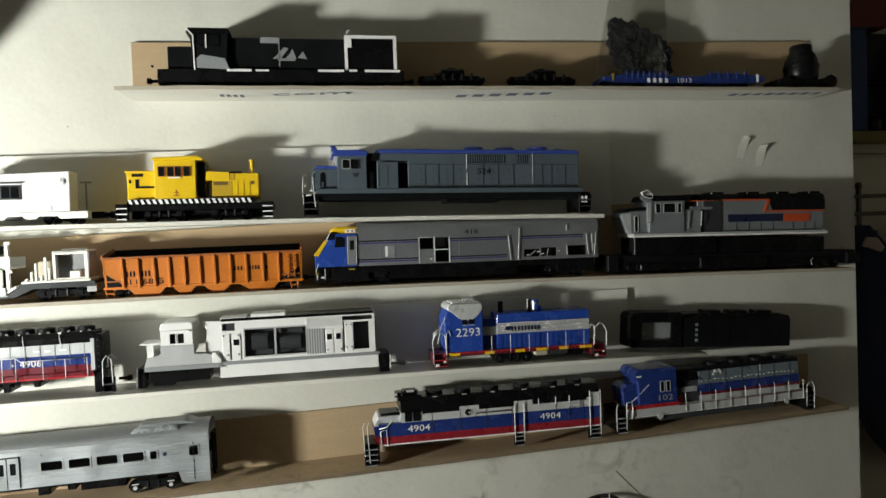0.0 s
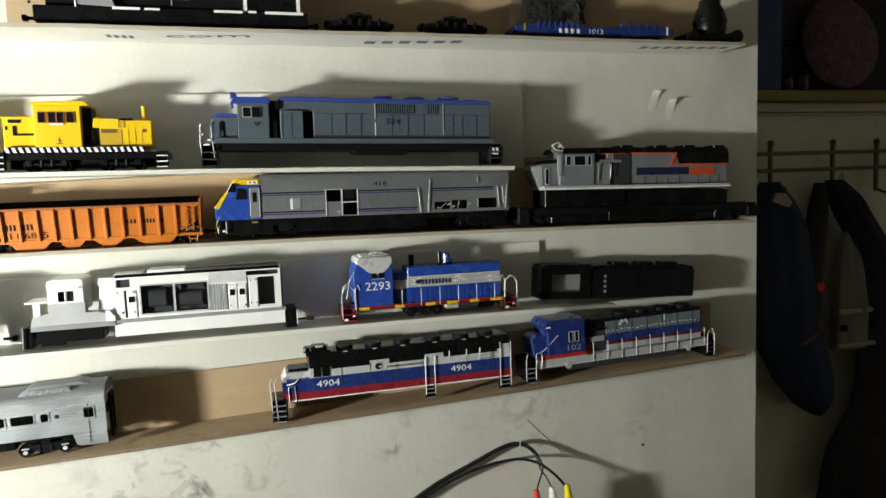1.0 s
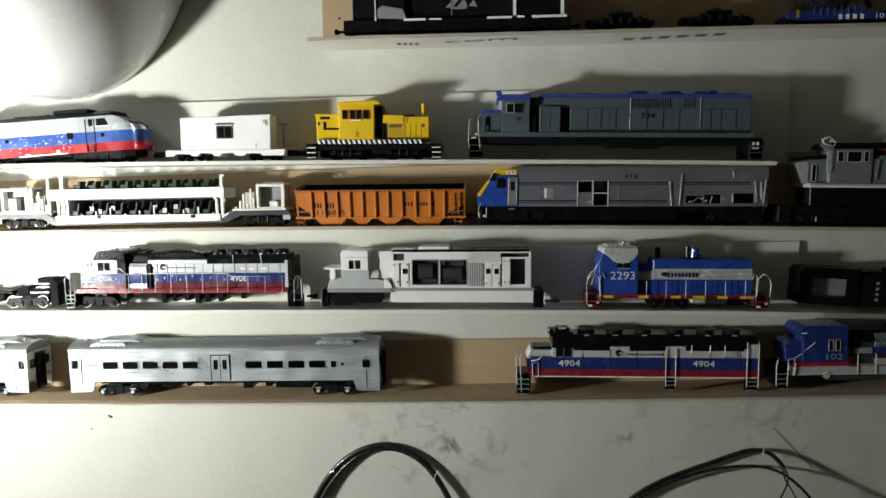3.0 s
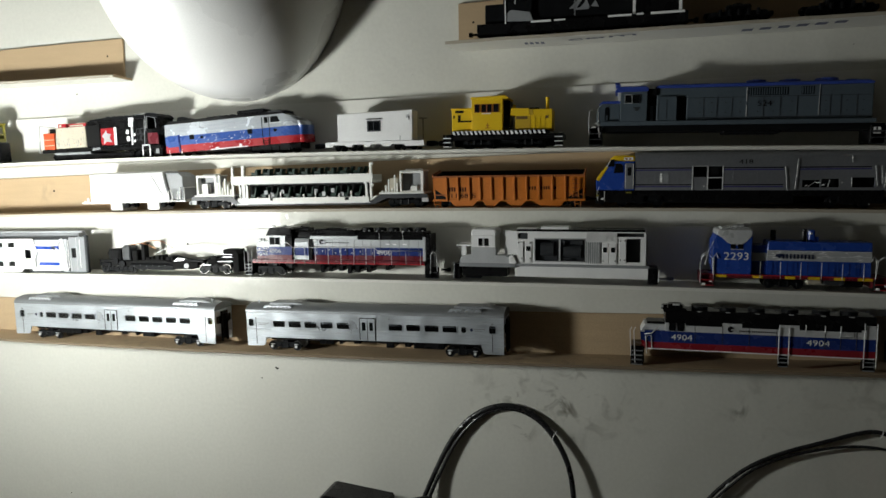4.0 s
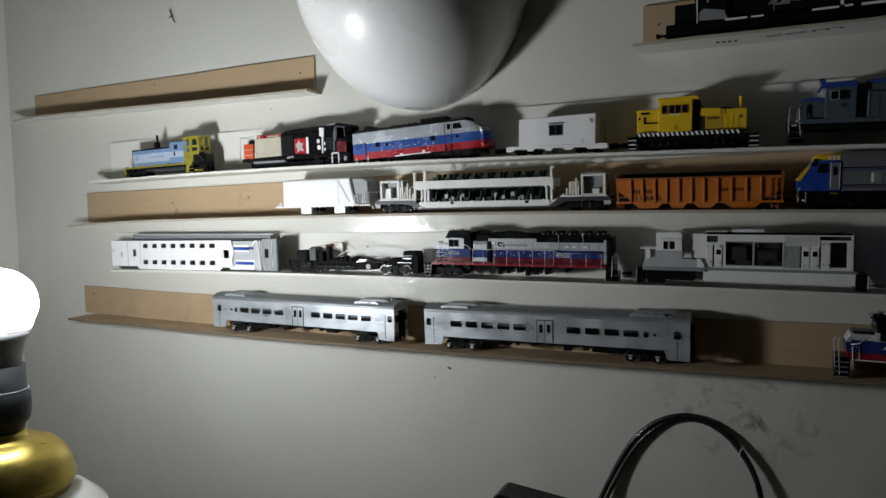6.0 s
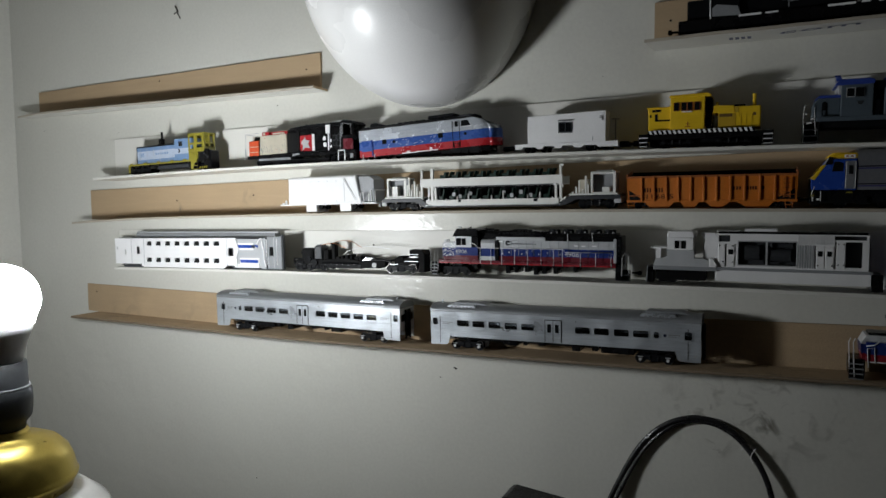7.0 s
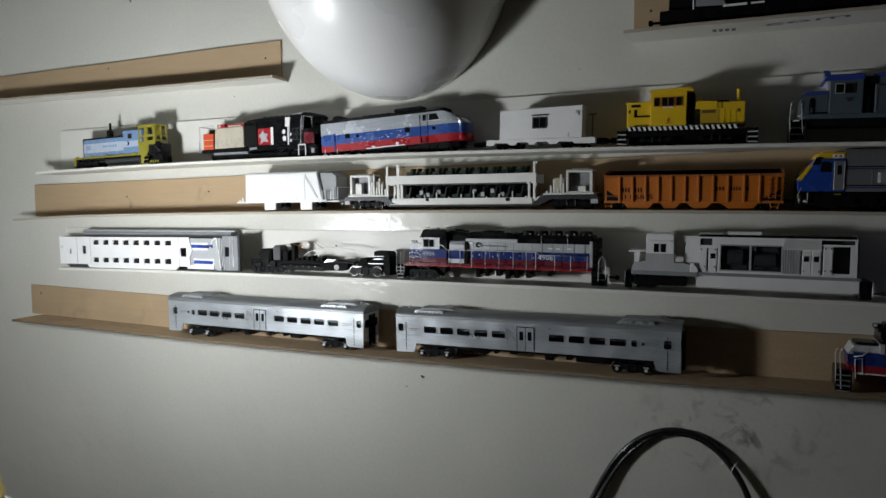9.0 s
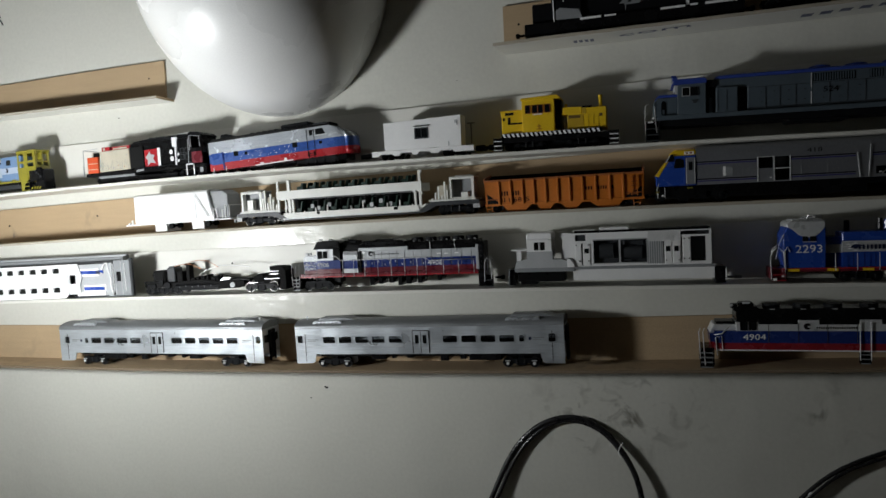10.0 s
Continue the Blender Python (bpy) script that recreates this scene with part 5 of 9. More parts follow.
    panel_lines(hood, (81, 90, 98, 106, 114, 122, 131, 140, 150, 160, 170, 180, 190), 23, 38.4, -11, GREY, 0.35)
    apart("door_latch", hood, DECALWHITE, *[bx(a, a + 0.7, -11.5, -10.9, 24 + (i % 3) * 1.6, 25.6 + (i % 3) * 1.6, 0) for i, a in enumerate((80, 87, 94, 101, 106, 112, 119, 128, 134, 141, 150))])
    letters("number", cab, "4906", 27.8, 24.4, 4.4, F + 0.35, PALEGREY, 13.6)
    letters("number", hood, "4906", 146, 23, 4.9, -11.2, DECALWHITE, 14.5)
    part("emblem", hood, (DECALDARK, cyl(86.4, -11.8, 36, 2.6, 0.4, n=18)), (SILVER, bx(86.2, 90, -12.1, -11.7, 35, 36.4, 0)))
    bars("name_strip", hood, 91, 117, 34.6, 35.8, -11.1, DECALDARK, 16)
    apart("notice", hood, DECALWHITE, bx(155.6, 160, -11.2, -10.9, 33.4, 34.6, 0), bx(163, 167, -11.2, -10.9, 33.2, 34.4, 0), bx(173.4, 178, -11.2, -10.9, 33.4, 34.6, 0), bx(77, 81, -11.9, -11.5, 36.6, 38.4, 0))
    xs = (57, 69, 81, 95, 109, 123, 136, 145)
    rail(ob, [(46, F - 0.5, 35.6), (50, F - 0.5, 35), (55, F - 0.5, 30.6), (145, F - 0.5, 30.6), (148.4, F - 0.5, 27.8), (194, F - 0.5, 28)], 0.3)
    for sx in xs:
        rail(ob, [(sx, F - 0.5, 13.8), (sx, F - 0.5, 30.6)], 0.28, name="stanchion")
    for sx in (163, 178, 193):
        rail(ob, [(sx, F - 0.5, 13.8), (sx, F - 0.5, 28)], 0.28, name="stanchion")
    part("pilot", ob, (BLACK, bx(1, 9, -13, 13, 2, 15, 0.6)))
    part("pilot", ob, (BLACK, bx(196.6, 203, -14, 14, 1.2, 16, 0.6)))
    part("end_hood", ob, (BLACK, bx(197, 202, -11, 11, 16, 44, 0.6)), (DGREY, join(*[cyl(199.4, -11.2, z, 0.6, 0.8, n=8) for z in (20, 25, 30, 35, 40)])))
    steps(ob, 0, 8, F - 1, F + 3, 1, 15, 4, PALEGREY)
    steps(ob, 203, 211, F - 1, F + 3, 1, 12, 2, DGREY)
    for sx, z1 in ((-0.6, 28), (4, 28), (8, 29.4)):
        rail(ob, [(sx, F - 0.8, 6), (sx, F - 0.8, z1 - 2), (sx + 1.4, F - 0.8, z1)], 0.3)
    rail(ob, [(14, F - 0.4, 15), (14, F - 0.4, 27), (24, F - 0.4, 27), (27, F - 0.4, 22)], 0.3)
    rail(ob, [(203, F - 0.8, 6), (203.6, F - 0.8, 24), (206, F - 0.8, 28.4), (209.4, F - 0.8, 25), (210, F - 0.8, 8)], 0.35)
    rail(ob, [(205, F + 6, 8), (205.4, F + 6, 26), (208, F + 6, 29), (211, F + 6, 24)], 0.3, GREY)
    for gx, w, z in ((84, 5, 4.4), (93.6, 4.4, 5.6), (104.6, 5, 6.4), (114, 5, 3.8), (122.6, 5.4, 5), (134.6, 4.8, 5.6), (155, 4.4, 8)):
        part("air_tank", ob, (BLACK, join(bx(gx, gx + w, -12, 6, z, 13.8, 0.6), bx(gx + w * 0.5, gx + w + 2, -10, 2, z + 3.4, 13.6, 0.4))))
    part("skid", ob, (BLACK, bx(76, 150, -13, 10, 12, 14, 0.3)))
    bogie = truck(ob, 9, 44, 22, 1.0, 12, 2, 5)
    apart("bogie_block", bogie, BLACK, bx(22, 34, -9, 9, 4, 13.6, 0.8), bx(42, 50, -6, 6, 7, 13.6, 0.8))
    coupler(ob, 1, -1, 8)
    coupler(ob, 210, 1, 8)
    return ob


def white_shell(x):
    """An unpainted white locomotive shell with open side windows."""
    ob = stand("locomotive_shell", 3, x, 0.19, "unpainted white model locomotive shell with open sides, on card ledge", "model train", LINE)
    F = -14.5
    part("frame", ob, (GREY, bx(6, 62, F - 0.8, 14, 13.6, 17.2, 0.3)), (GREY, bx(60, 182, F - 0.8, 14, 15, 17.6, 0.3)), (WHITE, bx(60, 181, F + 1, F + 2, 5, 15.1, 0.2)))
    holes = [(79, 101, 20.4, 41), (102.6, 125, 20.4, 41), (162, 174, 20.4, 42), (62.6, 72, 40.8, 46.6), (153.6, 177, 43.6, 47)]
    body = part("body", ob, (WHITE, pierced(61, 180, 17.6, 48, F, F + 1.2, holes)), (WHITE, bx(61, 180, 12.4, 13.6, 17.6, 48, 0.2)),
                (WHITE, bx(178.8, 180, F, 13.6, 17.6, 48, 0)), (DGREY, bx(62.5, 178, F + 7, F + 8, 17.8, 47.4, 0)), (BLACK, bx(62, 178, F + 0.6, 13, 47.6, 50, 0.4)))
    part("end_wall", body, (WHITE, side([(48, 17.6), (61.4, 17.6), (61.4, 48), (48, 48.6), (47.2, 46), (51, 42)], F + 5, F + 6.2, 0.2)), label="white bulkhead behind the cab")
    part("motor", body, (DGREY, join(cyl(90, F + 5.6, 31, 7, 12, "X", 18), bx(80, 100, F + 4, F + 7, 20, 25, 0.6), cyl(113, F + 5.6, 29, 6, 16, "X", 18), bx(105, 123, F + 4, F + 7, 36, 40, 0.6))), label="dark grey motor seen through the open side")
    part("window_rim", body, (PALEGREY, pierced(78.2, 126, 19.6, 42, F - 0.4, F + 0.1, [(79, 101, 20.4, 41), (102.6, 125, 20.4, 41)])))
    for a, b in ((62.4, 68), (69.4, 76)):
        door = part("door", body, (WHITE, bx(a, b, F - 0.6, F + 0.4, 18.4, 38.6, 0.3)))
        if a > 65:
            part("pane", door, (GLASS, bx(a + 1.4, b - 1.2, F - 0.8, F, 29.6, 34, 0)))
    for a in (140, 147):
        door = part("door", body, (WHITE, bx(a, a + 6.2, F - 0.8, F + 0.4, 19, 38, 0.3)))
        part("pane", door, (GLASS, bx(a + 1.2, a + 4.8, F - 1.0, F, 29.4, 34, 0)))
    part("door", body, (WHITE, bx(155, 161.6, F - 0.7, F + 0.4, 19, 41.6, 0.3)))
    apart("door_gap", body, DARK, bx(139.2, 139.9, F - 0.2, F + 0.1, 19, 38.4, 0), bx(154.2, 154.9, F - 0.2, F + 0.1, 19, 42, 0), bx(68.2, 69.2, F - 0.2, F + 0.1, 18.6, 38.6, 0))
    for wx, wz in ((63, 36.6), (66, 22), (74, 36.6), (141, 21), (151.6, 21), (156, 22), (160, 39.6), (156, 39.6), (160, 22), (74, 22)):
        part("hinge", body, (STEEL, bx(wx, wx + 0.9, F - 1.0, F, wz, wz + 1.2, 0)))
    for i in range(15):
        part("louvre", body, (WHITE, bx(125.8 + i * 1.9, 126.8 + i * 1.9, F - 0.6, F + 0.1, 39.6, 47, 0)))
    for i in range(7):
        part("louvre", body, (PALEGREY, bx(125.6 + i * 1.95, 126.6 + i * 1.95, F - 0.5, F + 0.1, 19, 38.6, 0)))
    part("roof_plate", body, (WHITE, bx(84, 110, F + 2, 8, 49.4, 52.4, 0.3)), (WHITE, bx(61, 80, F + 2, 6, 49.4, 50.6, 0.3)))
    # Black sheet behind the cab windows stands for the shade inside.
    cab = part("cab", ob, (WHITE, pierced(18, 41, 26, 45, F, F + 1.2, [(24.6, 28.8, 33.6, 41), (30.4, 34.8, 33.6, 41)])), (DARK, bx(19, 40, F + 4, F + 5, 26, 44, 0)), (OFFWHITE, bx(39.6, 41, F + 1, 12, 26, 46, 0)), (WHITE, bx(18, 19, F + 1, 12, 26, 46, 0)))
    part("roof", cab, (WHITE, side([(17.6, 43.6), (42, 43.6), (41.6, 49), (39, 49.8), (20, 49.8), (18, 48)], F - 0.5, 13, 0.8)))
    part("sun_visor", cab, (WHITE, bx(20, 39, F - 1.2, F, 42.4, 43.8, 0.2)))
    part("window_bar", cab, (PALEGREY, bx(29.2, 30, F - 0.3, F + 0.3, 33.6, 41, 0)))
    # Grey on this hood paints the shade on the white plastic.
    part("short_hood", ob, (PALEGREY, side([(6, 17.2), (60, 17.2), (56, 23), (50, 25), (42, 25), (42, 32.4), (18, 32.4), (18, 26), (8, 23.6)], F - 1, F + 8, 0.3)), (WHITE, bx(3, 18, F, 8, 33.4, 34.8, 0.3)), (WHITE, bx(8, 12.4, F + 1, F + 2, 24, 33.4, 0)))
    part("loose_step", ob, (WHITE, side([(55, 17.4), (61.6, 17.4), (61.6, 20), (58, 25.4), (55, 25.4)], F - 2.4, F + 2, 0.4)))
    part("pilot", ob, (BLACK, bx(0, 6, -12, 12, 1, 16, 0.6)))
    part("pilot", ob, (BLACK, bx(181, 190, -13, 13, 0.6, 15, 0.6)))
    # Black block added in place of the shadow under the front end.
    part("weight_block", ob, (BLACK, join(bx(8, 52, -11, 6, 4, 13.8, 0.8), bx(10, 26, -9, 4, 1.6, 6, 0.6))))
    rail(ob, [(0, F + 1, 1), (0.6, F + 1, 17)], 0.5, GREY)
    rail(ob, [(190, F + 1, 3), (190.4, F + 1, 14)], 0.4)
    part("coupler", ob, (GREY, join(bx(190, 200, -1, 1, 3.4, 5, 0.2), bx(198, 204, -2.4, 2.4, 2.8, 5.8, 0.4))))
    return ob


def blue_switcher(x):
    """2293: royal blue end-cab switcher, silver band, red frame with yellow dashes."""
    ob = stand("blue_switcher", 3, x, 0.151, "royal blue model end-cab switcher with silver band and red frame", "model train", LINE)
    F = -14.5
    part("frame", ob, (DKRED, bx(10, 141, F, 14, 9, 12.2, 0.3)), (RED, bx(10, 141, F - 0.15, F + 0.1, 11.2, 12.2, 0)))
    for a, w in ((14, 9), (44, 8), (70, 8), (88, 9), (108, 8), (126, 11)):
        part("yellow_dash", ob, (YELLOW, bx(a, a + w, F - 0.3, F + 0.1, 9.3, 11.6, 0)))
    cab = part("cab", ob, (BLUE, side([(13, 12.2), (43, 12.2), (43, 47), (14, 47), (11, 40), (11, 20)], F, 14, 0.6)))
    part("roof", cab, (BRIGHT, side([(14, 46.4), (18, 44), (22, 40), (27, 37.6), (34, 37.2), (38, 40), (41.6, 44), (43.4, 47), (42.6, 51.6), (15.6, 51.6), (13.4, 49)], F - 0.4, 14.4, 0.8)), (BRIGHT, bx(18, 41, -11, 11, 51.4, 53, 0.5)), label="silver-painted roof running down over the cab windows")
    for a, b in ((25.4, 29.6), (31.2, 35.6)):
        part("window", cab, (SATIN, bx(a, b, F - 0.5, F + 0.2, 34.6, 38.8, 0.2)))
    part("sill", cab, (PALEGREY, bx(26, 36, F - 0.6, F + 0.1, 33.8, 34.4, 0)))
    part("horn", cab, (BRIGHT, join(cyl(32, -8, 54.2, 1.2, 9, "X", 10), cyl(40, -4, 54.8, 1.4, 5, "X", 10), bx(25, 28, -9, -6, 52, 54.4, 0.4), bx(35, 37, -7, -4, 52, 55.8, 0.3), tube([(30, -9, 52), (31, -10, 56), (34, -9, 56.4)], 0.4))))
    letters("number", cab, "2293", 20, 25, 6.8, F - 0.15, DECALWHITE, 20)
    hood = part("hood", ob, (BLUE, bx(56, 136.6, -10.5, 10.5, 12.2, 24.6, 0)), (PALEGREY, bx(56, 136.6, -10.5, 10.5, 24.6, 33.6, 0)), (BLUE, bx(56, 137, -10.7, 10.7, 33.4, 41.4, 0.8)))
    part("low_hood", ob, (BLUE, bx(43, 57, -9, 9, 12.2, 37.6, 0.3)), (SILVER, bx(43.2, 56.6, -9.3, -8.9, 24, 31, 0)), (NAVY, bx(44.4, 52, -9.4, -8.9, 13, 23, 0)))
    for sx in (64, 72, 80, 88, 96, 104, 112, 120, 128):
        part("door_seam", hood, (NAVY, bx(sx, sx + 0.35, -10.75, -10.4, 13, 24.4, 0)))
    apart("latch_line", hood, BRIGHT, bx(56.4, 136.6, -10.85, -10.4, 33, 33.6, 0), bx(56.4, 136.6, -10.85, -10.4, 28.6, 29, 0))
    worn = random.Random(17)
    part("band_wear", hood, (DECALWHITE, join(*[side([(a, z), (a + worn.uniform(2, 7), z + worn.uniform(-0.2, 0.3)), (a + worn.uniform(1, 4), z + worn.uniform(0.4, 1.1))], -10.75, -10.4, 0) for a, z in ((worn.uniform(58, 130), worn.uniform(25, 32.4)) for _ in range(30))])), label="white worn patches of the silver band")
    bars("name_strip", hood, 68, 94, 26.6, 30.4, -10.9, NAVYBLACK, 9)
    part("emblem", hood, (NAVYBLACK, side([(62, 28), (66, 27), (68, 29), (71, 29.6), (66, 31), (63, 30)], -10.95, -10.4, 0)))
    for sx in (50, 66, 82, 98, 114, 130):
        rail(ob, [(sx, F - 0.4, 9.6), (sx, F - 0.4, 24)], 0.24)
    part("exhaust_stack", hood, (BLACK, cyl(62, 0, 45.6, 2.2, 10, "Z", 12)))
    part("exhaust_stack", hood, (BLACK, cyl(87, 1, 46, 2, 11, "Z", 12)))
    part("bell_bracket", hood, (BLUE, join(bx(89.6, 95, -3, 3, 41, 51, 1.2), bx(95, 98, -2, 2, 41, 45, 0.4))), (BRIGHT, cyl(91.6, -3.4, 48, 0.8, 1.2, n=10)))
    for e, d in ((0, 1), (151, -1)):
        a, b = sorted((e + d * 1.5, e + d * 13))
        part("pilot", ob, (DKRED, side([(a, 2.4), (b, 2.4), (b, 12.2), (a, 12.2)], -13, 13, 0.6)))
        steps(ob, a, b, F - 1.4, F + 3, 1.6, 11, 2, RED)
        rail(ob, [(e + d * 1.6, F - 0.8, 3), (e + d * 0.8, F - 0.8, 22), (e + d * 3, F - 0.8, 27.6), (e + d * 7, F - 0.8, 30), (e + d * 11, F - 0.8, 26), (e + d * 12, F - 0.8, 12)], 0.42)
        rail(ob, [(e + d * 12.4, F - 0.8, 6), (e + d * 12, F - 0.8, 27), (e + d * 14, F - 0.8, 30.6), (e + d * 15.8, F - 0.8, 26)], 0.35)
        apart("white_edge", ob, DECALWHITE, bx(a + 1, a + 4, F - 1.9, F - 1.5, 2, 4, 0), bx(b - 4, b - 2, F - 1.9, F - 1.5, 5, 6.4, 0))
    rail(ob, [(5, F, 20), (8, F, 34), (11.6, F, 41)], 0.4)
    rail(ob, [(2, F + 6, 18), (3, F + 6, 28), (8, F + 6, 32)], 0.35)
    truck(ob, 54, 86, 21, 0.8, 9, 2, 4.6)
    part("fuel_tank", ob, (CREAM, bx(87, 100, -12, 10, 4.6, 9.2, 1.6)), (DGREY, bx(100, 118, -11, 8, 4.6, 9.2, 1.5)))
    part("bogie_remnant", ob, (BLACK, bx(114, 132, -9, 8, 3, 9.2, 1.2)))
    return ob


def black_shell(x):
    """A hollow black locomotive shell lying across the ledge end and the roof below it."""
    ob = thing("black_locomotive_shell", x, -0.0148, ledge_z(3, x) + 0.0032, "hollow black model locomotive shell lying across the ledge end", "model train", LINE, tilt=-3.4)
    part("body", ob, (SATIN, bx(40, 150, -11, 10, 1, 27, 0.9)), (BLACK, side([(42, 26.6), (150, 26.6), (150, 29), (140, 31), (52, 31), (44, 30)], -9, 8, 0.6)))
    cab = part("cab", ob, (BLACK, pierced(-8, 40, 1, 28, -12, -10.6, [(2, 30, 7.6, 23)])), label="hollow black cab with an open side")
    part("far_side", cab, (BLACK, bx(-8, 40, 9, 10.4, 1, 28, 0.3)))
    part("roof", cab, (BLACK, side([(-9, 27), (41, 27), (41, 31), (38, 32), (0, 32), (-6, 31)], -12, 10, 0.5)))
    part("front", cab, (BLACK, bx(-8, -6.6, -12, 10, 1, 28, 0.3)))
    # Grey sheet added near the opening to lighten it, as light barely enters.
    part("bulkhead", cab, (GREY, bx(-4, 38, -6.4, -5.6, 2, 26, 0)), label="grey sheet added close behind the open side")
    part("worn_lump", cab, (PALEGREY, bx(4, 9, -7, -6.4, 11, 14, 0.3)))
    part("inner_frame", ob, (GREY, bx(10, 30, -4, 8, 1.2, 5, 0.5)))
    for i in range(4):
        part("decal", ob, (GREY, bx(54, 56.4, -11.4, -10.9, 6 + i * 4.6, 8.4 + i * 4.6, 0)))
    panel_lines(ob, (72, 88, 104, 120, 136), 3, 22, -11, BLACK, 0.6)
    for a in (66, 92, 118):
        part("roof_box", ob, (BLACK, bx(a, a + 16, -6, 6, 30.6, 33.4, 0.6)))
    return ob


def striped_geep(x):
    """4904: low-nose road locomotive in blue, red and silver with a black roof."""
    ob = stand("low_nose_locomotive", 4, x, 0.2, "blue, red and silver model locomotive with black roof, on brown ledge", "model train", LINE, tilt=-1.6)
    F = -15
    body = part("body", ob, (GEEPRED, bx(12, 199, F, 14, 17, 23, 0)), (NAVY, bx(12, 199, F, 14, 23, 33.4, 0)), (BRIGHT, bx(30, 199, F, 14, 33.4, 41, 0)))
    part("roof", body, (BLACK, along([(-14.6, 40.8), (-14.6, 44), (-11, 52), (11, 52), (14, 44), (14, 40.8)], 30, 199.6, 0.5)))
    for a, b, z in ((47, 78, 39), (94, 124, 38.8), (140, 188, 39)):
        part("roof_step", body, (BLACK, bx(a, b, F - 0.25, -10, z, 44, 0.4)))
    part("band_step", body, (BRIGHT, bx(78, 94, F - 0.2, -10, 40.4, 42.6, 0.2)))
    part("band_step", body, (BRIGHT, bx(124, 140, F - 0.2, -10, 40.4, 43, 0.2)))
    part("band_step", body, (BRIGHT, bx(192, 199, F - 0.2, -10, 40.4, 45, 0.2)))
    part("nose", ob, (GEEPRED, side([(10, 17), (30.2, 17), (30.2, 23), (9, 23)], -11, 11, 0.3)), (NAVY, side([(9, 23), (30.2, 23), (30.2, 31), (8.4, 31)], -11, 11, 0.2)), (BRIGHT, side([(8.4, 31), (30.2, 31), (30.2, 38.5), (12, 38.5)], -11, 11, 0.4)), (BLACK, bx(14, 30, -9, 9, 38.4, 40.6, 0.5)))
    for a, b in ((33.6, 38), (40.6, 45)):
        glazing(body, a, b, 34.6, 41, F - 0.05, BLACK, 0.7)
    part("cab_roof_gear", body, (BLACK, join(bx(28, 48, -12, 12, 50, 54, 1), bx(33, 45, -8, 4, 53, 57, 1), cyl(29, -6, 54, 2, 5, "X", 10))), (BRIGHT, join(cyl(27, -9, 55, 1.2, 2, "X", 8), bx(36, 42, -9, -7, 56, 57.5, 0.3))))
    letters("number", body, "4904", 35, 25.6, 5.4, F - 0.15, DECALWHITE, 18)
    letters("number", body, "4904", 146, 26, 5.2, F - 0.15, DECALWHITE, 18)
    part("emblem", body, (DECALDARK, cyl(85, F - 0.3, 37.4, 2.7, 0.4, n=18)), (BRIGHT, bx(85.2, 88, F - 0.6, F - 0.2, 36.4, 37.8, 0)))
    bars("name_strip", body, 92, 123, 35.4, 36.8, F - 0.15, DECALDARK, 18)
    for sx in (55, 78, 100, 122, 160, 172, 184):
        part("door_seam", body, (DGREY, bx(sx, sx + 0.4, F - 0.25, F + 0.1, 23.2, 40.6, 0)))
    for sx in (145, 160, 172):
        part("grab_iron", body, (WIREWHITE, tube([(sx, F - 0.5, 38), (sx, F - 0.5, 44)], 0.4)))
    part("hatch", body, (BRIGHT, bx(172, 182, F - 0.5, F, 34.6, 39, 0.3)), (DGREY, bx(172, 182, F - 0.55, F, 34.2, 34.7, 0)))
    for fx in (60, 84, 108, 135, 160, 182):
        part("roof_fan", body, (SATIN, cyl(fx, 0, 53, 7, 3.6, "Z", 16)), (BRIGHT, bx(fx - 3, fx + 1, -11.4, -10.6, 50.6, 51.8, 0)))
    part("stripe_edge", body, (DECALWHITE, bx(14, 199, F - 0.3, F + 0.1, 16.2, 17.2, 0)))
    for sx, z1 in ((124, 41), (132, 41), (190, 47), (199.5, 47)):
        rail(ob, [(sx, F - 1, 9), (sx, F - 1, z1)], 0.4)
    steps(ob, 124, 132, F - 1, F + 3, 6, 17, 3, GREY)
    steps(ob, 189, 199, F - 1, F + 3, 6, 17, 3, GREY)
    steps(ob, 0, 11, F - 1, F + 4, 1, 18, 4, GREY)
    for sx in (0.6, 4):
        rail(ob, [(sx, F - 0.6, 3), (sx - 1.4, F - 0.6, 33), (sx, F - 0.6, 36)], 0.4)
    rail(ob, [(14, F - 0.6, 12), (13, F - 0.6, 28), (18, F - 0.6, 29), (18.6, F - 0.6, 16)], 0.4)
    rail(ob, [(12, F - 0.5, 30), (18, F - 0.5, 31), (24, F - 0.5, 37)], 0.5)
    part("pilot", ob, (BLACK, bx(1, 12, -13, 13, 2, 18, 0.7)))
    return ob


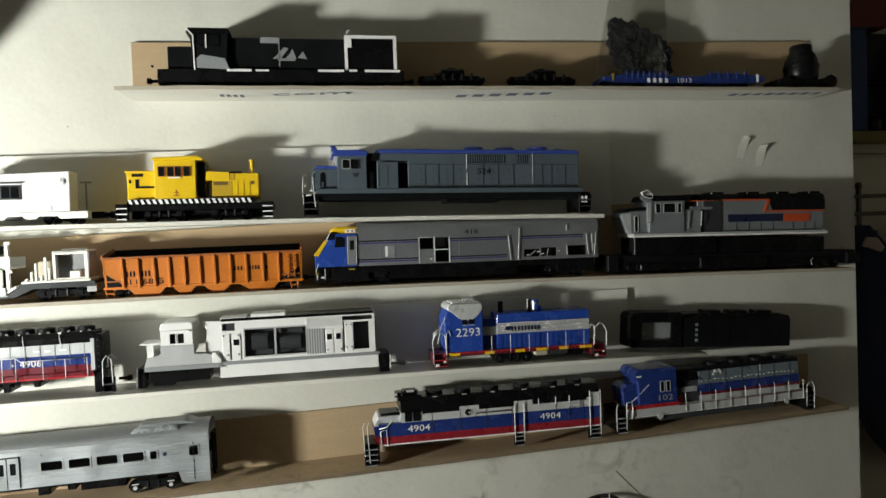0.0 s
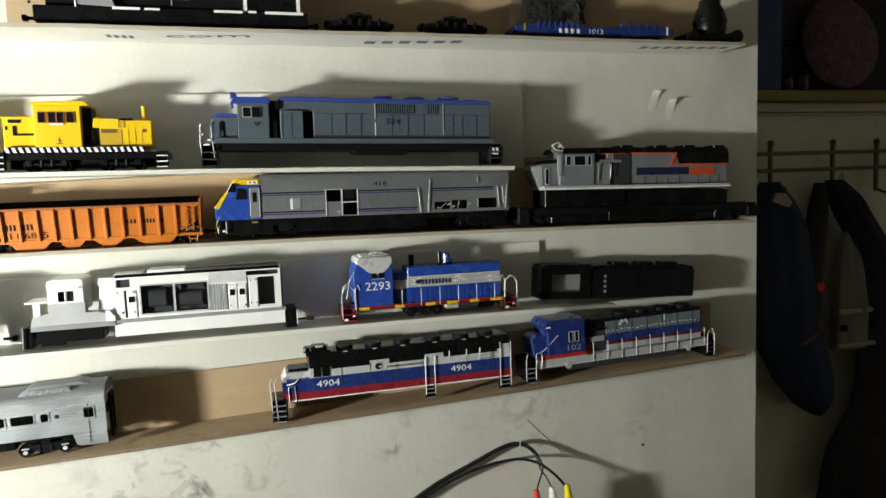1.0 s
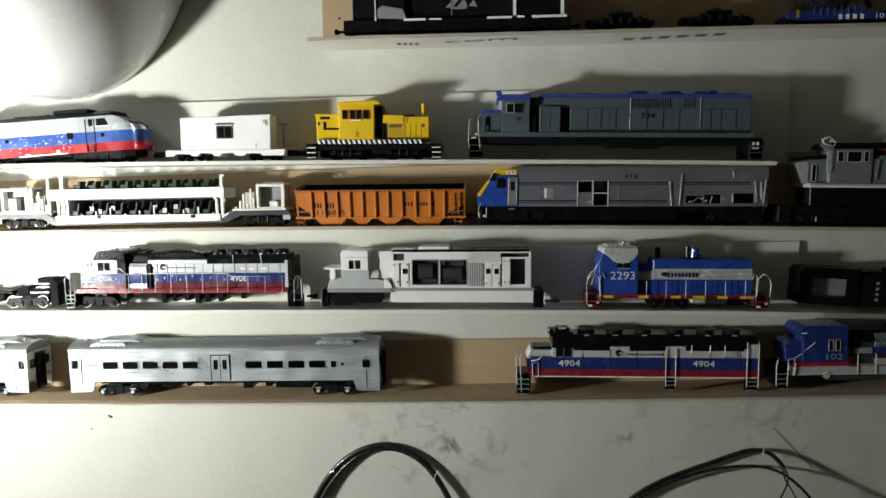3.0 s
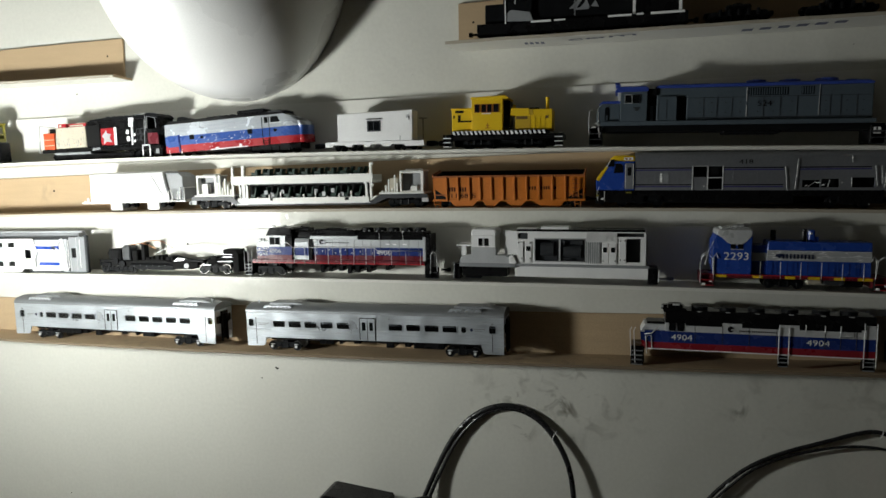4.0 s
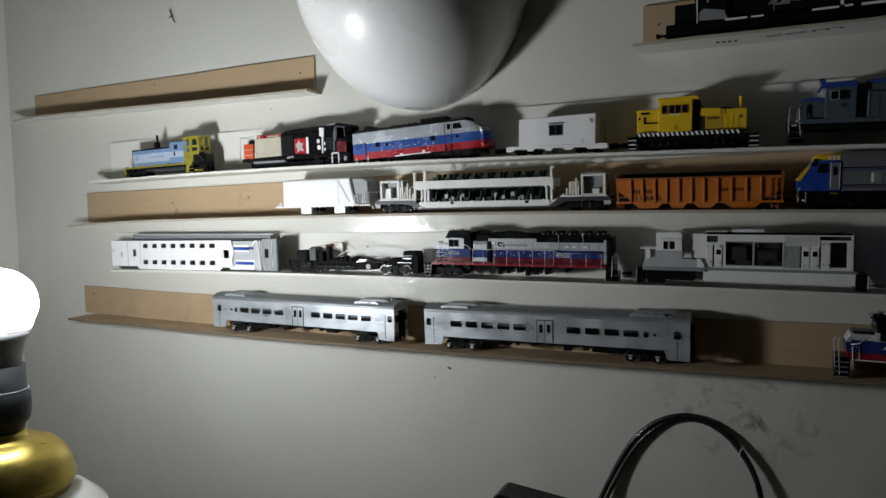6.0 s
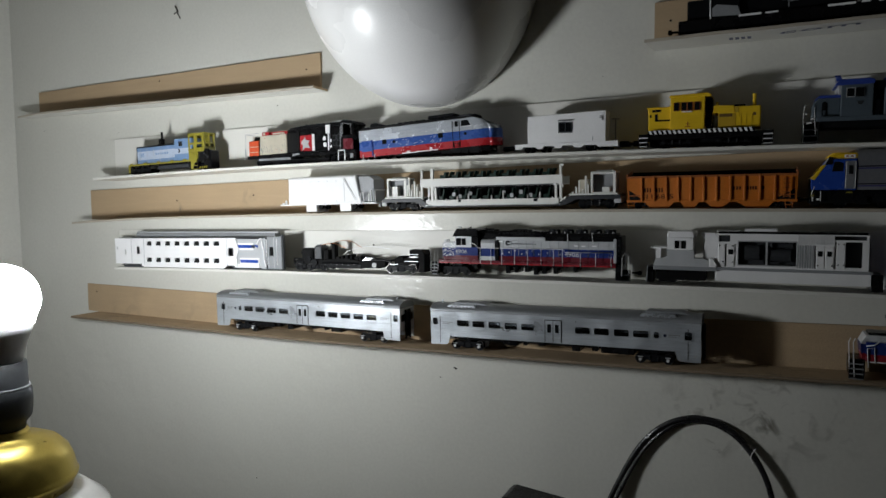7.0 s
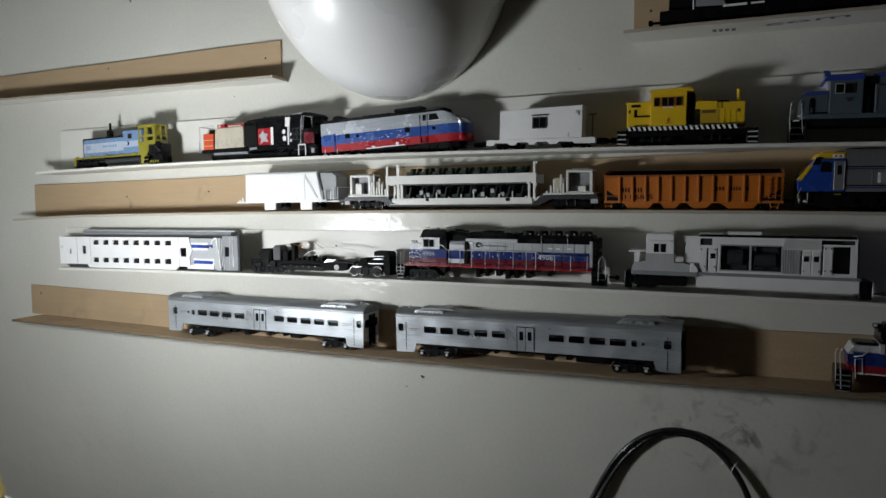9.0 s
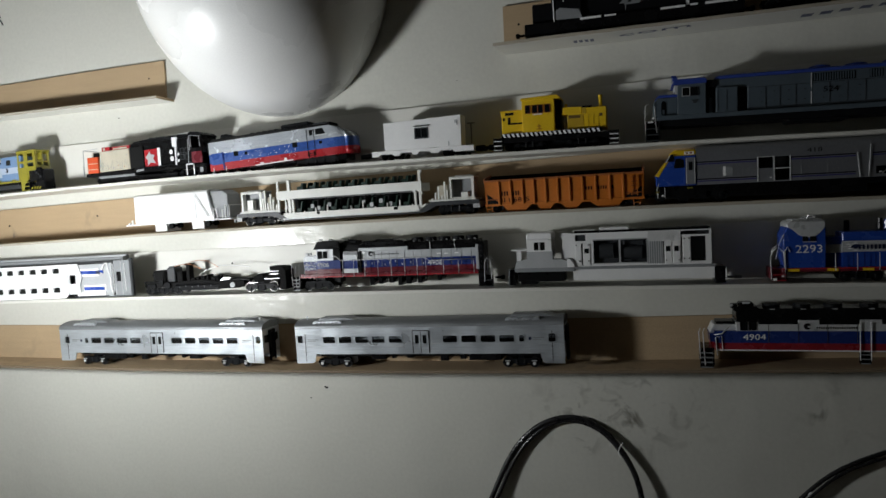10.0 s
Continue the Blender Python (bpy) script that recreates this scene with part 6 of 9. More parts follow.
def freight_geep(x):
    """102: blue cab, slate hood with blue and red bands, many stanchions."""
    ob = stand("hood_locomotive", 4, x, 0.192, "blue and grey model hood locomotive with red band, on brown ledge", "model train", LINE, tilt=-0.6)
    F = -15
    part("walkway", ob, (PALEGREY, bx(10, 184, F, 14.5, 13, 20.4, 0.3)), (DGREY, bx(40, 150, F + 0.4, 14, 8, 13.2, 0.4)))
    part("red_band", ob, (RED, bx(12, 58, F - 0.25, F + 0.1, 20.2, 23.4, 0)), (DKRED, bx(58, 184, F - 0.25, F + 0.1, 19.6, 20.8, 0)))
    cab = part("cab", ob, (NAVY, side([(21, 23.2), (57, 23.2), (57, 52), (21, 52.6), (17.4, 49), (21, 44)], F + 0.3, 14, 0.5)))
    part("roof", cab, (NAVY, side([(18, 51), (22, 54), (56, 53.4), (58, 51)], F - 0.2, 14.4, 0.5)))
    part("low_nose", cab, (NAVY, side([(9, 23.2), (21.4, 23.2), (21.4, 40.6), (12, 41), (7.6, 38)], -11, 11, 0.7)))
    for a, b in ((41.4, 44.6), (47, 50.2)):
        glazing(cab, a, b, 33.4, 42, F + 0.1, PALEGREY, 0.4)
    letters("number", cab, "102", 37.6, 25.6, 5.2, F + 0.1, GREY, 13)
    apart("dent", cab, DECALWHITE, bx(19.4, 24, F - 0.2, F + 0.3, 47.6, 48.6, 0), side([(22, 33), (23, 33.6), (31, 40.4), (30.4, 40.6)], F - 0.1, F + 0.3, 0), side([(15, 26), (16, 26), (27.6, 33.4), (27, 34)], -11.3, -10.9, 0))
    gap = part("engine_gap", ob, (DGREY, bx(57, 80, -10, 10, 20, 40, 0.4)), (SILVER, bx(64, 78, -11.4, -6, 29.4, 34, 0.4)), (BLACK, bx(58, 66, -11, 9, 34, 48, 0.6)), (SATIN, bx(66, 80, -10, 8, 38, 46, 0.8)))
    part("pipe", gap, (SATIN, tube([(60, -11.4, 46), (66, -12, 40), (74, -11.8, 43), (79, -11.6, 40)], 0.9, 8, 1)))
    part("red_tag", gap, (RED, bx(59, 64, -10.6, -9.8, 21, 26, 0.2)))
    hood = part("hood", ob, (PALEGREY, bx(80, 179, -11, 11, 20, 25, 0)), (DKRED, bx(80, 179, -11, 11, 25, 27.6, 0)), (NAVY, bx(80, 179, -11, 11, 27.6, 34.6, 0)), (SLATEHOOD, bx(80, 179, -11, 11, 34.6, 46.6, 0.5)))
    part("roof", hood, (SATIN, along([(-11.2, 46.2), (-9, 49), (9, 49), (11.2, 46.2)], 60, 179.6, 0.3)))
    part("bell_cluster", hood, (BRIGHT, join(cyl(96, -11.2, 45, 1.6, 1.6, "Y", 10), cyl(99.6, -11.2, 45.6, 1.4, 1.6, "Y", 10), cyl(94, -11.2, 42.6, 1.0, 1.6, "Y", 10), bx(100.6, 102.4, -11.8, -10.8, 42.4, 45, 0.3))))
    worn = random.Random(4)
    part("hood_latch", hood, (DECALWHITE, join(*[bx(a, a + worn.uniform(0.8, 2.6), -11.35, -10.9, z, z + 0.7, 0) for a, z in ((82 + 4.1 * i, 37.4 + worn.uniform(-0.6, 0.8)) for i in range(23))])), label="row of worn pale door latches")
    panel_lines(hood, (90, 106, 122, 138, 154, 170), 28, 46, -11, DGREY, 0.4)
    part("green_strip", hood, (PALEGREY, bx(139.6, 140.8, -11.5, -10.9, 41, 47, 0.1)))
    for fx in (100, 122, 144, 166):
        part("roof_fan", hood, (SATIN, cyl(fx, 0, 50, 7, 3, "Z", 16)))
    for i in range(9):
        sx = 64 + i * 14.4
        rail(ob, [(sx, F - 0.7, 13), (sx + 0.2, F - 0.7, 29), (sx - 0.4, F - 0.7, 30.4)], 0.32, name="stanchion")
    rail(ob, [(64, F - 0.7, 20.6), (179, F - 0.7, 20.6)], 0.22, GREY)
    part("sill_line", ob, (BRIGHT, bx(12, 184, F - 0.35, F + 0.1, 13, 13.8, 0)))
    part("pilot", ob, (BLACK, bx(0, 11, -13, 13, 2, 21, 0.7)))
    part("pilot", ob, (BLACK, bx(182, 191, -13, 13, 2, 22, 0.7)))
    steps(ob, 0, 9, F - 1, F + 4, 1.5, 18, 4, GREY)
    steps(ob, 182, 191, F - 1, F + 4, 2, 18, 4, DGREY)
    rail(ob, [(-1, F - 1, 4), (-0.6, F - 1, 22), (0.8, F - 1, 27)], 0.4)
    rail(ob, [(8, F - 1, 4), (9, F - 1, 27), (13.6, F - 1, 27.6), (14.4, F - 1, 22), (13.4, F - 1, 13)], 0.45)
    rail(ob, [(182, F - 1, 6), (183, F - 1, 24), (185.6, F - 1, 27)], 0.4)
    rail(ob, [(189.4, F - 1, 3), (190.6, F - 1, 22), (188, F - 1, 28)], 0.45)
    part("brake_wheel", ob, (PALEGREY, cyl(39.6, F - 0.5, 12.6, 2.8, 1, n=14)))
    part("brake_wheel", ob, (PALEGREY, cyl(162, F - 0.5, 12.4, 2.2, 1, n=14)))
    return ob


ROOFSILVER = mat("dull_silver_roof", (0.21, 0.22, 0.23), rough=0.5, metal=0.4, coarse=30.0, var=0.16)


def brushed(name, rgb, rough, metal):
    """Silver paint laid on by hand: long streaks along the body, uneven gloss."""
    m = mat(name, rgb, rough=rough, metal=metal, var=0.1, coarse=45.0, bump=0.0)
    nt = m.node_tree
    b = nt.nodes["Principled BSDF"]
    co = nt.nodes["Texture Coordinate"]
    mp = nt.nodes.new("ShaderNodeMapping")
    mp.inputs["Scale"].default_value = (60, 600, 600)
    nt.links.new(co.outputs["Object"], mp.inputs["Vector"])
    n = nt.nodes.new("ShaderNodeTexNoise")
    n.inputs["Scale"].default_value, n.inputs["Detail"].default_value = 1.0, 5
    nt.links.new(mp.outputs["Vector"], n.inputs["Vector"])
    bp = nt.nodes.new("ShaderNodeBump")
    bp.inputs["Strength"].default_value, bp.inputs["Distance"].default_value = 0.3, 0.0004
    nt.links.new(n.outputs["Fac"], bp.inputs["Height"])
    nt.links.new(bp.outputs["Normal"], b.inputs["Normal"])
    r = nt.nodes.new("ShaderNodeMapRange")
    r.inputs["From Min"].default_value, r.inputs["From Max"].default_value = 0.3, 0.7
    r.inputs["To Min"].default_value, r.inputs["To Max"].default_value = 0.9, 1.08
    nt.links.new(n.outputs["Fac"], r.inputs["Value"])
    mul = nt.nodes.new("ShaderNodeVectorMath")
    mul.operation = "SCALE"
    nt.links.new(b.inputs["Base Color"].links[0].from_socket, mul.inputs[0])
    nt.links.new(r.outputs["Result"], mul.inputs["Scale"])
    nt.links.new(mul.outputs["Vector"], b.inputs["Base Color"])
    return m


def clear_pane(name, tint, gloss_share):
    """A thin clear plastic pane: it lets most light through and mirrors a little."""
    m = bpy.data.materials.new(name)
    m.use_nodes = True
    nt = m.node_tree
    nt.nodes.clear()
    out, mix, clear, gloss = (nt.nodes.new(n) for n in ("ShaderNodeOutputMaterial", "ShaderNodeMixShader", "ShaderNodeBsdfTransparent", "ShaderNodeBsdfGlossy"))
    gloss.inputs["Roughness"].default_value = 0.12
    clear.inputs["Color"].default_value = (*tint, 1)
    mix.inputs["Fac"].default_value = gloss_share
    nt.links.new(clear.outputs[0], mix.inputs[1])
    nt.links.new(gloss.outputs[0], mix.inputs[2])
    nt.links.new(mix.outputs[0], out.inputs["Surface"])
    return m


CLEARPANE = clear_pane("smoky_clear_pane", (0.62, 0.64, 0.66), 0.1)
RAILSILVER = brushed("foil_silver_paint", (0.59, 0.63, 0.67), 0.36, 0.7)
STREAMSILVER = brushed("satin_silver_paint", (0.62, 0.66, 0.71), 0.27, 0.45)


def railcar(x, L, label, yaw=0.0, turned=False):
    """A silver diesel railcar: pierced sides, arched roof with two raised pods, folding doors in the middle."""
    ob = stand("silver_railcar", 4, x, L * MM, label, "model train", LINE, yaw=yaw, y=YC + (0.002 if turned else 0.0))
    k = L / 276.5
    F = -16.5

    def span(p, q):
        return (L - q * k, L - p * k) if turned else (p * k, q * k)

    top = 32.6
    wins = [(*span(p, p + 13.8), 26, top) for p in (31.2, 49.2, 67.2, 85.2, 103.2)] + [(*span(p, p + 14.4), 25.8, top - 0.2) for p in (159.4, 178.2, 197.2, 215.4)]
    ends = [(*span(2.6, 8.4), 26.4, 34), (*span(262, 268.6), 25.6, 33.4)]
    doors = [(*span(131.0, 135.0), 25, 33.6), (*span(139.0, 143.0), 25, 33.6)]
    small = [(*span(234.4, 239.2), 26, 32)]
    # Black inner blocks darken the car's inside as shade would.
    body = part("body", ob, (RAILSILVER, pierced(0, L, 14.6, 41.4, F, F + 1.2, wins + ends + doors + small)), (RAILSILVER, pierced(0, L, 14.6, 41.4, 15.3, 16.5, wins)),
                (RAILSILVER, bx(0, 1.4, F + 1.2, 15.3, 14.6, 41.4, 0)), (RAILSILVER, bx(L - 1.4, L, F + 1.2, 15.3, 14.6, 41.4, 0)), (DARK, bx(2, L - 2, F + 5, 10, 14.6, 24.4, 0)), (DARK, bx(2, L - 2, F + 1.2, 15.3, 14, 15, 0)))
    body.location.z = 0.6 * MM
    part("roof", body, (ROOFSILVER, along(arch(33.8, 41, 49, 7.6, 14), -0.3, L + 0.3)), smooth=False)
    for i, (p, q, c, d) in enumerate(wins + ends + small):
        w = part("window_frame", body, (RAILSILVER, join(pierced(p - 0.8, q + 0.8, c - 0.8, d + 0.8, F - 0.4, F + 0.1, [(p, q, c, d)]), *[side([(u, v), (u + a * 0.9, v), (u, v + b * 0.9)], F - 0.4, F + 0.9, 0) for u, v, a, b in ((p, c, 1, 1), (q, c, -1, 1), (p, d, 1, -1), (q, d, -1, -1))])))
        pane = part("pane", w, (CLEARPANE, bx(p, q, F + 0.75, F + 1.05, c, d, 0)))
        pane.visible_shadow = False
    for p, q, c, d in doors:
        door = part("door", body, (RAILSILVER, pierced(p - 1.9, q + 1.9, 15.4, 37.4, F - 0.5, F + 0.15, [(p, q, c, d)])))
        part("pane", door, (GLASS, bx(p, q, F + 0.2, F + 0.5, c, d, 0)))
    for p in (128.6, 137.0, 145.4):
        u, v = span(p - 0.3, p + 0.3)
        part("door_seam", body, (DARK, bx(u, v, F - 0.6, F + 0.1, 15.4, 37.8, 0)))
    u, v = span(128.4, 145.6)
    part("door_hood", body, (DARK, bx(u, v, F - 0.7, F + 0.1, 37.4, 38.2, 0)))
    for z in (15.6, 17.4, 19.2):
        part("fluting", body, (RAILSILVER, bx(3, L - 3, F - 0.35, F + 0.1, z, z + 0.6, 0)))
    part("belt_rail", body, (RAILSILVER, bx(0, L, F - 0.5, F + 0.1, 23, 23.8, 0.2)))
    part("gutter", body, (RAILSILVER, bx(0, L, F - 0.5, F + 0.1, 40.8, 41.6, 0.2)))
    grime = random.Random(int(L))
    apart("brush_mark", body, BRIGHT, *[side([(a, z), (a + grime.uniform(3, 12), z + grime.uniform(-0.2, 0.2)), (a + grime.uniform(2, 7), z + grime.uniform(0.3, 0.9))], F - 0.2, F + 0.1, 0) for a, z in ((grime.uniform(8, L - 20), grime.choice((16.8, 18.6, 20.6, 22, 24.6, 34.6, 36, 38.4))) for _ in range(26))])
    for p, q in ((17.5, 53.5), (219.5, 256.5)):
        u, v = p * k, q * k
        pod = part("roof_pod", body, (RAILSILVER, side([(u, 44.4), (u + 3.4, 48.4), (v - 3.4, 48.8), (v, 44.6)], -14.4, -9, 0.5)), (ROOFSILVER, side([(u + 1, 46), (u + 8, 50.8), (v + 2, 51), (v + 13, 47.8)], -8, 8, 0.6)))
        apart("vent", pod, GREY, *[bx(u + 6 + i * 4.4, u + 8.6 + i * 4.4, -14.7, -14.2, 45.4, 47, 0) for i in range(6)])
    u = span(9, 10)[0]
    part("roof_horn", body, (RAILSILVER, join(cyl(u, -4, 49.6, 0.8, 4, "Z", 8), bx(u - 1, u + 1, -5, -3, 51, 52, 0.2))))
    for e, d in ((0, 1), (L, -1)):
        pts = [(e, 5), (e, 15), (e + d * 23 * k, 15), (e + d * 20.6 * k, 6.6), (e + d * 18 * k, 5.4)]
        part("end_skirt", body, (RAILSILVER, side(pts, F, F + 1.2, 0.2)))
        part("end_skirt", body, (RAILSILVER, side(pts, 15.3, 16.5, 0.2)))
        part("end_door_seam", body, (DARK, bx(min(e + d * 11, e + d * 11.6), max(e + d * 11, e + d * 11.6), F - 0.3, F + 0.1, 7, 36, 0)))
        for y in (-9, 9):
            part("end_window", body, (GLASS, bx(min(e, e - d * 0.35), max(e, e - d * 0.35), y - 4, y + 4, 26, 34, 0)))
        part("end_door", body, (DARK, bx(min(e, e - d * 0.3), max(e, e - d * 0.3), -4.4, 4.4, 8, 38, 0)))
        part("diaphragm", body, (BLACK, join(bx(min(e, e - d * 2.4), max(e, e - d * 2.4), -5.6, -3.6, 6, 38, 0.5), bx(min(e, e - d * 2.4), max(e, e - d * 2.4), 3.6, 5.6, 6, 38, 0.5), bx(min(e, e - d * 2.4), max(e, e - d * 2.4), -5.6, 5.6, 36, 39, 0.5))))
        apart("step_plate", body, RAILSILVER, *[bx(min(e + d * 2, e + d * 17), max(e + d * 2, e + d * 17), F - 0.45, F + 0.1, z, z + 0.7, 0.1) for z in (7, 9.6, 12.2)])
        part("bolt", body, (BRIGHT, cyl(e + d * 5, F - 0.2, 11, 0.8, 0.6, n=8)))
    u, v = span(243, 246.4)
    part("emblem", body, (NAVYBLACK, cyl((u + v) / 2, F - 0.15, 29, 1.5, 0.3, n=14)))
    for p, q in ((247.6, 258), (14, 26)):
        u, v = span(p, q)
        apart("name_strip", body, GREY, bx(u, v, F - 0.2, F + 0.1, 29.4, 30, 0), bx(u, v - 3, F - 0.2, F + 0.1, 27.8, 28.3, 0))
    for p, q, z in ((155, 163.6, 7.6), (175, 181, 9.2), (184, 216, 8), (82, 98, 9), (104, 108, 10), (120, 127, 10.6)):
        u, v = span(p, q)
        part("underfloor_box", ob, (BLACK, bx(u, v, -13, 6, z, 15.4, 0.5)))
    part("underframe", ob, (SATIN, bx(24 * k, L - 24 * k, -9, 9, 11.4, 15.2, 0.3)))
    for p, q in ((21, 59), (216, 252)):
        u, v = span(p, q)
        bogie = truck(ob, u, v, 20, 1.6, 11, 2, 5.2)
        # Bright silver pieces stand in for glints on the journal boxes.
        for w in (u + 5.2, v - 5.2):
            part("journal_cap", bogie, (BRIGHT, join(cyl(w, -11.4, 4.6, 1.5, 1.6, n=12), bx(w - 2.6, w + 2.6, -11.2, -10.4, 6.6, 7.4, 0.2))))
    return ob


def bilevel_coach(x):
    """A white two-deck coach side with two rows of windows, its silver far side behind it."""
    ob = stand("bilevel_coach", 3, x, 0.294, "white model bilevel coach with two window rows, on card ledge", "model train", LINE)
    F = -15.5
    wins = []
    for i in range(8):
        wins += [(60.8 + i * 17.05, 70.4 + i * 17.05, 29.6, 35.4), (60.0 + i * 17.05, 69.6 + i * 17.05, 7.4, 13.4)]
    wins += [(41, 47.4, 18, 28), (18.4, 21.4, 17.4, 24), (3.4, 5, 24, 28), (203.6, 212.4, 16.6, 27)]
    side_ob = part("body", ob, (WHITE, pierced(0, 216, 4.6, 39.4, F, F + 1.2, wins)), (WHITE, side([(50, 2.4), (54, 0.6), (196, 0.6), (201, 4.8), (50, 4.8)], F, F + 1.2, 0)),
                   (GREY, bx(1, 214, 2, 3, 2, 38, 0)), (DARK, bx(1, 214, F + 8, 2, 2, 3, 0)), (DARK, bx(3, 260, F + 1.3, 1, 38.2, 39.2, 0)))
    for sx in (31.6, 55.4, 201.4):
        part("end_seam", side_ob, (PALEGREY, bx(sx, sx + 0.4, F - 0.3, F + 0.1, 4.8, 39, 0)))
    part("roof", ob, (GREY, along([(3, 39), (3, 44), (6, 46.6), (12, 46.6), (14, 44), (14, 39)], 20, 264, 0.3)), (DGREY, along([(-12, 38.8), (-12, 40), (3, 40.6), (3, 38.8)], 4, 262)), label="grey roof strip standing behind the white side")
    part("roof_lip", ob, (SILVER, side([(22, 46.4), (26, 48.6), (34, 48.2), (268, 46.8), (270, 45.6), (270, 44.8), (30, 45.6)], 1.6, 3.2, 0.3)))
    for p, q, c, d in wins[:16]:
        part("window_bead", side_ob, (WHITE, pierced(p - 0.7, q + 0.7, c - 0.6, d + 0.6, F - 0.35, F + 0.1, [(p, q, c, d)])))
        part("pane", side_ob, (GLASS, side([(p, c), (q, c), (q, d), (p + 3, d), (p, c + 2)], F + 0.7, F + 0.9, 0)))
    vest = part("vestibule", ob, (PALEGREY, bx(214, 256, F + 2.4, 12, 2.2, 39, 0.4)), (WHITE, side([(213, 2.2), (218, 2.2), (217, 16), (221, 24), (216, 39.4), (213, 39.4)], F + 0.2, F + 1.4, 0.2)), (WHITE, bx(214, 252, F + 0.8, F + 3, 2.2, 7, 0.3)))
    for z, p, q in ((8.6, 222, 250), (27.2, 217, 241)):
        part("blue_bar", vest, (BLUE, side([(p, z), (q, z - 0.4), (q, z + 3.4), (p, z + 3.8)], F + 1.6, F + 2.6, 0)), (WHITE, bx(p - 1, q + 2, F + 2, F + 3, z - 3, z + 6, 0.3)))
    part("blue_bar", vest, (BLUE, side([(245, 29.6), (250, 27), (250, 30.6), (245, 30.8)], F + 1.6, F + 2.6, 0)), (NAVYBLACK, bx(240, 245, F + 1.5, F + 2.5, 26.8, 30.8, 0)))
    part("torn_film", vest, (WIREWHITE, tube([(250, F + 0.4, 32), (254, F + 0.2, 38), (258, F + 0.4, 39), (258.6, F + 0.2, 30), (261.6, F + 0.4, 22), (261, F + 0.3, 12), (263.4, F + 0.4, 4)], 0.9, 6, 2)))
    part("post", vest, (SILVER, bx(256, 263, F + 1, 13, 1, 39, 0.4)), (DARK, bx(263, 265.6, F + 1.4, 12, 2, 39, 0)))
    part("end_frame", ob, (GREY, pierced(265.6, 287, 1.5, 41, F + 1, F + 2, [(268.6, 275, 17.4, 28.4)])), (DGREY, bx(285.6, 289.6, F + 1.4, F + 5, 1.5, 43, 0.4)), (DARK, bx(266, 286, F + 3, F + 4, 2, 41, 0)), (PALEGREY, join(bx(275.6, 276.4, F + 0.6, F + 1, 3, 40, 0), bx(267, 268, F + 0.6, F + 1, 3, 16, 0))))
    for p in (265, 281):
        part("grab_iron", ob, (WIREWHITE, tube([(p, F + 0.4, 6), (p, F + 0.4, 38)], 0.4)))
    for p, q, z in ((12, 50, 4.8), (206, 286, 2.4)):
        part("foot", ob, (DGREY, bx(p, q, F + 3, 12 if q < 100 else F + 9, 0, z, 0.3)))
    return ob


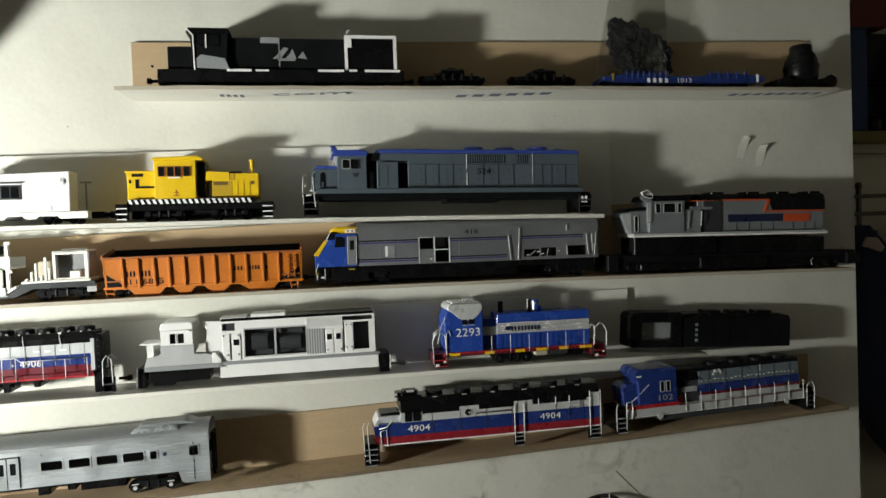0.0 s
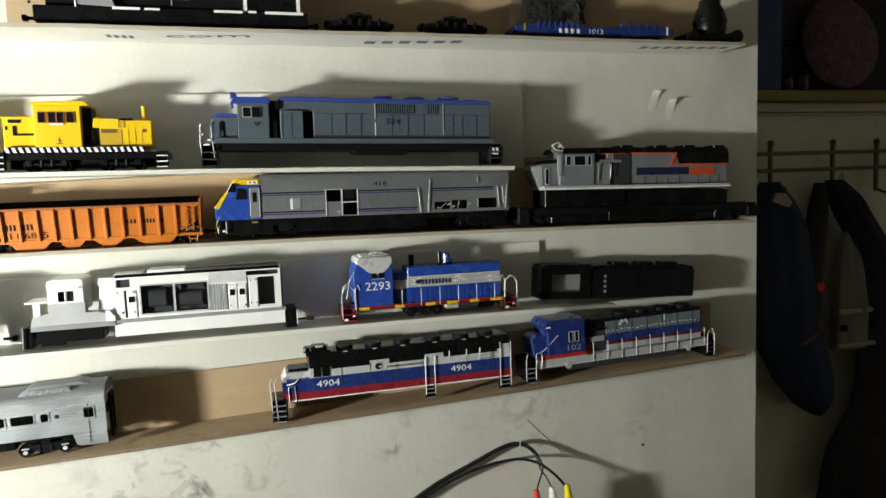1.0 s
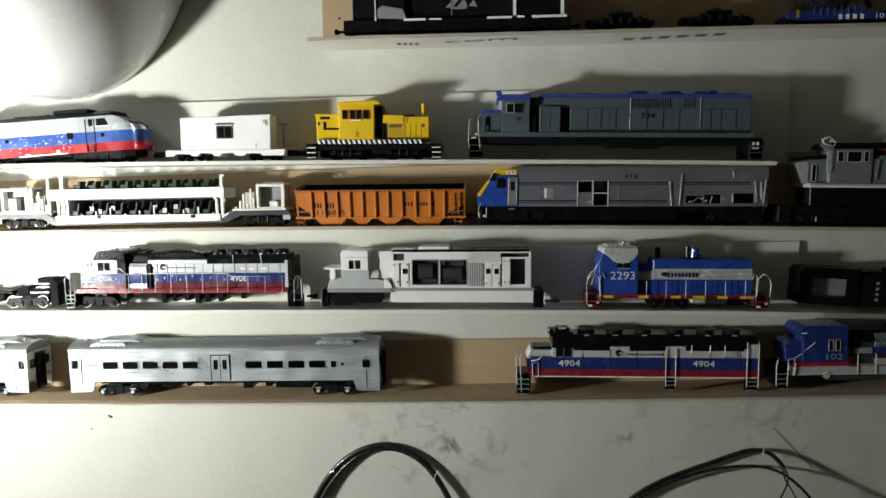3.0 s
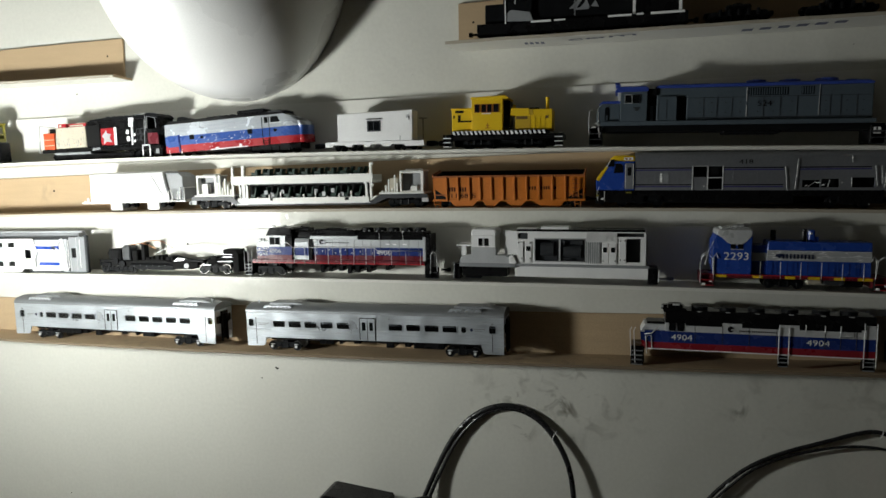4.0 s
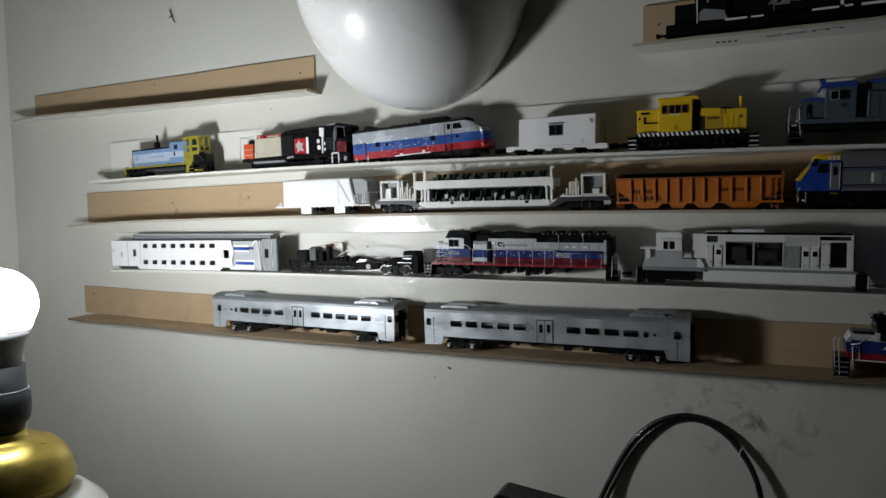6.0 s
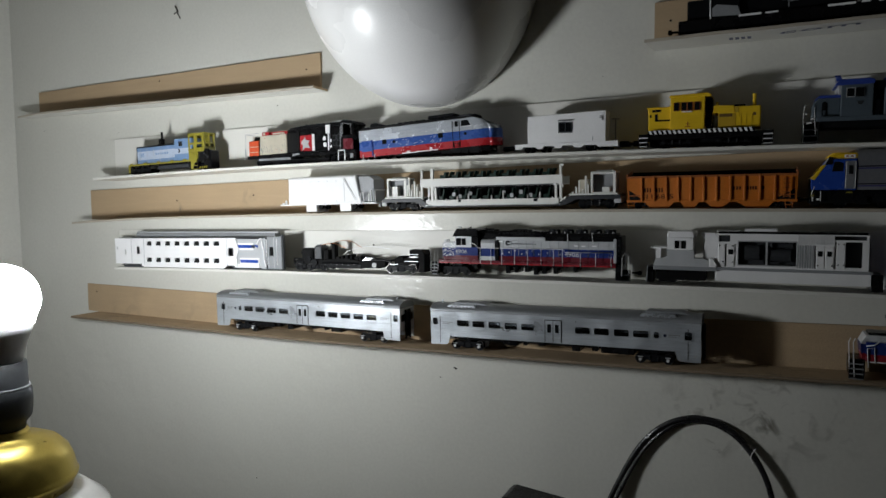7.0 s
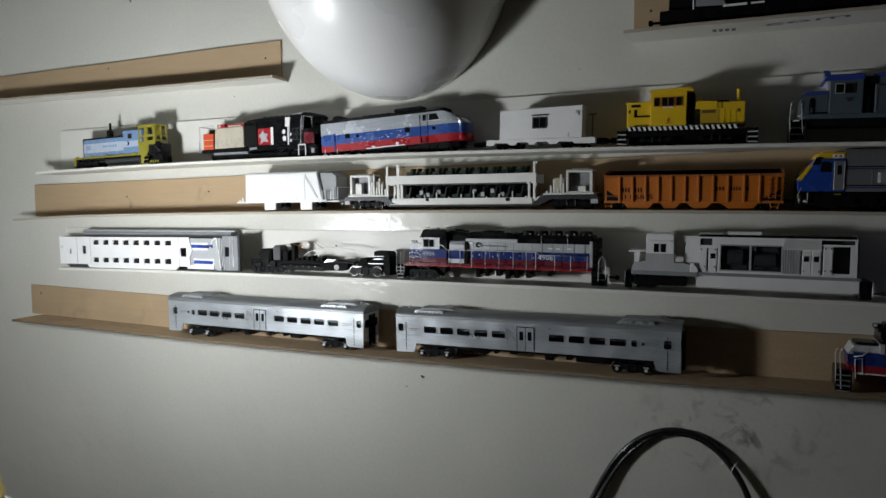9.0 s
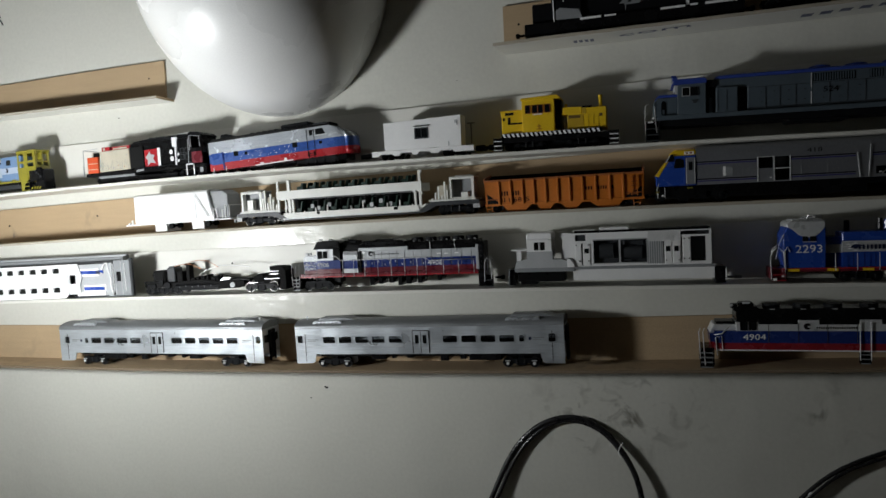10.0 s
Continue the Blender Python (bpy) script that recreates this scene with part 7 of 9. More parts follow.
def bare_chassis(x):
    """A stripped black running gear with weights, wires and loose wheels."""
    ob = stand("stripped_chassis", 3, x, 0.168, "stripped black model chassis with weights, wires and wheels, on ledge", "model train", LINE)
    frame_ob = part("frame", ob, (DARK, side([(-6, 6), (84, 5), (84, 13), (66, 15.6), (34, 13.4), (-4, 13.4)], -7, 7, 0.5)), (SATIN, along([(-9, 4), (-9.4, 9), (-6, 12), (6, 12), (9, 9), (9, 4)], 32, 88, 0.4)))
    part("motor", ob, (DARK, join(bx(3, 19, -8, 8, 13, 26.6, 1.4), bx(5, 17, -8.6, -7.6, 16, 24, 0.6), bx(1.6, 8, -7, 7, 20, 23, 0.4))))
    part("worm_box", ob, (DGREY, join(bx(21, 31.6, -7.4, 7, 14, 29.6, 1.0), bx(23, 29.6, -6, 6, 29, 31, 0.4))), (DARK, bx(33, 40, -6, 6, 13, 25, 0.8)))
    part("brush_post", ob, (DARK, join(bx(44, 48, -4, 4, 12, 33, 0.4), bx(42.6, 49.4, -4.6, 4.6, 31.4, 33.4, 0.3))))
    part("gear_tower", ob, (SATIN, join(bx(-7, 6, -8, 8, 1, 12, 0.8), cyl(14, -8.8, 14, 3.4, 1.6, n=14), cyl(22, -8.8, 10, 4, 1.6, n=14))))
    part("side_arm", ob, (DARK, join(bx(-8, 12, -9.4, -8, 13.6, 15, 0.2), bx(-8, -6, -9.4, -8, 8, 15, 0.2))))
    for lx, w, h in ((50, 5, 17), (57, 3, 18.4), (63, 4, 19), (70, 2.4, 20), (76, 5, 17.6), (82, 3, 18)):
        part("lug", frame_ob, (DARK, bx(lx, lx + w, -5, 5, 12, h, 0.4)))
    for i, lx in enumerate((38, 46, 54, 62, 70, 78)):
        part("rivet", frame_ob, (DGREY, cyl(lx, -9.4, 8 + (i % 2), 0.8, 0.6, n=8)))
    part("wire", ob, (COPPER, tube([(24, -3, 29.6), (34, -5, 31.6), (46, -4, 33.4), (56, -6, 31), (64, -5, 27)], 0.35, smooth=2)), smooth=True)
    part("wire", ob, (COPPER, tube([(46, -3, 33), (56, -6, 36.4), (68, -2, 36), (78, -5, 33), (86, -5, 28)], 0.3, smooth=2)), smooth=True)
    part("wire", ob, (WIREWHITE, tube([(60, -3, 20), (72, -6, 26), (90, -2, 30), (108, -3, 29), (124, -3, 27)], 0.5, smooth=2)), smooth=True)
    part("wire", ob, (DARK, tube([(80, -4, 16), (90, -8, 20.6), (98, -6, 18), (112, -4, 15), (124, -6, 14)], 0.7, smooth=2)), smooth=True)
    part("coupling_block", ob, (DARK, side([(83, 4.6), (112, 5), (119, 8), (119, 13), (84, 12.8)], -8.6, 8, 0.6)), (SATIN, bx(86, 124, -5, 5, 12, 15, 0.5)))
    part("flywheel", ob, (PALEGREY, cyl(105, -9, 8.6, 3.0, 1.0, n=16)), smooth=False)
    part("solder_tag", ob, (BRIGHT, side([(88, 13), (100, 14.4), (103, 17), (92, 16.6)], -8, -5, 0.2)))
    truck(ob, -6, 40, 20, 0.8, 9, 3, 4.4)
    loco = truck(ob, 121, 160, 20, 0.8, 11, 2, 5.6)
    part("gearbox", loco, (DARK, join(bx(130, 160, -7, 7, 8, 17, 0.8), bx(150, 164, -8, 6, 16, 26.8, 0.8), bx(134, 142, -8, 8, 12, 19, 0.5))))
    # Silver slivers paint the shine on the black gearbox and bogie.
    part("pickup_strip", loco, (BRIGHT, join(side([(148, 18.6), (157, 19.6), (162, 18.6), (156, 17.8)], -9, -8.2, 0.1), bx(144, 162, -9.4, -8.9, 13.6, 14.2, 0), bx(151, 162, -9.4, -8.9, 21.4, 21.9, 0), side([(127, 9.4), (137, 10.4), (137, 10.9), (127, 9.9)], -11, -10.4, 0))))
    part("side_plate", ob, (DARK, side([(163, 2), (170, 2), (170, 22), (166, 27), (163, 24)], -10, 8, 0.6)))
    return ob


def small_switcher(x):
    ob = stand("small_switcher", 1, x, 0.16, "light blue and white model switcher with open yellow cab", "model train", LINE, yaw=-3.0)
    F = -12.5
    part("running_board", ob, (LEMON, bx(1, 124, F, 12, 12.8, 14.8, 0.3)), (BLACK, bx(10, 122, F + 3, 10, 10.6, 12.9, 0.3)))
    part("fuel_tank", ob, (DGREY, bx(52, 112, -6, 8, 5.5, 10.8, 1.0)))
    hood = part("hood", ob, (LTBLUE, bx(17, 118, -9.5, 9.5, 14.6, 20.4, 0)), (PALEBLUE, bx(17, 118, -9.5, 9.5, 20.4, 32.5, 0)), (LTBLUE, bx(17, 118, -9.6, 9.6, 32.5, 38, 0.5)), (SATIN, bx(16.4, 94, -9.9, 9.9, 37.6, 39.6, 0.5)))
    part("radiator_edge", hood, (SATIN, bx(16.2, 17.4, -9.7, 9.7, 15, 39, 0.2)))
    panel_lines(hood, (24, 37, 50, 63, 78), 15.5, 37, -9.5, PALEGREY, 0.3)
    part("hood_step", hood, (PALEBLUE, bx(28, 90, -9.9, -9.4, 21, 24, 0.1)))
    bars("name_strip", hood, 54, 80, 26, 29, -9.6, LTBLUE, 6)
    apart("grille_slat", hood, LTBLUE, *[bx(22, 31, -9.8, -9.4, 24.6 + i * 1.5, 25.4 + i * 1.5, 0) for i in range(4)])
    mid = part("mid_cab", ob, (LTBLUE, bx(92, 124, F + 0.6, 11, 16, 45, 0.6)), (PALEBLUE, bx(92.2, 123.6, F + 0.4, F + 0.8, 24, 31.5, 0)), (DECALDARK, side([(99, 26), (102, 26), (103.5, 28), (102, 31), (99, 31), (101, 28.6)], F + 0.2, F + 0.5, 0)))
    glazing(mid, 101, 108, 34.5, 41, F + 0.4, LTBLUE, 0.5)
    part("exhaust_stack", hood, (BLACK, join(bx(55, 61, -4, 4, 39, 49, 0.8), bx(53, 62, -5, 5, 38.8, 41, 0.5), cyl(58, 1, 53, 1.7, 11, "Z", 12))))
    panes = [(121.4, 129.4, 37.4, 46.2), (135, 143.6, 37.4, 46.2), (122, 128.4, 29.6, 34.8), (134.4, 143.6, 30, 34.8)]
    cab = part("cab", ob, (LEMON, pierced(119, 147, 14.4, 48.6, F, F + 1.2, panes)), (LEMON, pierced(119, 147, 14.4, 48.6, 10.8, 12, panes[:2])), (LEMON, bx(119, 120.2, F + 1.2, 10.8, 14.4, 48.6, 0)), label="yellow cab with open window frames")
    part("roof", cab, (LEMON, bx(118, 148.4, F - 0.6, 12.6, 48.4, 50.2, 0.6)))
    part("end_wall", cab, (LEMON, join(bx(145.8, 147, F + 1.2, 10.8, 14.4, 31, 0), bx(145.8, 147, F + 1.2, F + 3.4, 31, 48.6, 0), bx(145.8, 147, -1.2, 1.2, 31, 48.6, 0), bx(145.8, 147, 8.6, 10.8, 31, 48.6, 0), bx(145.8, 147, F + 3.4, 8.6, 35.4, 37, 0))))
    # Dark blocks added to make the inside of the open cab look shaded.
    part("control_desk", cab, (DARK, join(bx(123, 136, -3, 8, 14.6, 33, 0.6), bx(138, 144, -8, -3, 14.6, 28, 0.6))))
    part("cab_band", cab, (LEMON, join(bx(118.6, 147.4, F - 0.7, F + 0.1, 27, 28.6, 0.2), bx(131, 133.6, F - 0.6, F + 0.1, 16, 47, 0.2))))
    part("low_hood", ob, (BLACK, join(bx(142, 156, F + 2.5, 9, 6, 26, 1.4), bx(146, 154, F + 0.4, F + 4, 12, 28, 1.2), bx(136, 148, F - 0.9, F + 2, 11.5, 25, 0.8), cyl(150, F - 0.2, 18, 4.2, 2.4, n=16))))
    apart("knob", ob, DGREY, *[cyl(146 + 2.6 * i, F - 0.8, 24 - 2.4 * i, 1.0, 2, n=8) for i in range(4)])
    steps(ob, 124, 136, F - 1.2, F + 3, 1, 15, 3, LEMON)
    part("step_cheek", ob, (LEMON, side([(123, 1), (127, 1), (129, 9), (135, 14), (135, 20), (124, 24)], F - 1.5, F - 0.7, 0.2)))
    apart("sill_stripe", ob, LEMON, *[side([(137 + 4 * i, 2), (138.6 + 4 * i, 2), (140.2 + 4 * i, 5), (138.6 + 4 * i, 5)], F - 0.5, F + 0.5, 0) for i in range(4)])
    for a in (5, 32, 58, 84, 108):
        part("yellow_step", ob, (LEMON, bx(a, a + 6, F - 0.7, F + 0.3, 13.8, 16.2, 0.2)))
    part("pilot", ob, (BLACK, bx(0, 7, -10, 10, 1.5, 13, 0.6)), (LEMON, bx(-0.4, 3, F + 1, F + 2, 1.5, 14, 0.2)))
    part("end_sill", ob, (BLACK, bx(134, 156, F + 3, 9, 2, 8, 0.8)))
    truck(ob, 7, 42, 19, 1.4, 10.6, 2, 4.6)
    truck(ob, 116, 148, 17, 1.4, 10.6, 2, 4.6)
    ob.scale = (1.0, 0.78, 0.945)
    return ob


def patched_loco(x):
    """A black locomotive under rebuilding, with cream, red and orange panels."""
    ob = stand("patchwork_locomotive", 1, x, 0.156, "black model locomotive with cream, orange and red panels, on ledge", "model train", LINE)
    F = -14
    part("frame", ob, (BLACK, bx(0, 156, F, 13.5, 9, 13, 0.4)), (GREY, bx(18, 66, F - 1, 11, 6.4, 9, 0.6)), (BLACK, bx(17, 120, F + 2, 11, 0.4, 6.6, 0.6)))
    hood = part("hood", ob, (BLACK, bx(60, 140, -11, 11, 13, 42, 0.6)), (BLACK, bx(8, 62, -10, 10, 13, 36, 0.5)))
    part("roof", hood, (SATIN, side([(62, 41.6), (140, 42.6), (140, 44.8), (136, 46.4), (80, 45), (62, 43.4)], -10, 10, 0.7)), (DGREY, join(*[bx(a, a + 3, -9, 9, 45, 46.4, 0.3) for a in (84, 92, 100, 108)])))
    part("orange_end", ob, (REDORANGE, bx(2.4, 17.4, F + 0.4, 12, 12.4, 31, 0.5)), (CREAM, bx(4, 17, -8, 8, 30.8, 37, 0.4)))
    part("end_wire", ob, (PALEGREY, join(tube([(-2.6, F + 0.4, 12), (-2, F + 0.4, 39.4), (18, F + 0.4, 40)], 0.4), tube([(-2, F + 0.4, 39.4), (-2, 11, 39.4)], 0.35), tube([(-3, F, 9), (-3, F, 22)], 0.5))))
    for z in (17, 23.4):
        part("orange_slat", ob, (CREAM, bx(2.8, 17, F - 0.05, F + 0.5, z, z + 0.7, 0)))
    part("cream_panel", hood, (CREAM, side([(18.4, 13.6), (60, 14.4), (59.6, 37), (20, 36.4)], -13.4, -9, 0.5)))
    part("dark_door", hood, (DARK, bx(60.4, 78, -13.2, -10, 14.4, 37.6, 0.4)))
    grime = random.Random(9)
    part("pencil_lines", hood, (GREY, join(*[side([(a, z), (a + 0.3, z), (a + grime.uniform(-0.6, 0.9), z + grime.uniform(1.5, 6)), (a + 0.1, z + 1.4)], -13.55, -13.3, 0) for a, z in ((grime.uniform(19.5, 58), 14.6 + abs(grime.gauss(0, 5))) for i in range(46))])), label="thin grey lines on the cream panel")
    part("colour_specks", hood, (RED, join(*[bx(a, a + 0.7, -13.55, -13.3, z, z + 0.6, 0) for a, z in ((23, 18), (31, 16), (44, 19), (52, 17.4), (27, 33))])), (WORNBLUE, join(*[bx(a, a + 0.9, -13.55, -13.3, z, z + 0.7, 0) for a, z in ((20.4, 20), (37, 17), (48, 15.6), (56, 30))])))
    part("red_hatch", hood, (RED, join(bx(22, 33, -12, -4, 36.4, 41, 0.4), bx(36, 59.6, -11.6, -5, 37, 40.6, 0.3))), (CREAM, join(bx(38, 56, -11.9, -11.4, 37.6, 39.2, 0), bx(24, 27, -12.3, -11.8, 37.4, 40, 0), bx(47, 59, -10.8, -6, 40.4, 41.4, 0.2))))
    part("emblem_panel", hood, (RED, side([(78.4, 15), (97.4, 14.4), (97.4, 33.8), (78.6, 33.2)], -12, -10.8, 0.2)), (PALEGREY, side([(80, 25), (84, 29), (86, 31.6), (87, 28), (92, 27), (90, 23), (93, 18), (86, 19), (82, 16), (83, 22)], -12.3, -11.8, 0)), (WHITE, bx(96, 99.4, -12.3, -11.8, 14.6, 34.2, 0)))
    apart("white_mark", hood, DECALWHITE, side([(114.8, 34), (120, 33.4), (121.8, 43.4), (115, 43.8)], -11.6, -10.9, 0), side([(117.6, 14), (119, 14), (119.4, 33.6), (117.8, 33.6)], -11.6, -10.9, 0), side([(110.4, 28), (112, 31), (114.6, 30.4), (114.6, 26.4), (111.4, 26)], -11.5, -10.9, 0), side([(111, 22), (112.6, 24), (115.6, 23.4), (115.6, 18.6), (112, 18.6)], -11.5, -10.9, 0), side([(120, 26), (122.6, 27), (122.8, 24), (120.4, 23.6)], -11.4, -10.9, 0), side([(120, 19), (122.8, 20.4), (122.8, 17.4), (120.6, 17)], -11.4, -10.9, 0))
    part("loose_rod", hood, (SATIN, tube([(66, -13.6, 12.4), (74, -14.4, 15), (88, -14, 13), (116, -13.8, 15)], 0.8, 6, 1)), (GREY, side([(68, 9.6), (79, 11), (78, 13.4), (69, 12.4)], -14.6, -13.8, 0.2)))
    for a, b, w, z, top in ((96, 104, 7, 44, 46.4), (66, 72, 6, 41, 44.4), (118, 124, 8, 44, 46.8)):
        part("roof_box", hood, (BLACK, bx(a, b, -w, w, z, top, 0.7)))
    part("roof_trim", hood, (BRIGHT, side([(124, 46.2), (138, 47.4), (138, 48), (124, 47)], -10.8, -9.8, 0)))
    cab = part("cab", ob, (BLACK, join(bx(138, 140, F, 12, 13, 46, 0.4), bx(152.4, 154.4, F, 12, 24, 43, 0.4), bx(138, 154, 9, 12, 13, 44, 0.4))), (SATIN, side([(136, 44.6), (140, 47.6), (151, 46.4), (155, 43.4), (155, 42)], F - 0.4, 13.4, 0.5)), label="open black cab with white window edges")
    part("cab_wall", cab, (DKRED, bx(139, 153, F + 0.4, F + 1.2, 14, 26, 0)), (BLACK, bx(140, 152.4, F + 0.2, F + 1.4, 26, 30, 0.2)))
    part("window_edge", cab, (PALEGREY, join(tube([(140.4, F - 0.4, 31), (140.8, F - 0.4, 43.6), (151, F - 0.4, 41.6), (151.6, F - 0.4, 31)], 0.35), bx(138.4, 138.9, F - 0.5, F, 28, 44, 0))))
    for a, b, c, d in ((125, 128.6, 26.4, 31), (130.6, 135, 26.4, 31), (125, 128.6, 19.4, 24.4), (130.6, 135, 19.4, 24.4)):
        glazing(hood, a, b, c, d, -11.1, DGREY, 0.5)
    for p, q, c, d in ((122.6, 123.4, 16, 44), (136.6, 137.6, 14, 40)):
        part("grab_iron", ob, (PALEGREY, tube([(p, F - 0.7, c), (q, F - 0.7, d)], 0.35)))
    part("step_frame", ob, (BLACK, bx(146, 157, F + 1, 12, 0.6, 12, 0.5)), (DECALWHITE, join(bx(133, 134.2, F - 0.8, F, 1.4, 13.8, 0), bx(142, 143.2, F - 0.8, F, 1.4, 13.8, 0), bx(133, 143.2, F - 0.8, F, 12.4, 13.8, 0))), (GREY, bx(149, 153, F + 0.6, F + 1.2, 4, 10, 0)))
    truck(ob, 10, 42, 20, 0.6, 7, 2, 4.4)
    truck(ob, 104, 140, 20, 0.6, 8, 2, 4.4)
    return ob


def streamliner(x):
    """A bulldog-nosed streamliner in silver, blue and red, its nose propped up on the front bogie."""
    ob = stand("streamlined_locomotive", 1, x, 0.172, "silver, blue and red model streamliner with raised nose, on ledge", "model train", LINE, tilt=2.8)
    W = 30
    L = 172
    N = 25.0

    def hull(bands, first=0, last=8):
        pieces = []
        for material, za, zb in bands:
            bm = bmesh.new()
            rings = []
            for i in range(first, last + 1):
                x_ = 2 + i * (L - 32) / 5 if i < 6 else L - 30 + N * math.sin(math.pi / 2 * (i - 5) / 9)
                nose = max(0.0, (x_ - (L - 30)) / N)
                ring = []
                for z in (za, zb):
                    rise = max(0.0, (z - 22) / 16)
                    w = W / 2 * (0.1 + 0.9 * math.sqrt(max(0.0, 1 - nose ** 2.6))) * (1 - 0.10 * rise ** 2)
                    ring.append((x_ - (rise ** 1.5) * nose * 13, w, z if z < 22 else z - nose ** 1.1 * (z - 22) * 0.62))
                rings.append(ring)
            va = [[bm.verts.new((px, -w, z)) for px, w, z in r] for r in rings]
            vb = [[bm.verts.new((px, w, z)) for px, w, z in r] for r in rings]
            for a, b in zip(va, va[1:]):
                bm.faces.new((a[0], b[0], b[1], a[1]))
            for a, b in zip(vb, vb[1:]):
                bm.faces.new((a[1], b[1], b[0], a[0]))
            bm.faces.new((va[-1][0], vb[-1][0], vb[-1][1], va[-1][1]))
            bm.faces.new((vb[0][0], va[0][0], va[0][1], vb[0][1]))
            for p, q in zip(range(last - first), range(1, last - first + 1)):
                bm.faces.new((va[p][1], va[q][1], vb[q][1], vb[p][1]))
                bm.faces.new((va[p][0], vb[p][0], vb[q][0], va[q][0]))
            bmesh.ops.recalc_face_normals(bm, faces=bm.faces[:])
            pieces.append((material, bm))
        return pieces

    body = part("body", ob, *hull([(RED, 3, 10.4), (WORNBLUE, 10.4, 20), (STREAMSILVER, 20, 27), (STREAMSILVER, 27, 33)], 0, 9), smooth=False)
    part("nose", body, *hull([(RED, 3, 10.4), (WORNBLUE, 10.4, 20), (STREAMSILVER, 20, 27), (DGREY, 27, 33)], 9, 14), label="rounded nose with red and blue bands", smooth=True)
    for i in range(7):
        z = 21 + i * 1.7
        y = -15 * (1 - 0.1 * max(0.0, (z - 22) / 16) ** 2)
        part("side_rib", body, (STREAMSILVER, bx(3, 112, y - 0.18, y + 0.4, z, z + 0.55, 0)))
    # White specks paint the glints of the glossy side into the surface.
    specks = random.Random(5)
    part("paint_chips", body, (DECALWHITE, join(*[side([(a, z), (a + 0.7, z - 0.1), (a + specks.uniform(1.0, 3.0), z + specks.uniform(0.3, 0.9)), (a + 0.4, z + 0.3)], -15.12, -14.8, 0) for a, z in ((specks.uniform(38, 106), specks.gauss(13, 4)) for _ in range(44))])), label="small bright specks painted in for glints")
    part("roof", body, (SATIN, along([(-13.4, 33.6), (-9, 37), (9, 37), (13.4, 33.6)], 3, 142, 0.3)))
    part("nose_roof", body, (DGREY, side([(122, 32), (124, 37.5), (138, 37.5), (148, 30), (148, 27), (138, 29)], -11, 11, 1.0)))
    part("windscreen", body, (GLASS, side([(137.5, 35.4), (140, 36.4), (148.4, 29.6), (146, 28.4)], -11.3, 11.3, 0.2)))
    part("cab_window", body, (GLASS, side([(127.4, 25), (138.4, 25), (135.4, 30.8), (127.8, 30.8)], -14.9, -13.2, 0)), (GLASS, bx(120.6, 124.2, -14.9, -14, 25, 30.6, 0)), (BRIGHT, join(bx(119.4, 120, -15, -14, 24, 31, 0), side([(126.6, 24.2), (139.6, 24.2), (139.4, 24.8), (126.6, 24.8)], -15, -13.2, 0))))
    apart("door_seam", body, DARK, bx(117.4, 117.9, -15.3, -14.6, 4, 31, 0), bx(125.4, 125.9, -15.3, -14.6, 4, 31, 0))
    for a in (31.6, 44.8, 100.6, 130.6):
        w = 5.6 if a in (31.6, 100.6) else 3.2
        part("porthole", body, (GLASS, bx(a, a + w, -15.3, -14.6, 15.4, 15.6 + w * 0.85, 0.2)))
    part("step_irons", body, (DARK, join(bx(118, 124.6, -15.5, -14.8, 4.4, 5, 0), bx(118, 124.6, -15.5, -14.8, 6.8, 7.4, 0), bx(118, 118.6, -15.5, -14.8, 3, 9, 0), bx(124, 124.6, -15.5, -14.8, 3, 9, 0))))
    part("engine_door", body, (WORNBLUE, bx(4.5, 18, -15.35, -14.7, 9, 21, 0.3)), (NAVY, bx(18, 19.8, -15.5, -14.7, 3.4, 21.4, 0)))
    part("steam_vent", body, (SATIN, side([(12, 36.4), (14, 40.6), (20, 41), (33, 37), (32, 36)], -8, 8, 0.6)))
    part("radiator_hatch", body, (SATIN, bx(86, 118, -9, 9, 36.8, 40.8, 1.2)))
    for i in range(5):
        part("roof_fan", body, (SATIN, cyl(48 + i * 7, 0, 37.6, 2.8, 2.4, "Z", 12)))
    apart("worn_edge", body, DECALWHITE, bx(56, 74, -15.4, -14.8, 2.4, 3.6, 0), bx(74, 100, -15.4, -14.8, 2.8, 3.8, 0), bx(62, 66, -15.4, -14.8, 3.6, 5.2, 0), bx(90, 93, -15.4, -14.8, 3.8, 6.4, 0))
    part("headlight", body, (BRIGHT, cyl(155, -9.6, 23.4, 1.7, 3, "X", 12)))
    part("number_board", body, (GREY, bx(147, 154, -9.5, 9.5, 24.5, 27.6, 0.5)))
    part("step", ob, (WIREWHITE, join(tube([(6, -15, 6), (6, -15, 0.4)], 0.5), tube([(21, -15, 6), (21, -15, 1)], 0.5), bx(4, 8, -15.6, -14.6, 0, 1, 0))))
    truck(ob, 8, 44, 21, 0.2, 7, 2, 4.4)
    front = truck(ob, 108, 148, 21, 0.4, 12, 2, 4.6)
    front.location.z = -6.6 * MM
    part("pilot", ob, (BLACK, bx(100, 158, -10, 10, -3, 3.4, 1.2)), (BLACK, bx(46, 100, -10, 10, 0, 3.2, 0.6)))
    return ob


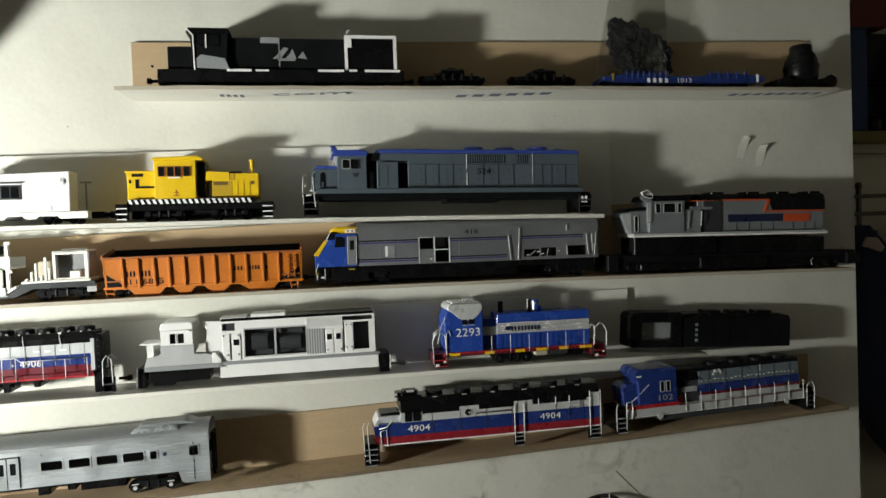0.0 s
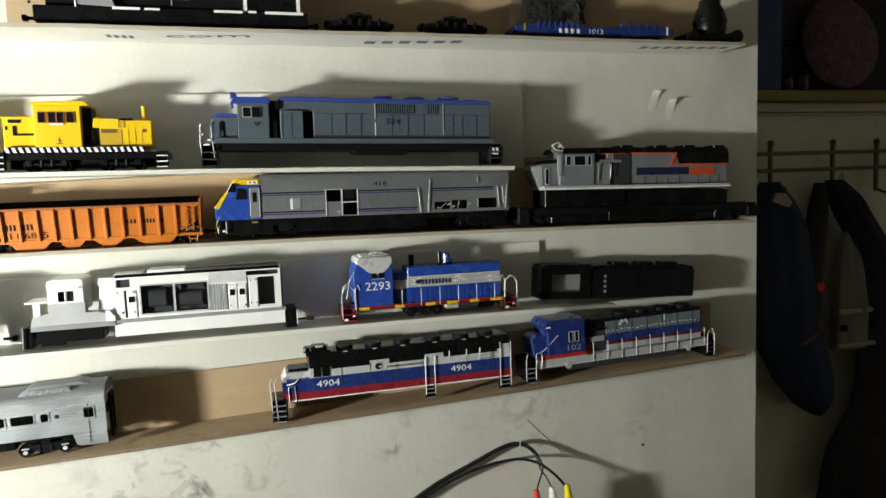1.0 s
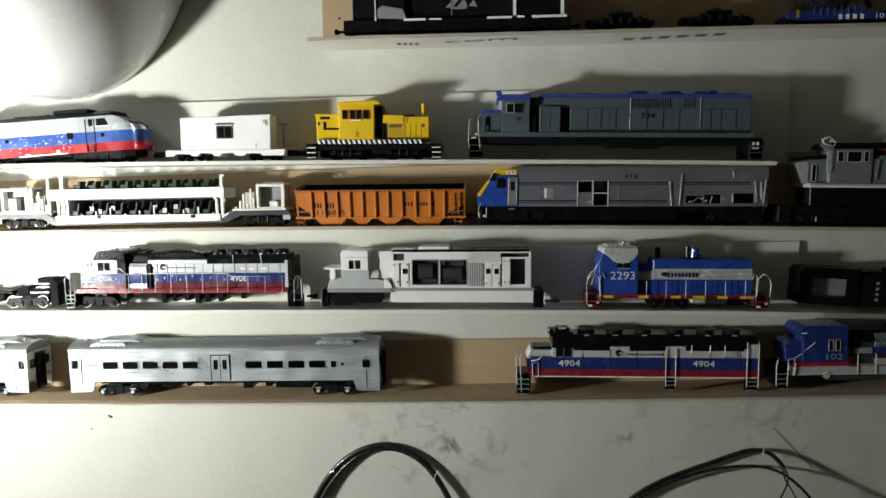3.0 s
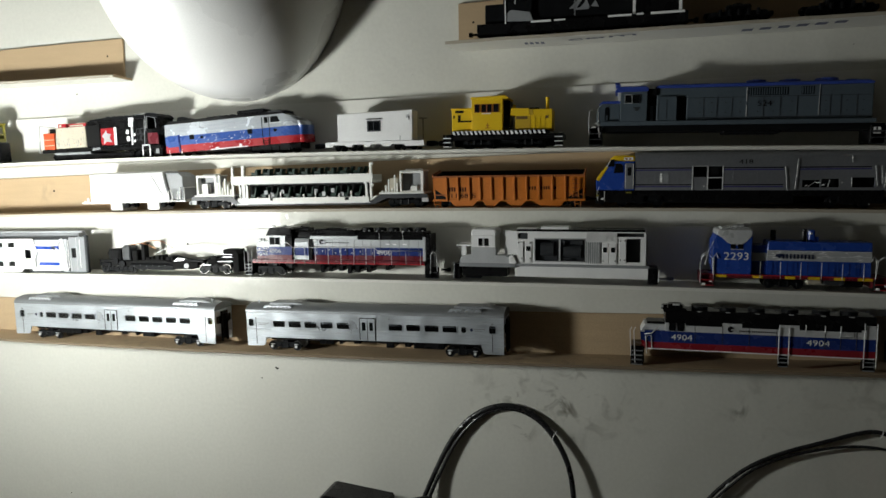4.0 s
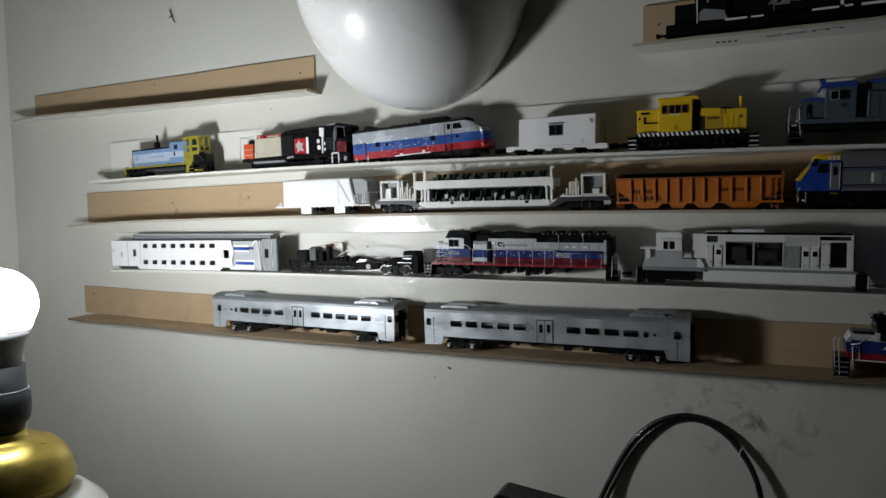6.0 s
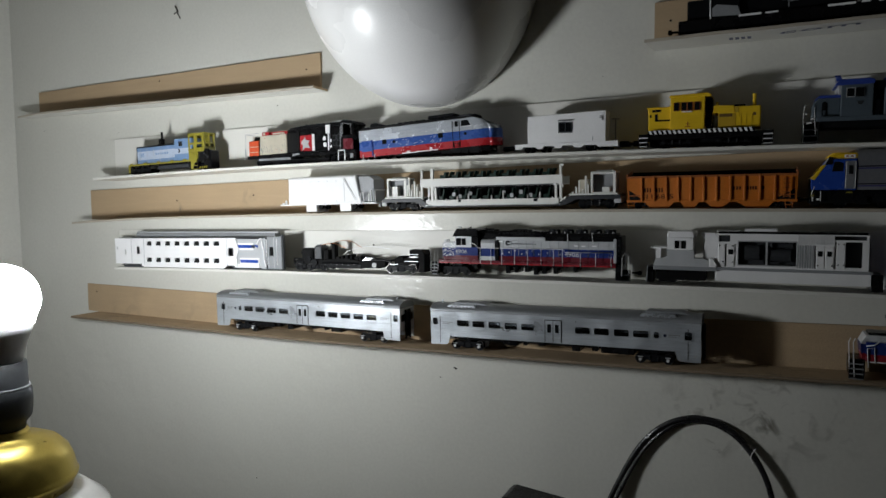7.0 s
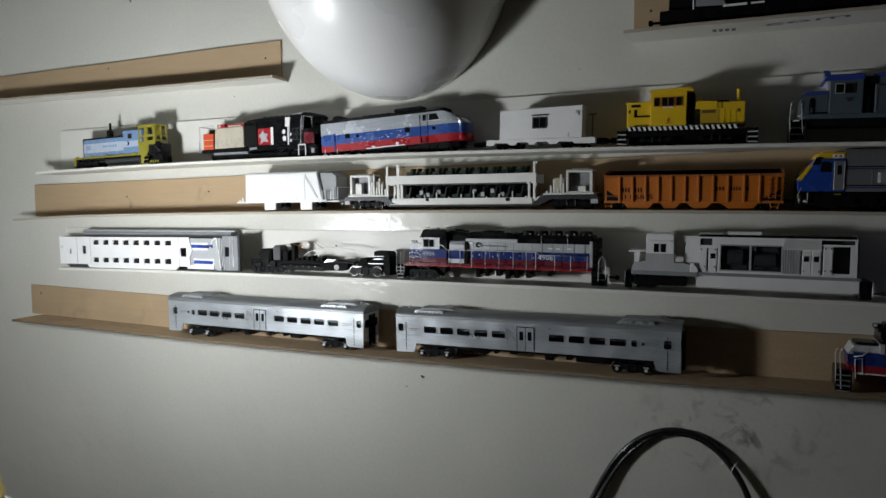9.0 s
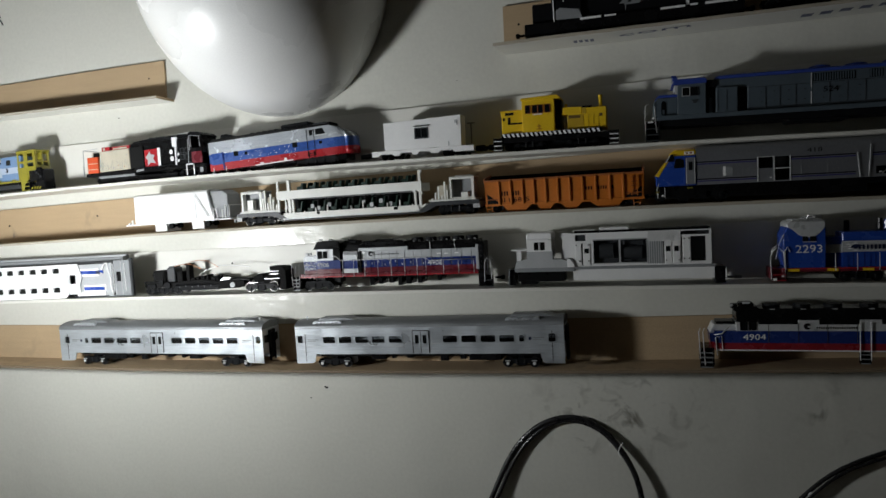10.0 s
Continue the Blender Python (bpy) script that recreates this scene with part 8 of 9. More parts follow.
def top_black_loco(x):
    ob = stand("black_locomotive", "top", x, 0.188, "black model road locomotive with white end handrails, on top ledge", "model train", LINE)
    F = -15
    part("walkway", ob, (BLACK, bx(2, 187, F, 14.5, 2, 13, 0.5)), (DECALWHITE, join(bx(52, 70, F - 0.3, F + 0.1, 11.4, 13.2, 0), bx(73, 83, F - 0.3, F + 0.1, 11.6, 13, 0), bx(120, 140, F - 0.3, F + 0.1, 11.4, 13.2, 0), bx(144, 150, F - 0.3, F + 0.1, 11.8, 13.4, 0), bx(156, 184, F - 0.3, F + 0.1, 11.4, 13.4, 0))))
    cab = part("cab", ob, (SATIN, side([(28, 13), (52, 13), (54, 40), (26, 40)], F, 14, 0.6)), (BLACK, side([(23, 40), (25, 44), (54, 44), (56, 40)], F - 0.5, 14.5, 0.5)))
    for a, b in ((31, 36), (39, 47)):
        glazing(cab, a, b, 30.6, 38.4, F - 0.1, BLACK, 0.4)
    part("pillar", cab, (WIREWHITE, join(tube([(24, F - 0.6, 43), (28.6, F - 0.6, 38), (29, F - 0.6, 12)], 0.55), bx(37.2, 38, F - 0.5, F, 29, 39, 0))))
    part("grey_panel", cab, (GREY, side([(29, 14), (54, 13), (51, 21), (34, 24), (30, 21)], F - 0.25, F + 0.2, 0)))
    part("nose", ob, (SATIN, bx(9, 28, -11, 11, 13, 31, 0.8)))
    hood = part("hood", ob, (SATIN, bx(54, 142, -11.5, 11.5, 13, 38, 0.8)), (BLACK, bx(142, 180, -13, 13, 13, 38.4, 0.8)))
    part("grey_panel", hood, (GREY, bx(77, 91, -11.8, -11.3, 34, 38.4, 0)), (GREY, bx(90.6, 91.4, -11.9, -11.3, 16, 38, 0)))
    part("emblem", hood, (GREY, join(side([(86, 22), (92, 22), (98, 30), (95, 31)], -11.9, -11.4, 0), side([(95, 22), (104, 22), (101, 30), (99, 26)], -11.9, -11.4, 0), side([(105, 23), (112, 22), (109, 28)], -11.9, -11.4, 0), bx(90, 103, -11.9, -11.4, 20.6, 22.4, 0))))
    part("end_frame", hood, (DECALWHITE, pierced(141, 182, 14, 40.6, -13.7, -13, [(143.4, 179.4, 13, 38.2)])), (DECALWHITE, bx(143, 146.5, -13.9, -13.2, 31, 38, 0)))
    for fx in (150, 160, 171):
        part("roof_fan", hood, (SATIN, cyl(fx, 0, 39.8, 4.8, 3.6, "Z", 14)))
    part("horn", hood, (BRIGHT, tube([(143, -12, 40), (144, -13, 44.6), (146, -13, 45)], 0.7)))
    for e, d in ((1, 1), (187, -1)):
        coupler(ob, e, -d, 7)
    truck(ob, 16, 60, 23, 0.8, 10, 3, 4.4)
    truck(ob, 124, 170, 23, 0.8, 10, 3, 4.4)
    return ob


def loose_bogie(x, L, yaw=0.0):
    ob = stand("loose_bogie", "top", x, 0.05, "loose black model bogie lying on the cardboard ledge", "model part", "loose bogies", yaw=yaw)
    truck(ob, 0, L, 22, 1.0, 12, 2, 5.2)
    part("bolster", ob, (BLACK, join(bx(L * 0.3, L * 0.7, -9, 9, 8, 16, 1.2), cyl(L * 0.5, 0, 16.5, 4, 3, "Z", 14), bx(-2, L * 0.2, -5, 5, 7, 11, 0.6), bx(L * 0.82, L + 3, -5, 5, 6, 10, 0.6))))
    apart("journal_spring", ob, BLACK, *[cyl(L * (0.2 + 0.15 * i), -11.6, 9, 1.4, 5, "Z", 8) for i in range(5)])
    return ob


def blue_flatcar(x):
    ob = stand("blue_flatcar", "top", x, 0.151, "blue model flatcar with white lettering, on the top ledge", "model train", LINE)
    F = -14
    deck = part("deck", ob, (NAVY, side([(0, 6), (8, 4), (48, 3), (104, 3), (144, 4), (151, 6), (151, 10.5), (128, 12.6), (100, 12.6), (90, 10), (60, 10), (52, 12), (20, 12), (8, 10), (0, 9.6)], F, 13, 0.3)))
    for i in range(8):
        sx = 20 + i * 5.2
        part("stake", deck, (NAVY, bx(sx, sx + 1.4, F - 0.5, F + 0.6, 8, 14.4, 0.2)))
    for i in range(5):
        sx = 98 + i * 8.4
        part("stake", deck, (NAVY, bx(sx, sx + 1.6, F - 0.5, F + 0.6, 8, 15, 0.2)))
    part("end_marker", deck, (LEMON, bx(7, 9, F - 0.4, F + 0.2, 6, 12, 0)))
    part("end_marker", deck, (DECALWHITE, bx(143, 145, F - 0.4, F + 0.2, 5, 12, 0)))
    bars("reporting_mark", deck, 39, 61, 4.4, 8.4, F - 0.15, DECALWHITE, 4)
    letters("number", deck, "1013", 66, 4.4, 4.2, F - 0.15, DECALWHITE, 13)
    truck(ob, 14, 40, 18, 0.6, 4.5, 2, 3)
    truck(ob, 112, 138, 18, 0.6, 4.5, 2, 3)
    return ob


def parts_bag(x):
    """A clear plastic bag with dark loose parts, leaning on the back of the ledge."""
    film = clear_pane("clear_plastic_film", (0.90, 0.90, 0.88), 0.17)
    ob = thing("parts_bag", x, -0.012, ledge_z("top", x) + 0.0145, "clear plastic bag of dark model parts, standing on a flatcar", "bag")
    rnd = random.Random(5)
    bm = bmesh.new()
    cols, rows_ = 14, 14
    fronts, backs = [], []
    for i in range(cols + 1):
        fa, fb = [], []
        for j in range(rows_ + 1):
            u, v = i / cols, j / rows_
            px = 2 + 73 * u + (16 * v if u < 0.5 else -4 * v) * abs(2 * u - 1)
            bulge = (3 + 11 * math.sin(math.pi * u)) * (1 - v) ** 0.7
            fa.append(bm.verts.new((px, -bulge - 0.6 + rnd.uniform(-0.9, 0.9), 72 * v)))
            fb.append(bm.verts.new((px, bulge * 0.5 + 0.6 + rnd.uniform(-0.4, 0.4), 72 * v)))
        fronts.append(fa)
        backs.append(fb)
    for grid in (fronts, backs):
        for a, b in zip(grid, grid[1:]):
            for j in range(rows_):
                bm.faces.new((a[j], b[j], b[j + 1], a[j + 1]))
    part("film", ob, (film, bm), smooth=True)
    charcoal = mat("charcoal_plastic", (0.013, 0.015, 0.019), rough=0.7, shine=0.25)

    def crest(px):
        """Height of the heap of parts along the bag."""
        return 48 * max(0.0, 1 - ((px - 30) / 22) ** 4) ** 0.5 if px < 30 else 48 - 0.48 * (px - 30)

    heap = []
    for i in range(260):
        px = rnd.uniform(17, 70)
        foot = max(0.0, (34 - px) * 0.8)
        z = foot + (crest(px) - foot) * rnd.uniform(0.02, 0.96)
        a, b = rnd.uniform(2.5, 6), rnd.uniform(1.6, 3.6)
        q = bx(-a, a, -1.4, 1.4, -b, b, 0.4)
        bmesh.ops.rotate(q, verts=q.verts[:], cent=(0, 0, 0), matrix=Euler((rnd.uniform(-0.4, 0.4), rnd.uniform(0, 3.1), rnd.uniform(-0.3, 0.3))).to_matrix())
        bmesh.ops.translate(q, verts=q.verts[:], vec=(px, -1.5 + rnd.uniform(-4.5, 2.5) * (1 - z / 70), z + 3))
        heap.append(q)
    part("loose_parts", ob, (charcoal, join(*heap)))
    return ob


def black_bottle(x):
    """A small black drum-like loose part at the end of the top ledge."""
    ob = stand("black_drum_part", "top", x, 0.058, "small black model drum on a dark base, ending the top ledge", "model part")
    part("base", ob, (BLACK, join(bx(13, 68, -12, 10, 1.4, 9, 1.4), cyl(66, -12, 6.4, 6, 3, n=18), cyl(20, -12, 5.4, 5, 3, n=16))))
    drum = part("drum", ob, (BLACK, lathe([(0, 8.6), (13, 8.6), (14.4, 13), (14.6, 20), (13.6, 27), (11.4, 32), (9.6, 34.6), (9.6, 39), (8.2, 40.6), (0, 41)], 32)), smooth=True)
    band = part("collar", drum, (BLACK, lathe([(14.4, 19), (15.2, 19.3), (15.2, 22), (14.2, 22.4)], 28)))
    for piece in (drum, band):
        for v in piece.data.vertices:
            v.co.x += 0.0435
            v.co.y -= 0.003
    wheelset(ob, 22, 5, 18)
    wheelset(ob, 60, 5, 18)
    return ob


slate_loco(0.027)
cowl_loco(0.034)
yellow_switcher(-0.1078)
white_caboose(-0.231)
orange_hopper(-0.118)
gallery_coach_floor(-0.386)
white_boxcar(-0.522)
chassis_loco(0.290)
striped_road_switcher(-0.325)
white_shell(-0.099)
blue_switcher(0.125)
black_shell(0.311)
striped_geep(0.068)
freight_geep(0.283)
railcar(-0.3255, 276.5, "silver model railcar with roof pods, on the brown ledge")
railcar(-0.6335, 270, "silver model railcar with roof pods, on the brown ledge", -0.7, True)
bilevel_coach(-0.815)
bare_chassis(-0.506)
small_switcher(-0.790)
patched_loco(-0.577)
streamliner(-0.4155)
top_black_loco(-0.076)
loose_bogie(0.127, 50)
loose_bogie(0.203, 54, 2.0)
blue_flatcar(0.281)
parts_bag(0.282)
black_bottle(0.434)


# ---- cables, the selector box and the low wall shelf ----
SHELF_Z = 930.0
structure("shelf_board", [(mat("dark_shelf_board", (0.05, 0.035, 0.025), rough=0.5, fine=300, coarse=12), bx(-300, 424, -118, -0.5, SHELF_Z - 18, SHELF_Z, 1.5))], "narrow dark wooden shelf fixed to the wall", "shelf")
RUBBER = mat("black_rubber_cable", (0.012, 0.012, 0.013), rough=0.28, var=0.2, bump=0.02)


def looped_cable():
    """One thick black lead lying close to the wall, a thinner one running beside its rising leg."""
    ob = thing("looped_cable", 0, 0, SHELF_Z * MM, "glossy black double cable looping up from the shelf", "cable")
    pts = [(-150, -20, 0), (-140, -11, 30), (-129, -6, 56), (-116, -4.6, 84), (-103, -4, 104), (-88, -3.6, 119), (-71, -3.4, 128.6), (-53, -3.4, 132.6), (-35, -3.8, 130), (-19, -5, 121), (-6, -7, 107), (6, -9, 88), (13, -11, 68), (16.6, -14, 40), (18, -22, 0)]
    part("strand", ob, (RUBBER, tube(pts, 2.75, 12, 3)), smooth=True)
    inner = [(x + 4.6, y - 0.6, z - 2.4) if i < 6 else (x + 0.8, y + 0.4, z - 3.4) for i, (x, y, z) in enumerate(pts[:-1])] + [(13, -24, 0)]
    inner[0] = (-143, -24, 0)
    part("strand", ob, (RUBBER, tube(inner, 2.0, 10, 3)), smooth=True)
    part("cable_tie", ob, (WIREWHITE, tube([(-4, -8, 96), (-6.4, -10.4, 101), (-4.6, -10.8, 107), (-1.4, -9, 111)], 0.45, 6, 2)), smooth=True)
    part("cable_tie", ob, (BRIGHT, tube([(-103, -6.6, 106), (-99, -7, 107.4)], 0.9, 6)))
    part("cable_tie", ob, (BRIGHT, tube([(-14, -8.4, 107.4), (-12.6, -8.6, 109.6)], 0.5, 6)))
    return ob


def audio_cable():
    """A flat black lead lying along the wall that splits into three short leads with coloured plugs."""
    ob = thing("audio_cable", 0, 0, SHELF_Z * MM, "black three-way audio cable with red, white and yellow plugs", "cable")
    main = [(128, -16, 0), (142, -11, 28), (158, -7, 52), (176, -5, 72), (198, -4.4, 92), (228, -4.4, 108), (258, -4.4, 119), (282, -4.6, 129), (297, -6, 134), (309, -9, 133), (317, -14, 126), (320, -19, 118)]
    part("lead", ob, (RUBBER, tube(main, 2.0, 8, 3)), smooth=True)
    part("lead", ob, (RUBBER, tube([(131, -18, 0), (144.6, -13, 26), (160.6, -9, 49.6), (178.6, -7, 69.4), (200, -6, 89.4), (227, -6, 103.6), (254, -6, 112.4), (278, -7, 118.6), (302, -11, 121), (318, -18, 118), (331, -27, 108), (338, -34, 98)], 1.3, 8, 3)), smooth=True)
    part("tie", ob, (BRIGHT, tube([(303, -9.8, 129), (304, -10.6, 133), (305, -9, 136.4)], 0.5, 6)))
    part("tie", ob, (BRIGHT, tube([(176, -7.4, 70), (178.6, -7.6, 73)], 0.7, 6)))
    part("branch", ob, (RUBBER, tube([(318, -16, 124), (321, -22, 118), (318, -28, 112), (311, -33, 104), (309, -35, 98)], 0.8, 6, 2)), smooth=True)
    part("branch", ob, (RUBBER, tube([(319, -17, 120), (317, -24, 114), (321, -30, 108), (324, -35, 98)], 0.7, 6, 2)), smooth=True)
    for name, rgb, x0, x1 in (("red", (0.55, 0.05, 0.035), 308, 311), ("white", (0.75, 0.73, 0.66), 323, 326), ("yellow", (0.72, 0.60, 0.01), 338, 341)):
        plug = lathe([(0, 101), (1.7, 101), (2.6, 99.6), (2.3, 98.6), (2.9, 97.6), (2.5, 96.4), (3.2, 95.4), (2.8, 94.2), (3.5, 93), (3.2, 91.4), (4.0, 90.4), (3.9, 86), (4.3, 80), (4.4, 74), (4.2, 70), (2.6, 69.6), (2.6, 60), (0, 60)], 16)
        for v in plug.verts:
            k = (101 - v.co.z) / 31
            v.co = Vector((v.co.x + x0 + (x1 - x0) * k, v.co.y - 36, v.co.z))
        part("plug", ob, (mat(name + "_plug_plastic", rgb, rough=0.4, var=0.06), plug), label=name + " plastic plug", smooth=True)
    for piece in ob.children:
        for v in piece.data.vertices:
            v.co.x -= 0.018
    return ob


def selector_box():
    """A rounded black audio-video selector standing on the shelf, sockets upwards."""
    ob = thing("selector_box", 0.325, -0.041, SHELF_Z * MM, "rounded black audio-video selector box with grey printing, on shelf", "electronics")
    outline = [(-80, 0), (-82, 20), (-80, 42), (-74, 58), (-60, 69), (-44, 74), (0, 76), (44, 75), (58, 68), (72, 54), (80, 38), (82, 18), (80, 0)]
    body = part("body", ob, (BLACK, side(outline, -9, 30, 2.5)))
    block = part("socket_block", ob, (SATIN, bx(-44, 15, -16, 22, 0.2, 79, 1.4)))
    panel = part("button_panel", ob, (SATIN, side([(18, 0.2), (72, 0.2), (66, 50), (22, 46)], -13, -8, 1.0)))
    for name, host, x0, x1, z, y in (("print_line", block, -31, 12, 71.4, -16), ("print_line", block, -31, 10, 68.6, -16), ("print_line", block, -14, 10, 55.4, -16), ("print_line", panel, 22, 58, 45.5, -13), ("print_line", panel, 24, 42, 40, -13)):
        part(name, host, (GREY, bx(x0, x1, y - 0.25, y + 0.1, z, z + 1.1, 0)))
    for x in (-15, -6, 3):
        part("socket_label", block, (SILVER, bx(x - 3.4, x + 3.4, -16.3, -15.9, 58.6, 63.6, 1.0)))
        part("dot", block, (DGREY, cyl(x, -16.35, 61, 1.5, 0.3, n=12)))
    part("push_button", panel, (SILVER, cyl(53, -13.8, 42, 3.4, 2.4, n=18)))
    for i in range(5):
        part("vent_slot", body, (DGREY, bx(30 + i * 4.6, 31 + i * 4.6, -9.4, -8.8, 67 - i * 1.4, 71 - i * 1.4, 0)))
        part("vent_slot", body, (DGREY, bx(-62 + i * 4.4, -61 + i * 4.4, -9.4, -8.8, 60 + i * 0.8, 65 + i * 0.8, 0)))
    ob.scale = (1.0, 1.0, 0.91)
    return ob


def power_brick():
    ob = thing("power_adapter", -0.246, -0.05, SHELF_Z * MM, "black plastic power adapter standing on the shelf", "electronics", tilt=-5.2)
    part("body", ob, (BLACK, side([(4, 7), (76, 7), (76, 47), (10, 47.5), (4, 41)], -20, 18, 2.2)))
    part("foot", ob, (BLACK, side([(8, 7.4), (84, 7.4), (84, 8.3), (10, 1.6)], -16, 14, 0.3)))
    part("cord", ob, (RUBBER, tube([(70, -4, 44), (90, -6, 50), (108, 4, 54), (119, 12, 52), (122, 14, 30), (121, 14, 12)], 2.0, 8, 2)), smooth=True)
    return ob


looped_cable()
audio_cable()
selector_box()
power_brick()


# ---- small things on the wall ----
TAPE = mat("matt_paper_tape", (0.70, 0.69, 0.62), rough=0.7, var=0.1)


def tape_scrap(x, z, lean, curl, seed):
    """A torn strip of tape: its foot flat on the wall, its head peeled off and rolled forward."""
    ob = thing("tape_scrap", x, 0, z, "small curled scrap of white tape on the wall", "tape", "tape scraps")
    rnd = random.Random(seed)
    bm = bmesh.new()
    cols = []
    n = 12
    for i in range(n + 1):
        t = i / n
        out = max(0.0, t - 0.45) / 0.55
        half = 1.8 + 2.9 * math.sin(math.pi * min(1, 0.15 + t * 0.8)) + rnd.uniform(-0.5, 0.5)
        up = 24 * min(t, 0.86) - 14 * max(0.0, t - 0.86)
        cols.append([bm.verts.new((lean * up + s * half, -0.35 - curl * out ** 1.6 * (0.45 + 0.55 * (s > 0)), up + rnd.uniform(-0.4, 0.4))) for s in (-1, 1)])
    for a, b in zip(cols, cols[1:]):
        bm.faces.new((a[0], a[1], b[1], b[0]))
    back = bm.copy()
    for v in back.verts:
        v.co.y += 0.2
    part("strip", ob, (TAPE, join(bm, back)))
    return ob


tape_scrap(0.4325, 1.366, 0.32, 5.0, 2)
tape_scrap(0.4515, 1.358, 0.22, 6.5, 6)


def scuff(points, w, label="dark scratch in the wall paint", material=None):
    ob = tagged(new("wall_scuff", mesh_of("wall_scuff", [(material or SCUFF, tube(points, w, 4, 1))])), label, "scuff", kind="structure")
    return ob


SCUFF = mat("grey_scuff", (0.27, 0.26, 0.23), rough=0.8, var=0.3, bump=0)
NICK = mat("dark_nick", (0.03, 0.025, 0.02), rough=0.8)
scuff([(298, 0, 1082), (310, -0.1, 1069), (322, -0.2, 1057), (333, 0, 1045)], 0.5)
for x, z, d in ((-314, 1084, 1.6), (-334, 1072, 0.9), (-316, 1085, 1.2), (421, 1040, 1.8), (-560, 1398, 0.9), (-848, 1378, 0.8), (-610, 905, 1.0), (-1010, 1389, 0.8), (250, 1406, 0.5), (-150, 1400, 0.5)):
    scuff([(x - d, -0.05, z), (x + d * 0.6, -0.3, z + d * 0.3)], d * 0.62, "small dark nick in the wall paint", NICK)
fly = thing("wall_hook", -0.724, 0, 1.533, "tiny bent dark wire hook stuck in the wall", "hook")
part("wire", fly, (NICK, tube([(-6, -1, -1), (0, -2.5, 1), (5, -1.5, -8)], 0.7, 6)))
part("nail", fly, (NICK, tube([(0, 0, 1), (-1, -4, 9)], 1.0, 6)))


# ---- marks under the top ledge and on the ledges ----
word = letters("printed_word", top_ledge, "com", 0, 0, 11.0, 0, INK, 60)
for v in word.data.vertices:
    v.co = (v.co.x + 0.107, -0.0225 - v.co.z - 0.12 * v.co.x, -0.0033 + v.co.y)
for x0, x1, n, ya, yb in ((-32, -12, 4, -22, -20), (157, 241, 6, -20, -33), (406, 496, 8, -26, -34)):
    w = (x1 - x0) / n
    for i in range(n):
        yc = ya + (yb - ya) * i / n
        part("brand_mark", top_ledge, (INK, bx(x0 + 100 + i * w, x0 + 100 + (i + 0.62) * w, yc - 4.5, yc + 4.5, -3.15, -2.95, 0)))


# ---- the passage beyond the wall's end ----
DARKROD = mat("bronzed_metal_rod", (0.13, 0.115, 0.09), rough=0.4, metal=0.8)
rack = thing("hook_rack", 1.28, 0.86, 1.25, "bronze wall rack of two rods with round hooks", "coat rack")
for z in (104, 62):
    part("rod", rack, (DARKROD, cyl(400, -28, z, 5, 860, "X", 10)))
for x in (36, 229, 372, 570, 760):
    post = part("hook", rack, (DARKROD, join(bx(x - 4, x + 4, -33, -23, 0, 126, 1), bx(x - 3.5, x + 3.5, -28, -0.3, 57, 67, 1), tube([(x, -34, 4), (x, -60, -6), (x, -76, 6), (x, -76, 22)], 4, 8, 1))))
    part("knob", post, (DARKROD, lathe([(0, 120), (6, 122), (8.5, 129), (6, 136), (0, 138)], 14)), smooth=True)
    for v in post.children[0].data.vertices:
        v.co.x += x * MM
        v.co.y -= 0.028


def garment(name, x, z_top, points, depth, rgb, label, category, seed):
    """A hanging cloth thing: half-widths down its length, with folds, closed all round."""
    ob = thing(name, x, 0.80, z_top, label, category, "things on the hook rack")
    rnd = random.Random(seed)
    phase = rnd.uniform(0, 6)
    rows_ = []
    n = 32
    steps_ = 22
    bm = bmesh.new()
    for j in range(steps_ + 1):
        t = j / steps_
        f = t * (len(points) - 1)
        i = min(int(f), len(points) - 2)
        u = f - i
        c = points[i][0] * (1 - u) + points[i + 1][0] * u
        w = points[i][1] * (1 - u) + points[i + 1][1] * u
        z = points[i][2] * (1 - u) + points[i + 1][2] * u
        ring = []
        for k in range(n):
            a = 2 * math.pi * k / n
            fold = 1 + 0.06 * math.sin(5 * a + phase + 2 * t) + 0.05 * math.sin(9 * a - 3 * t + seed)
            ring.append(bm.verts.new((c + w * fold * math.cos(a), depth * min(1, 0.35 + w / 90) * fold * math.sin(a) - 10 * math.sin(math.pi * t), z)))
        rows_.append(ring)
    for a, b in zip(rows_, rows_[1:]):
        for k in range(n):
            bm.faces.new((a[k], a[(k + 1) % n], b[(k + 1) % n], b[k]))
    bm.faces.new(rows_[0])
    bm.faces.new(rows_[-1])
    bmesh.ops.recalc_face_normals(bm, faces=bm.faces[:])
    part("cloth", ob, (mat(name + "_cloth", rgb, rough=0.85, var=0.25, fine=700, coarse=20, bump=0.2), bm), smooth=True)
    return ob


coat = garment("winter_coat", 1.31, 1.285, [(-25, 18, 0), (-20, 50, -40), (-5, 78, -110), (10, 92, -250), (15, 98, -380), (45, 95, -430), (75, 85, -500), (110, 45, -575), (120, 10, -600)], 46, (0.022, 0.03, 0.075), "dark navy padded coat hanging from the hook rack", "coat", 3)
part("collar_label", coat, (mat("pink_grey_label", (0.5, 0.4, 0.38), rough=0.8), side([(-60, -46), (-12, -62), (-4, -50), (-22, -28), (-50, -26)], -52, -44, 1)))
part("badge", coat, (mat("red_badge", (0.65, 0.05, 0.05), rough=0.6), cyl(72, -62, -258, 11, 6, n=18)))
part("pocket_trim", coat, (mat("faded_trim", (0.14, 0.08, 0.09), rough=0.8), tube([(8, -68, -395), (50, -66, -378), (92, -56, -358)], 4, 6, 1)))
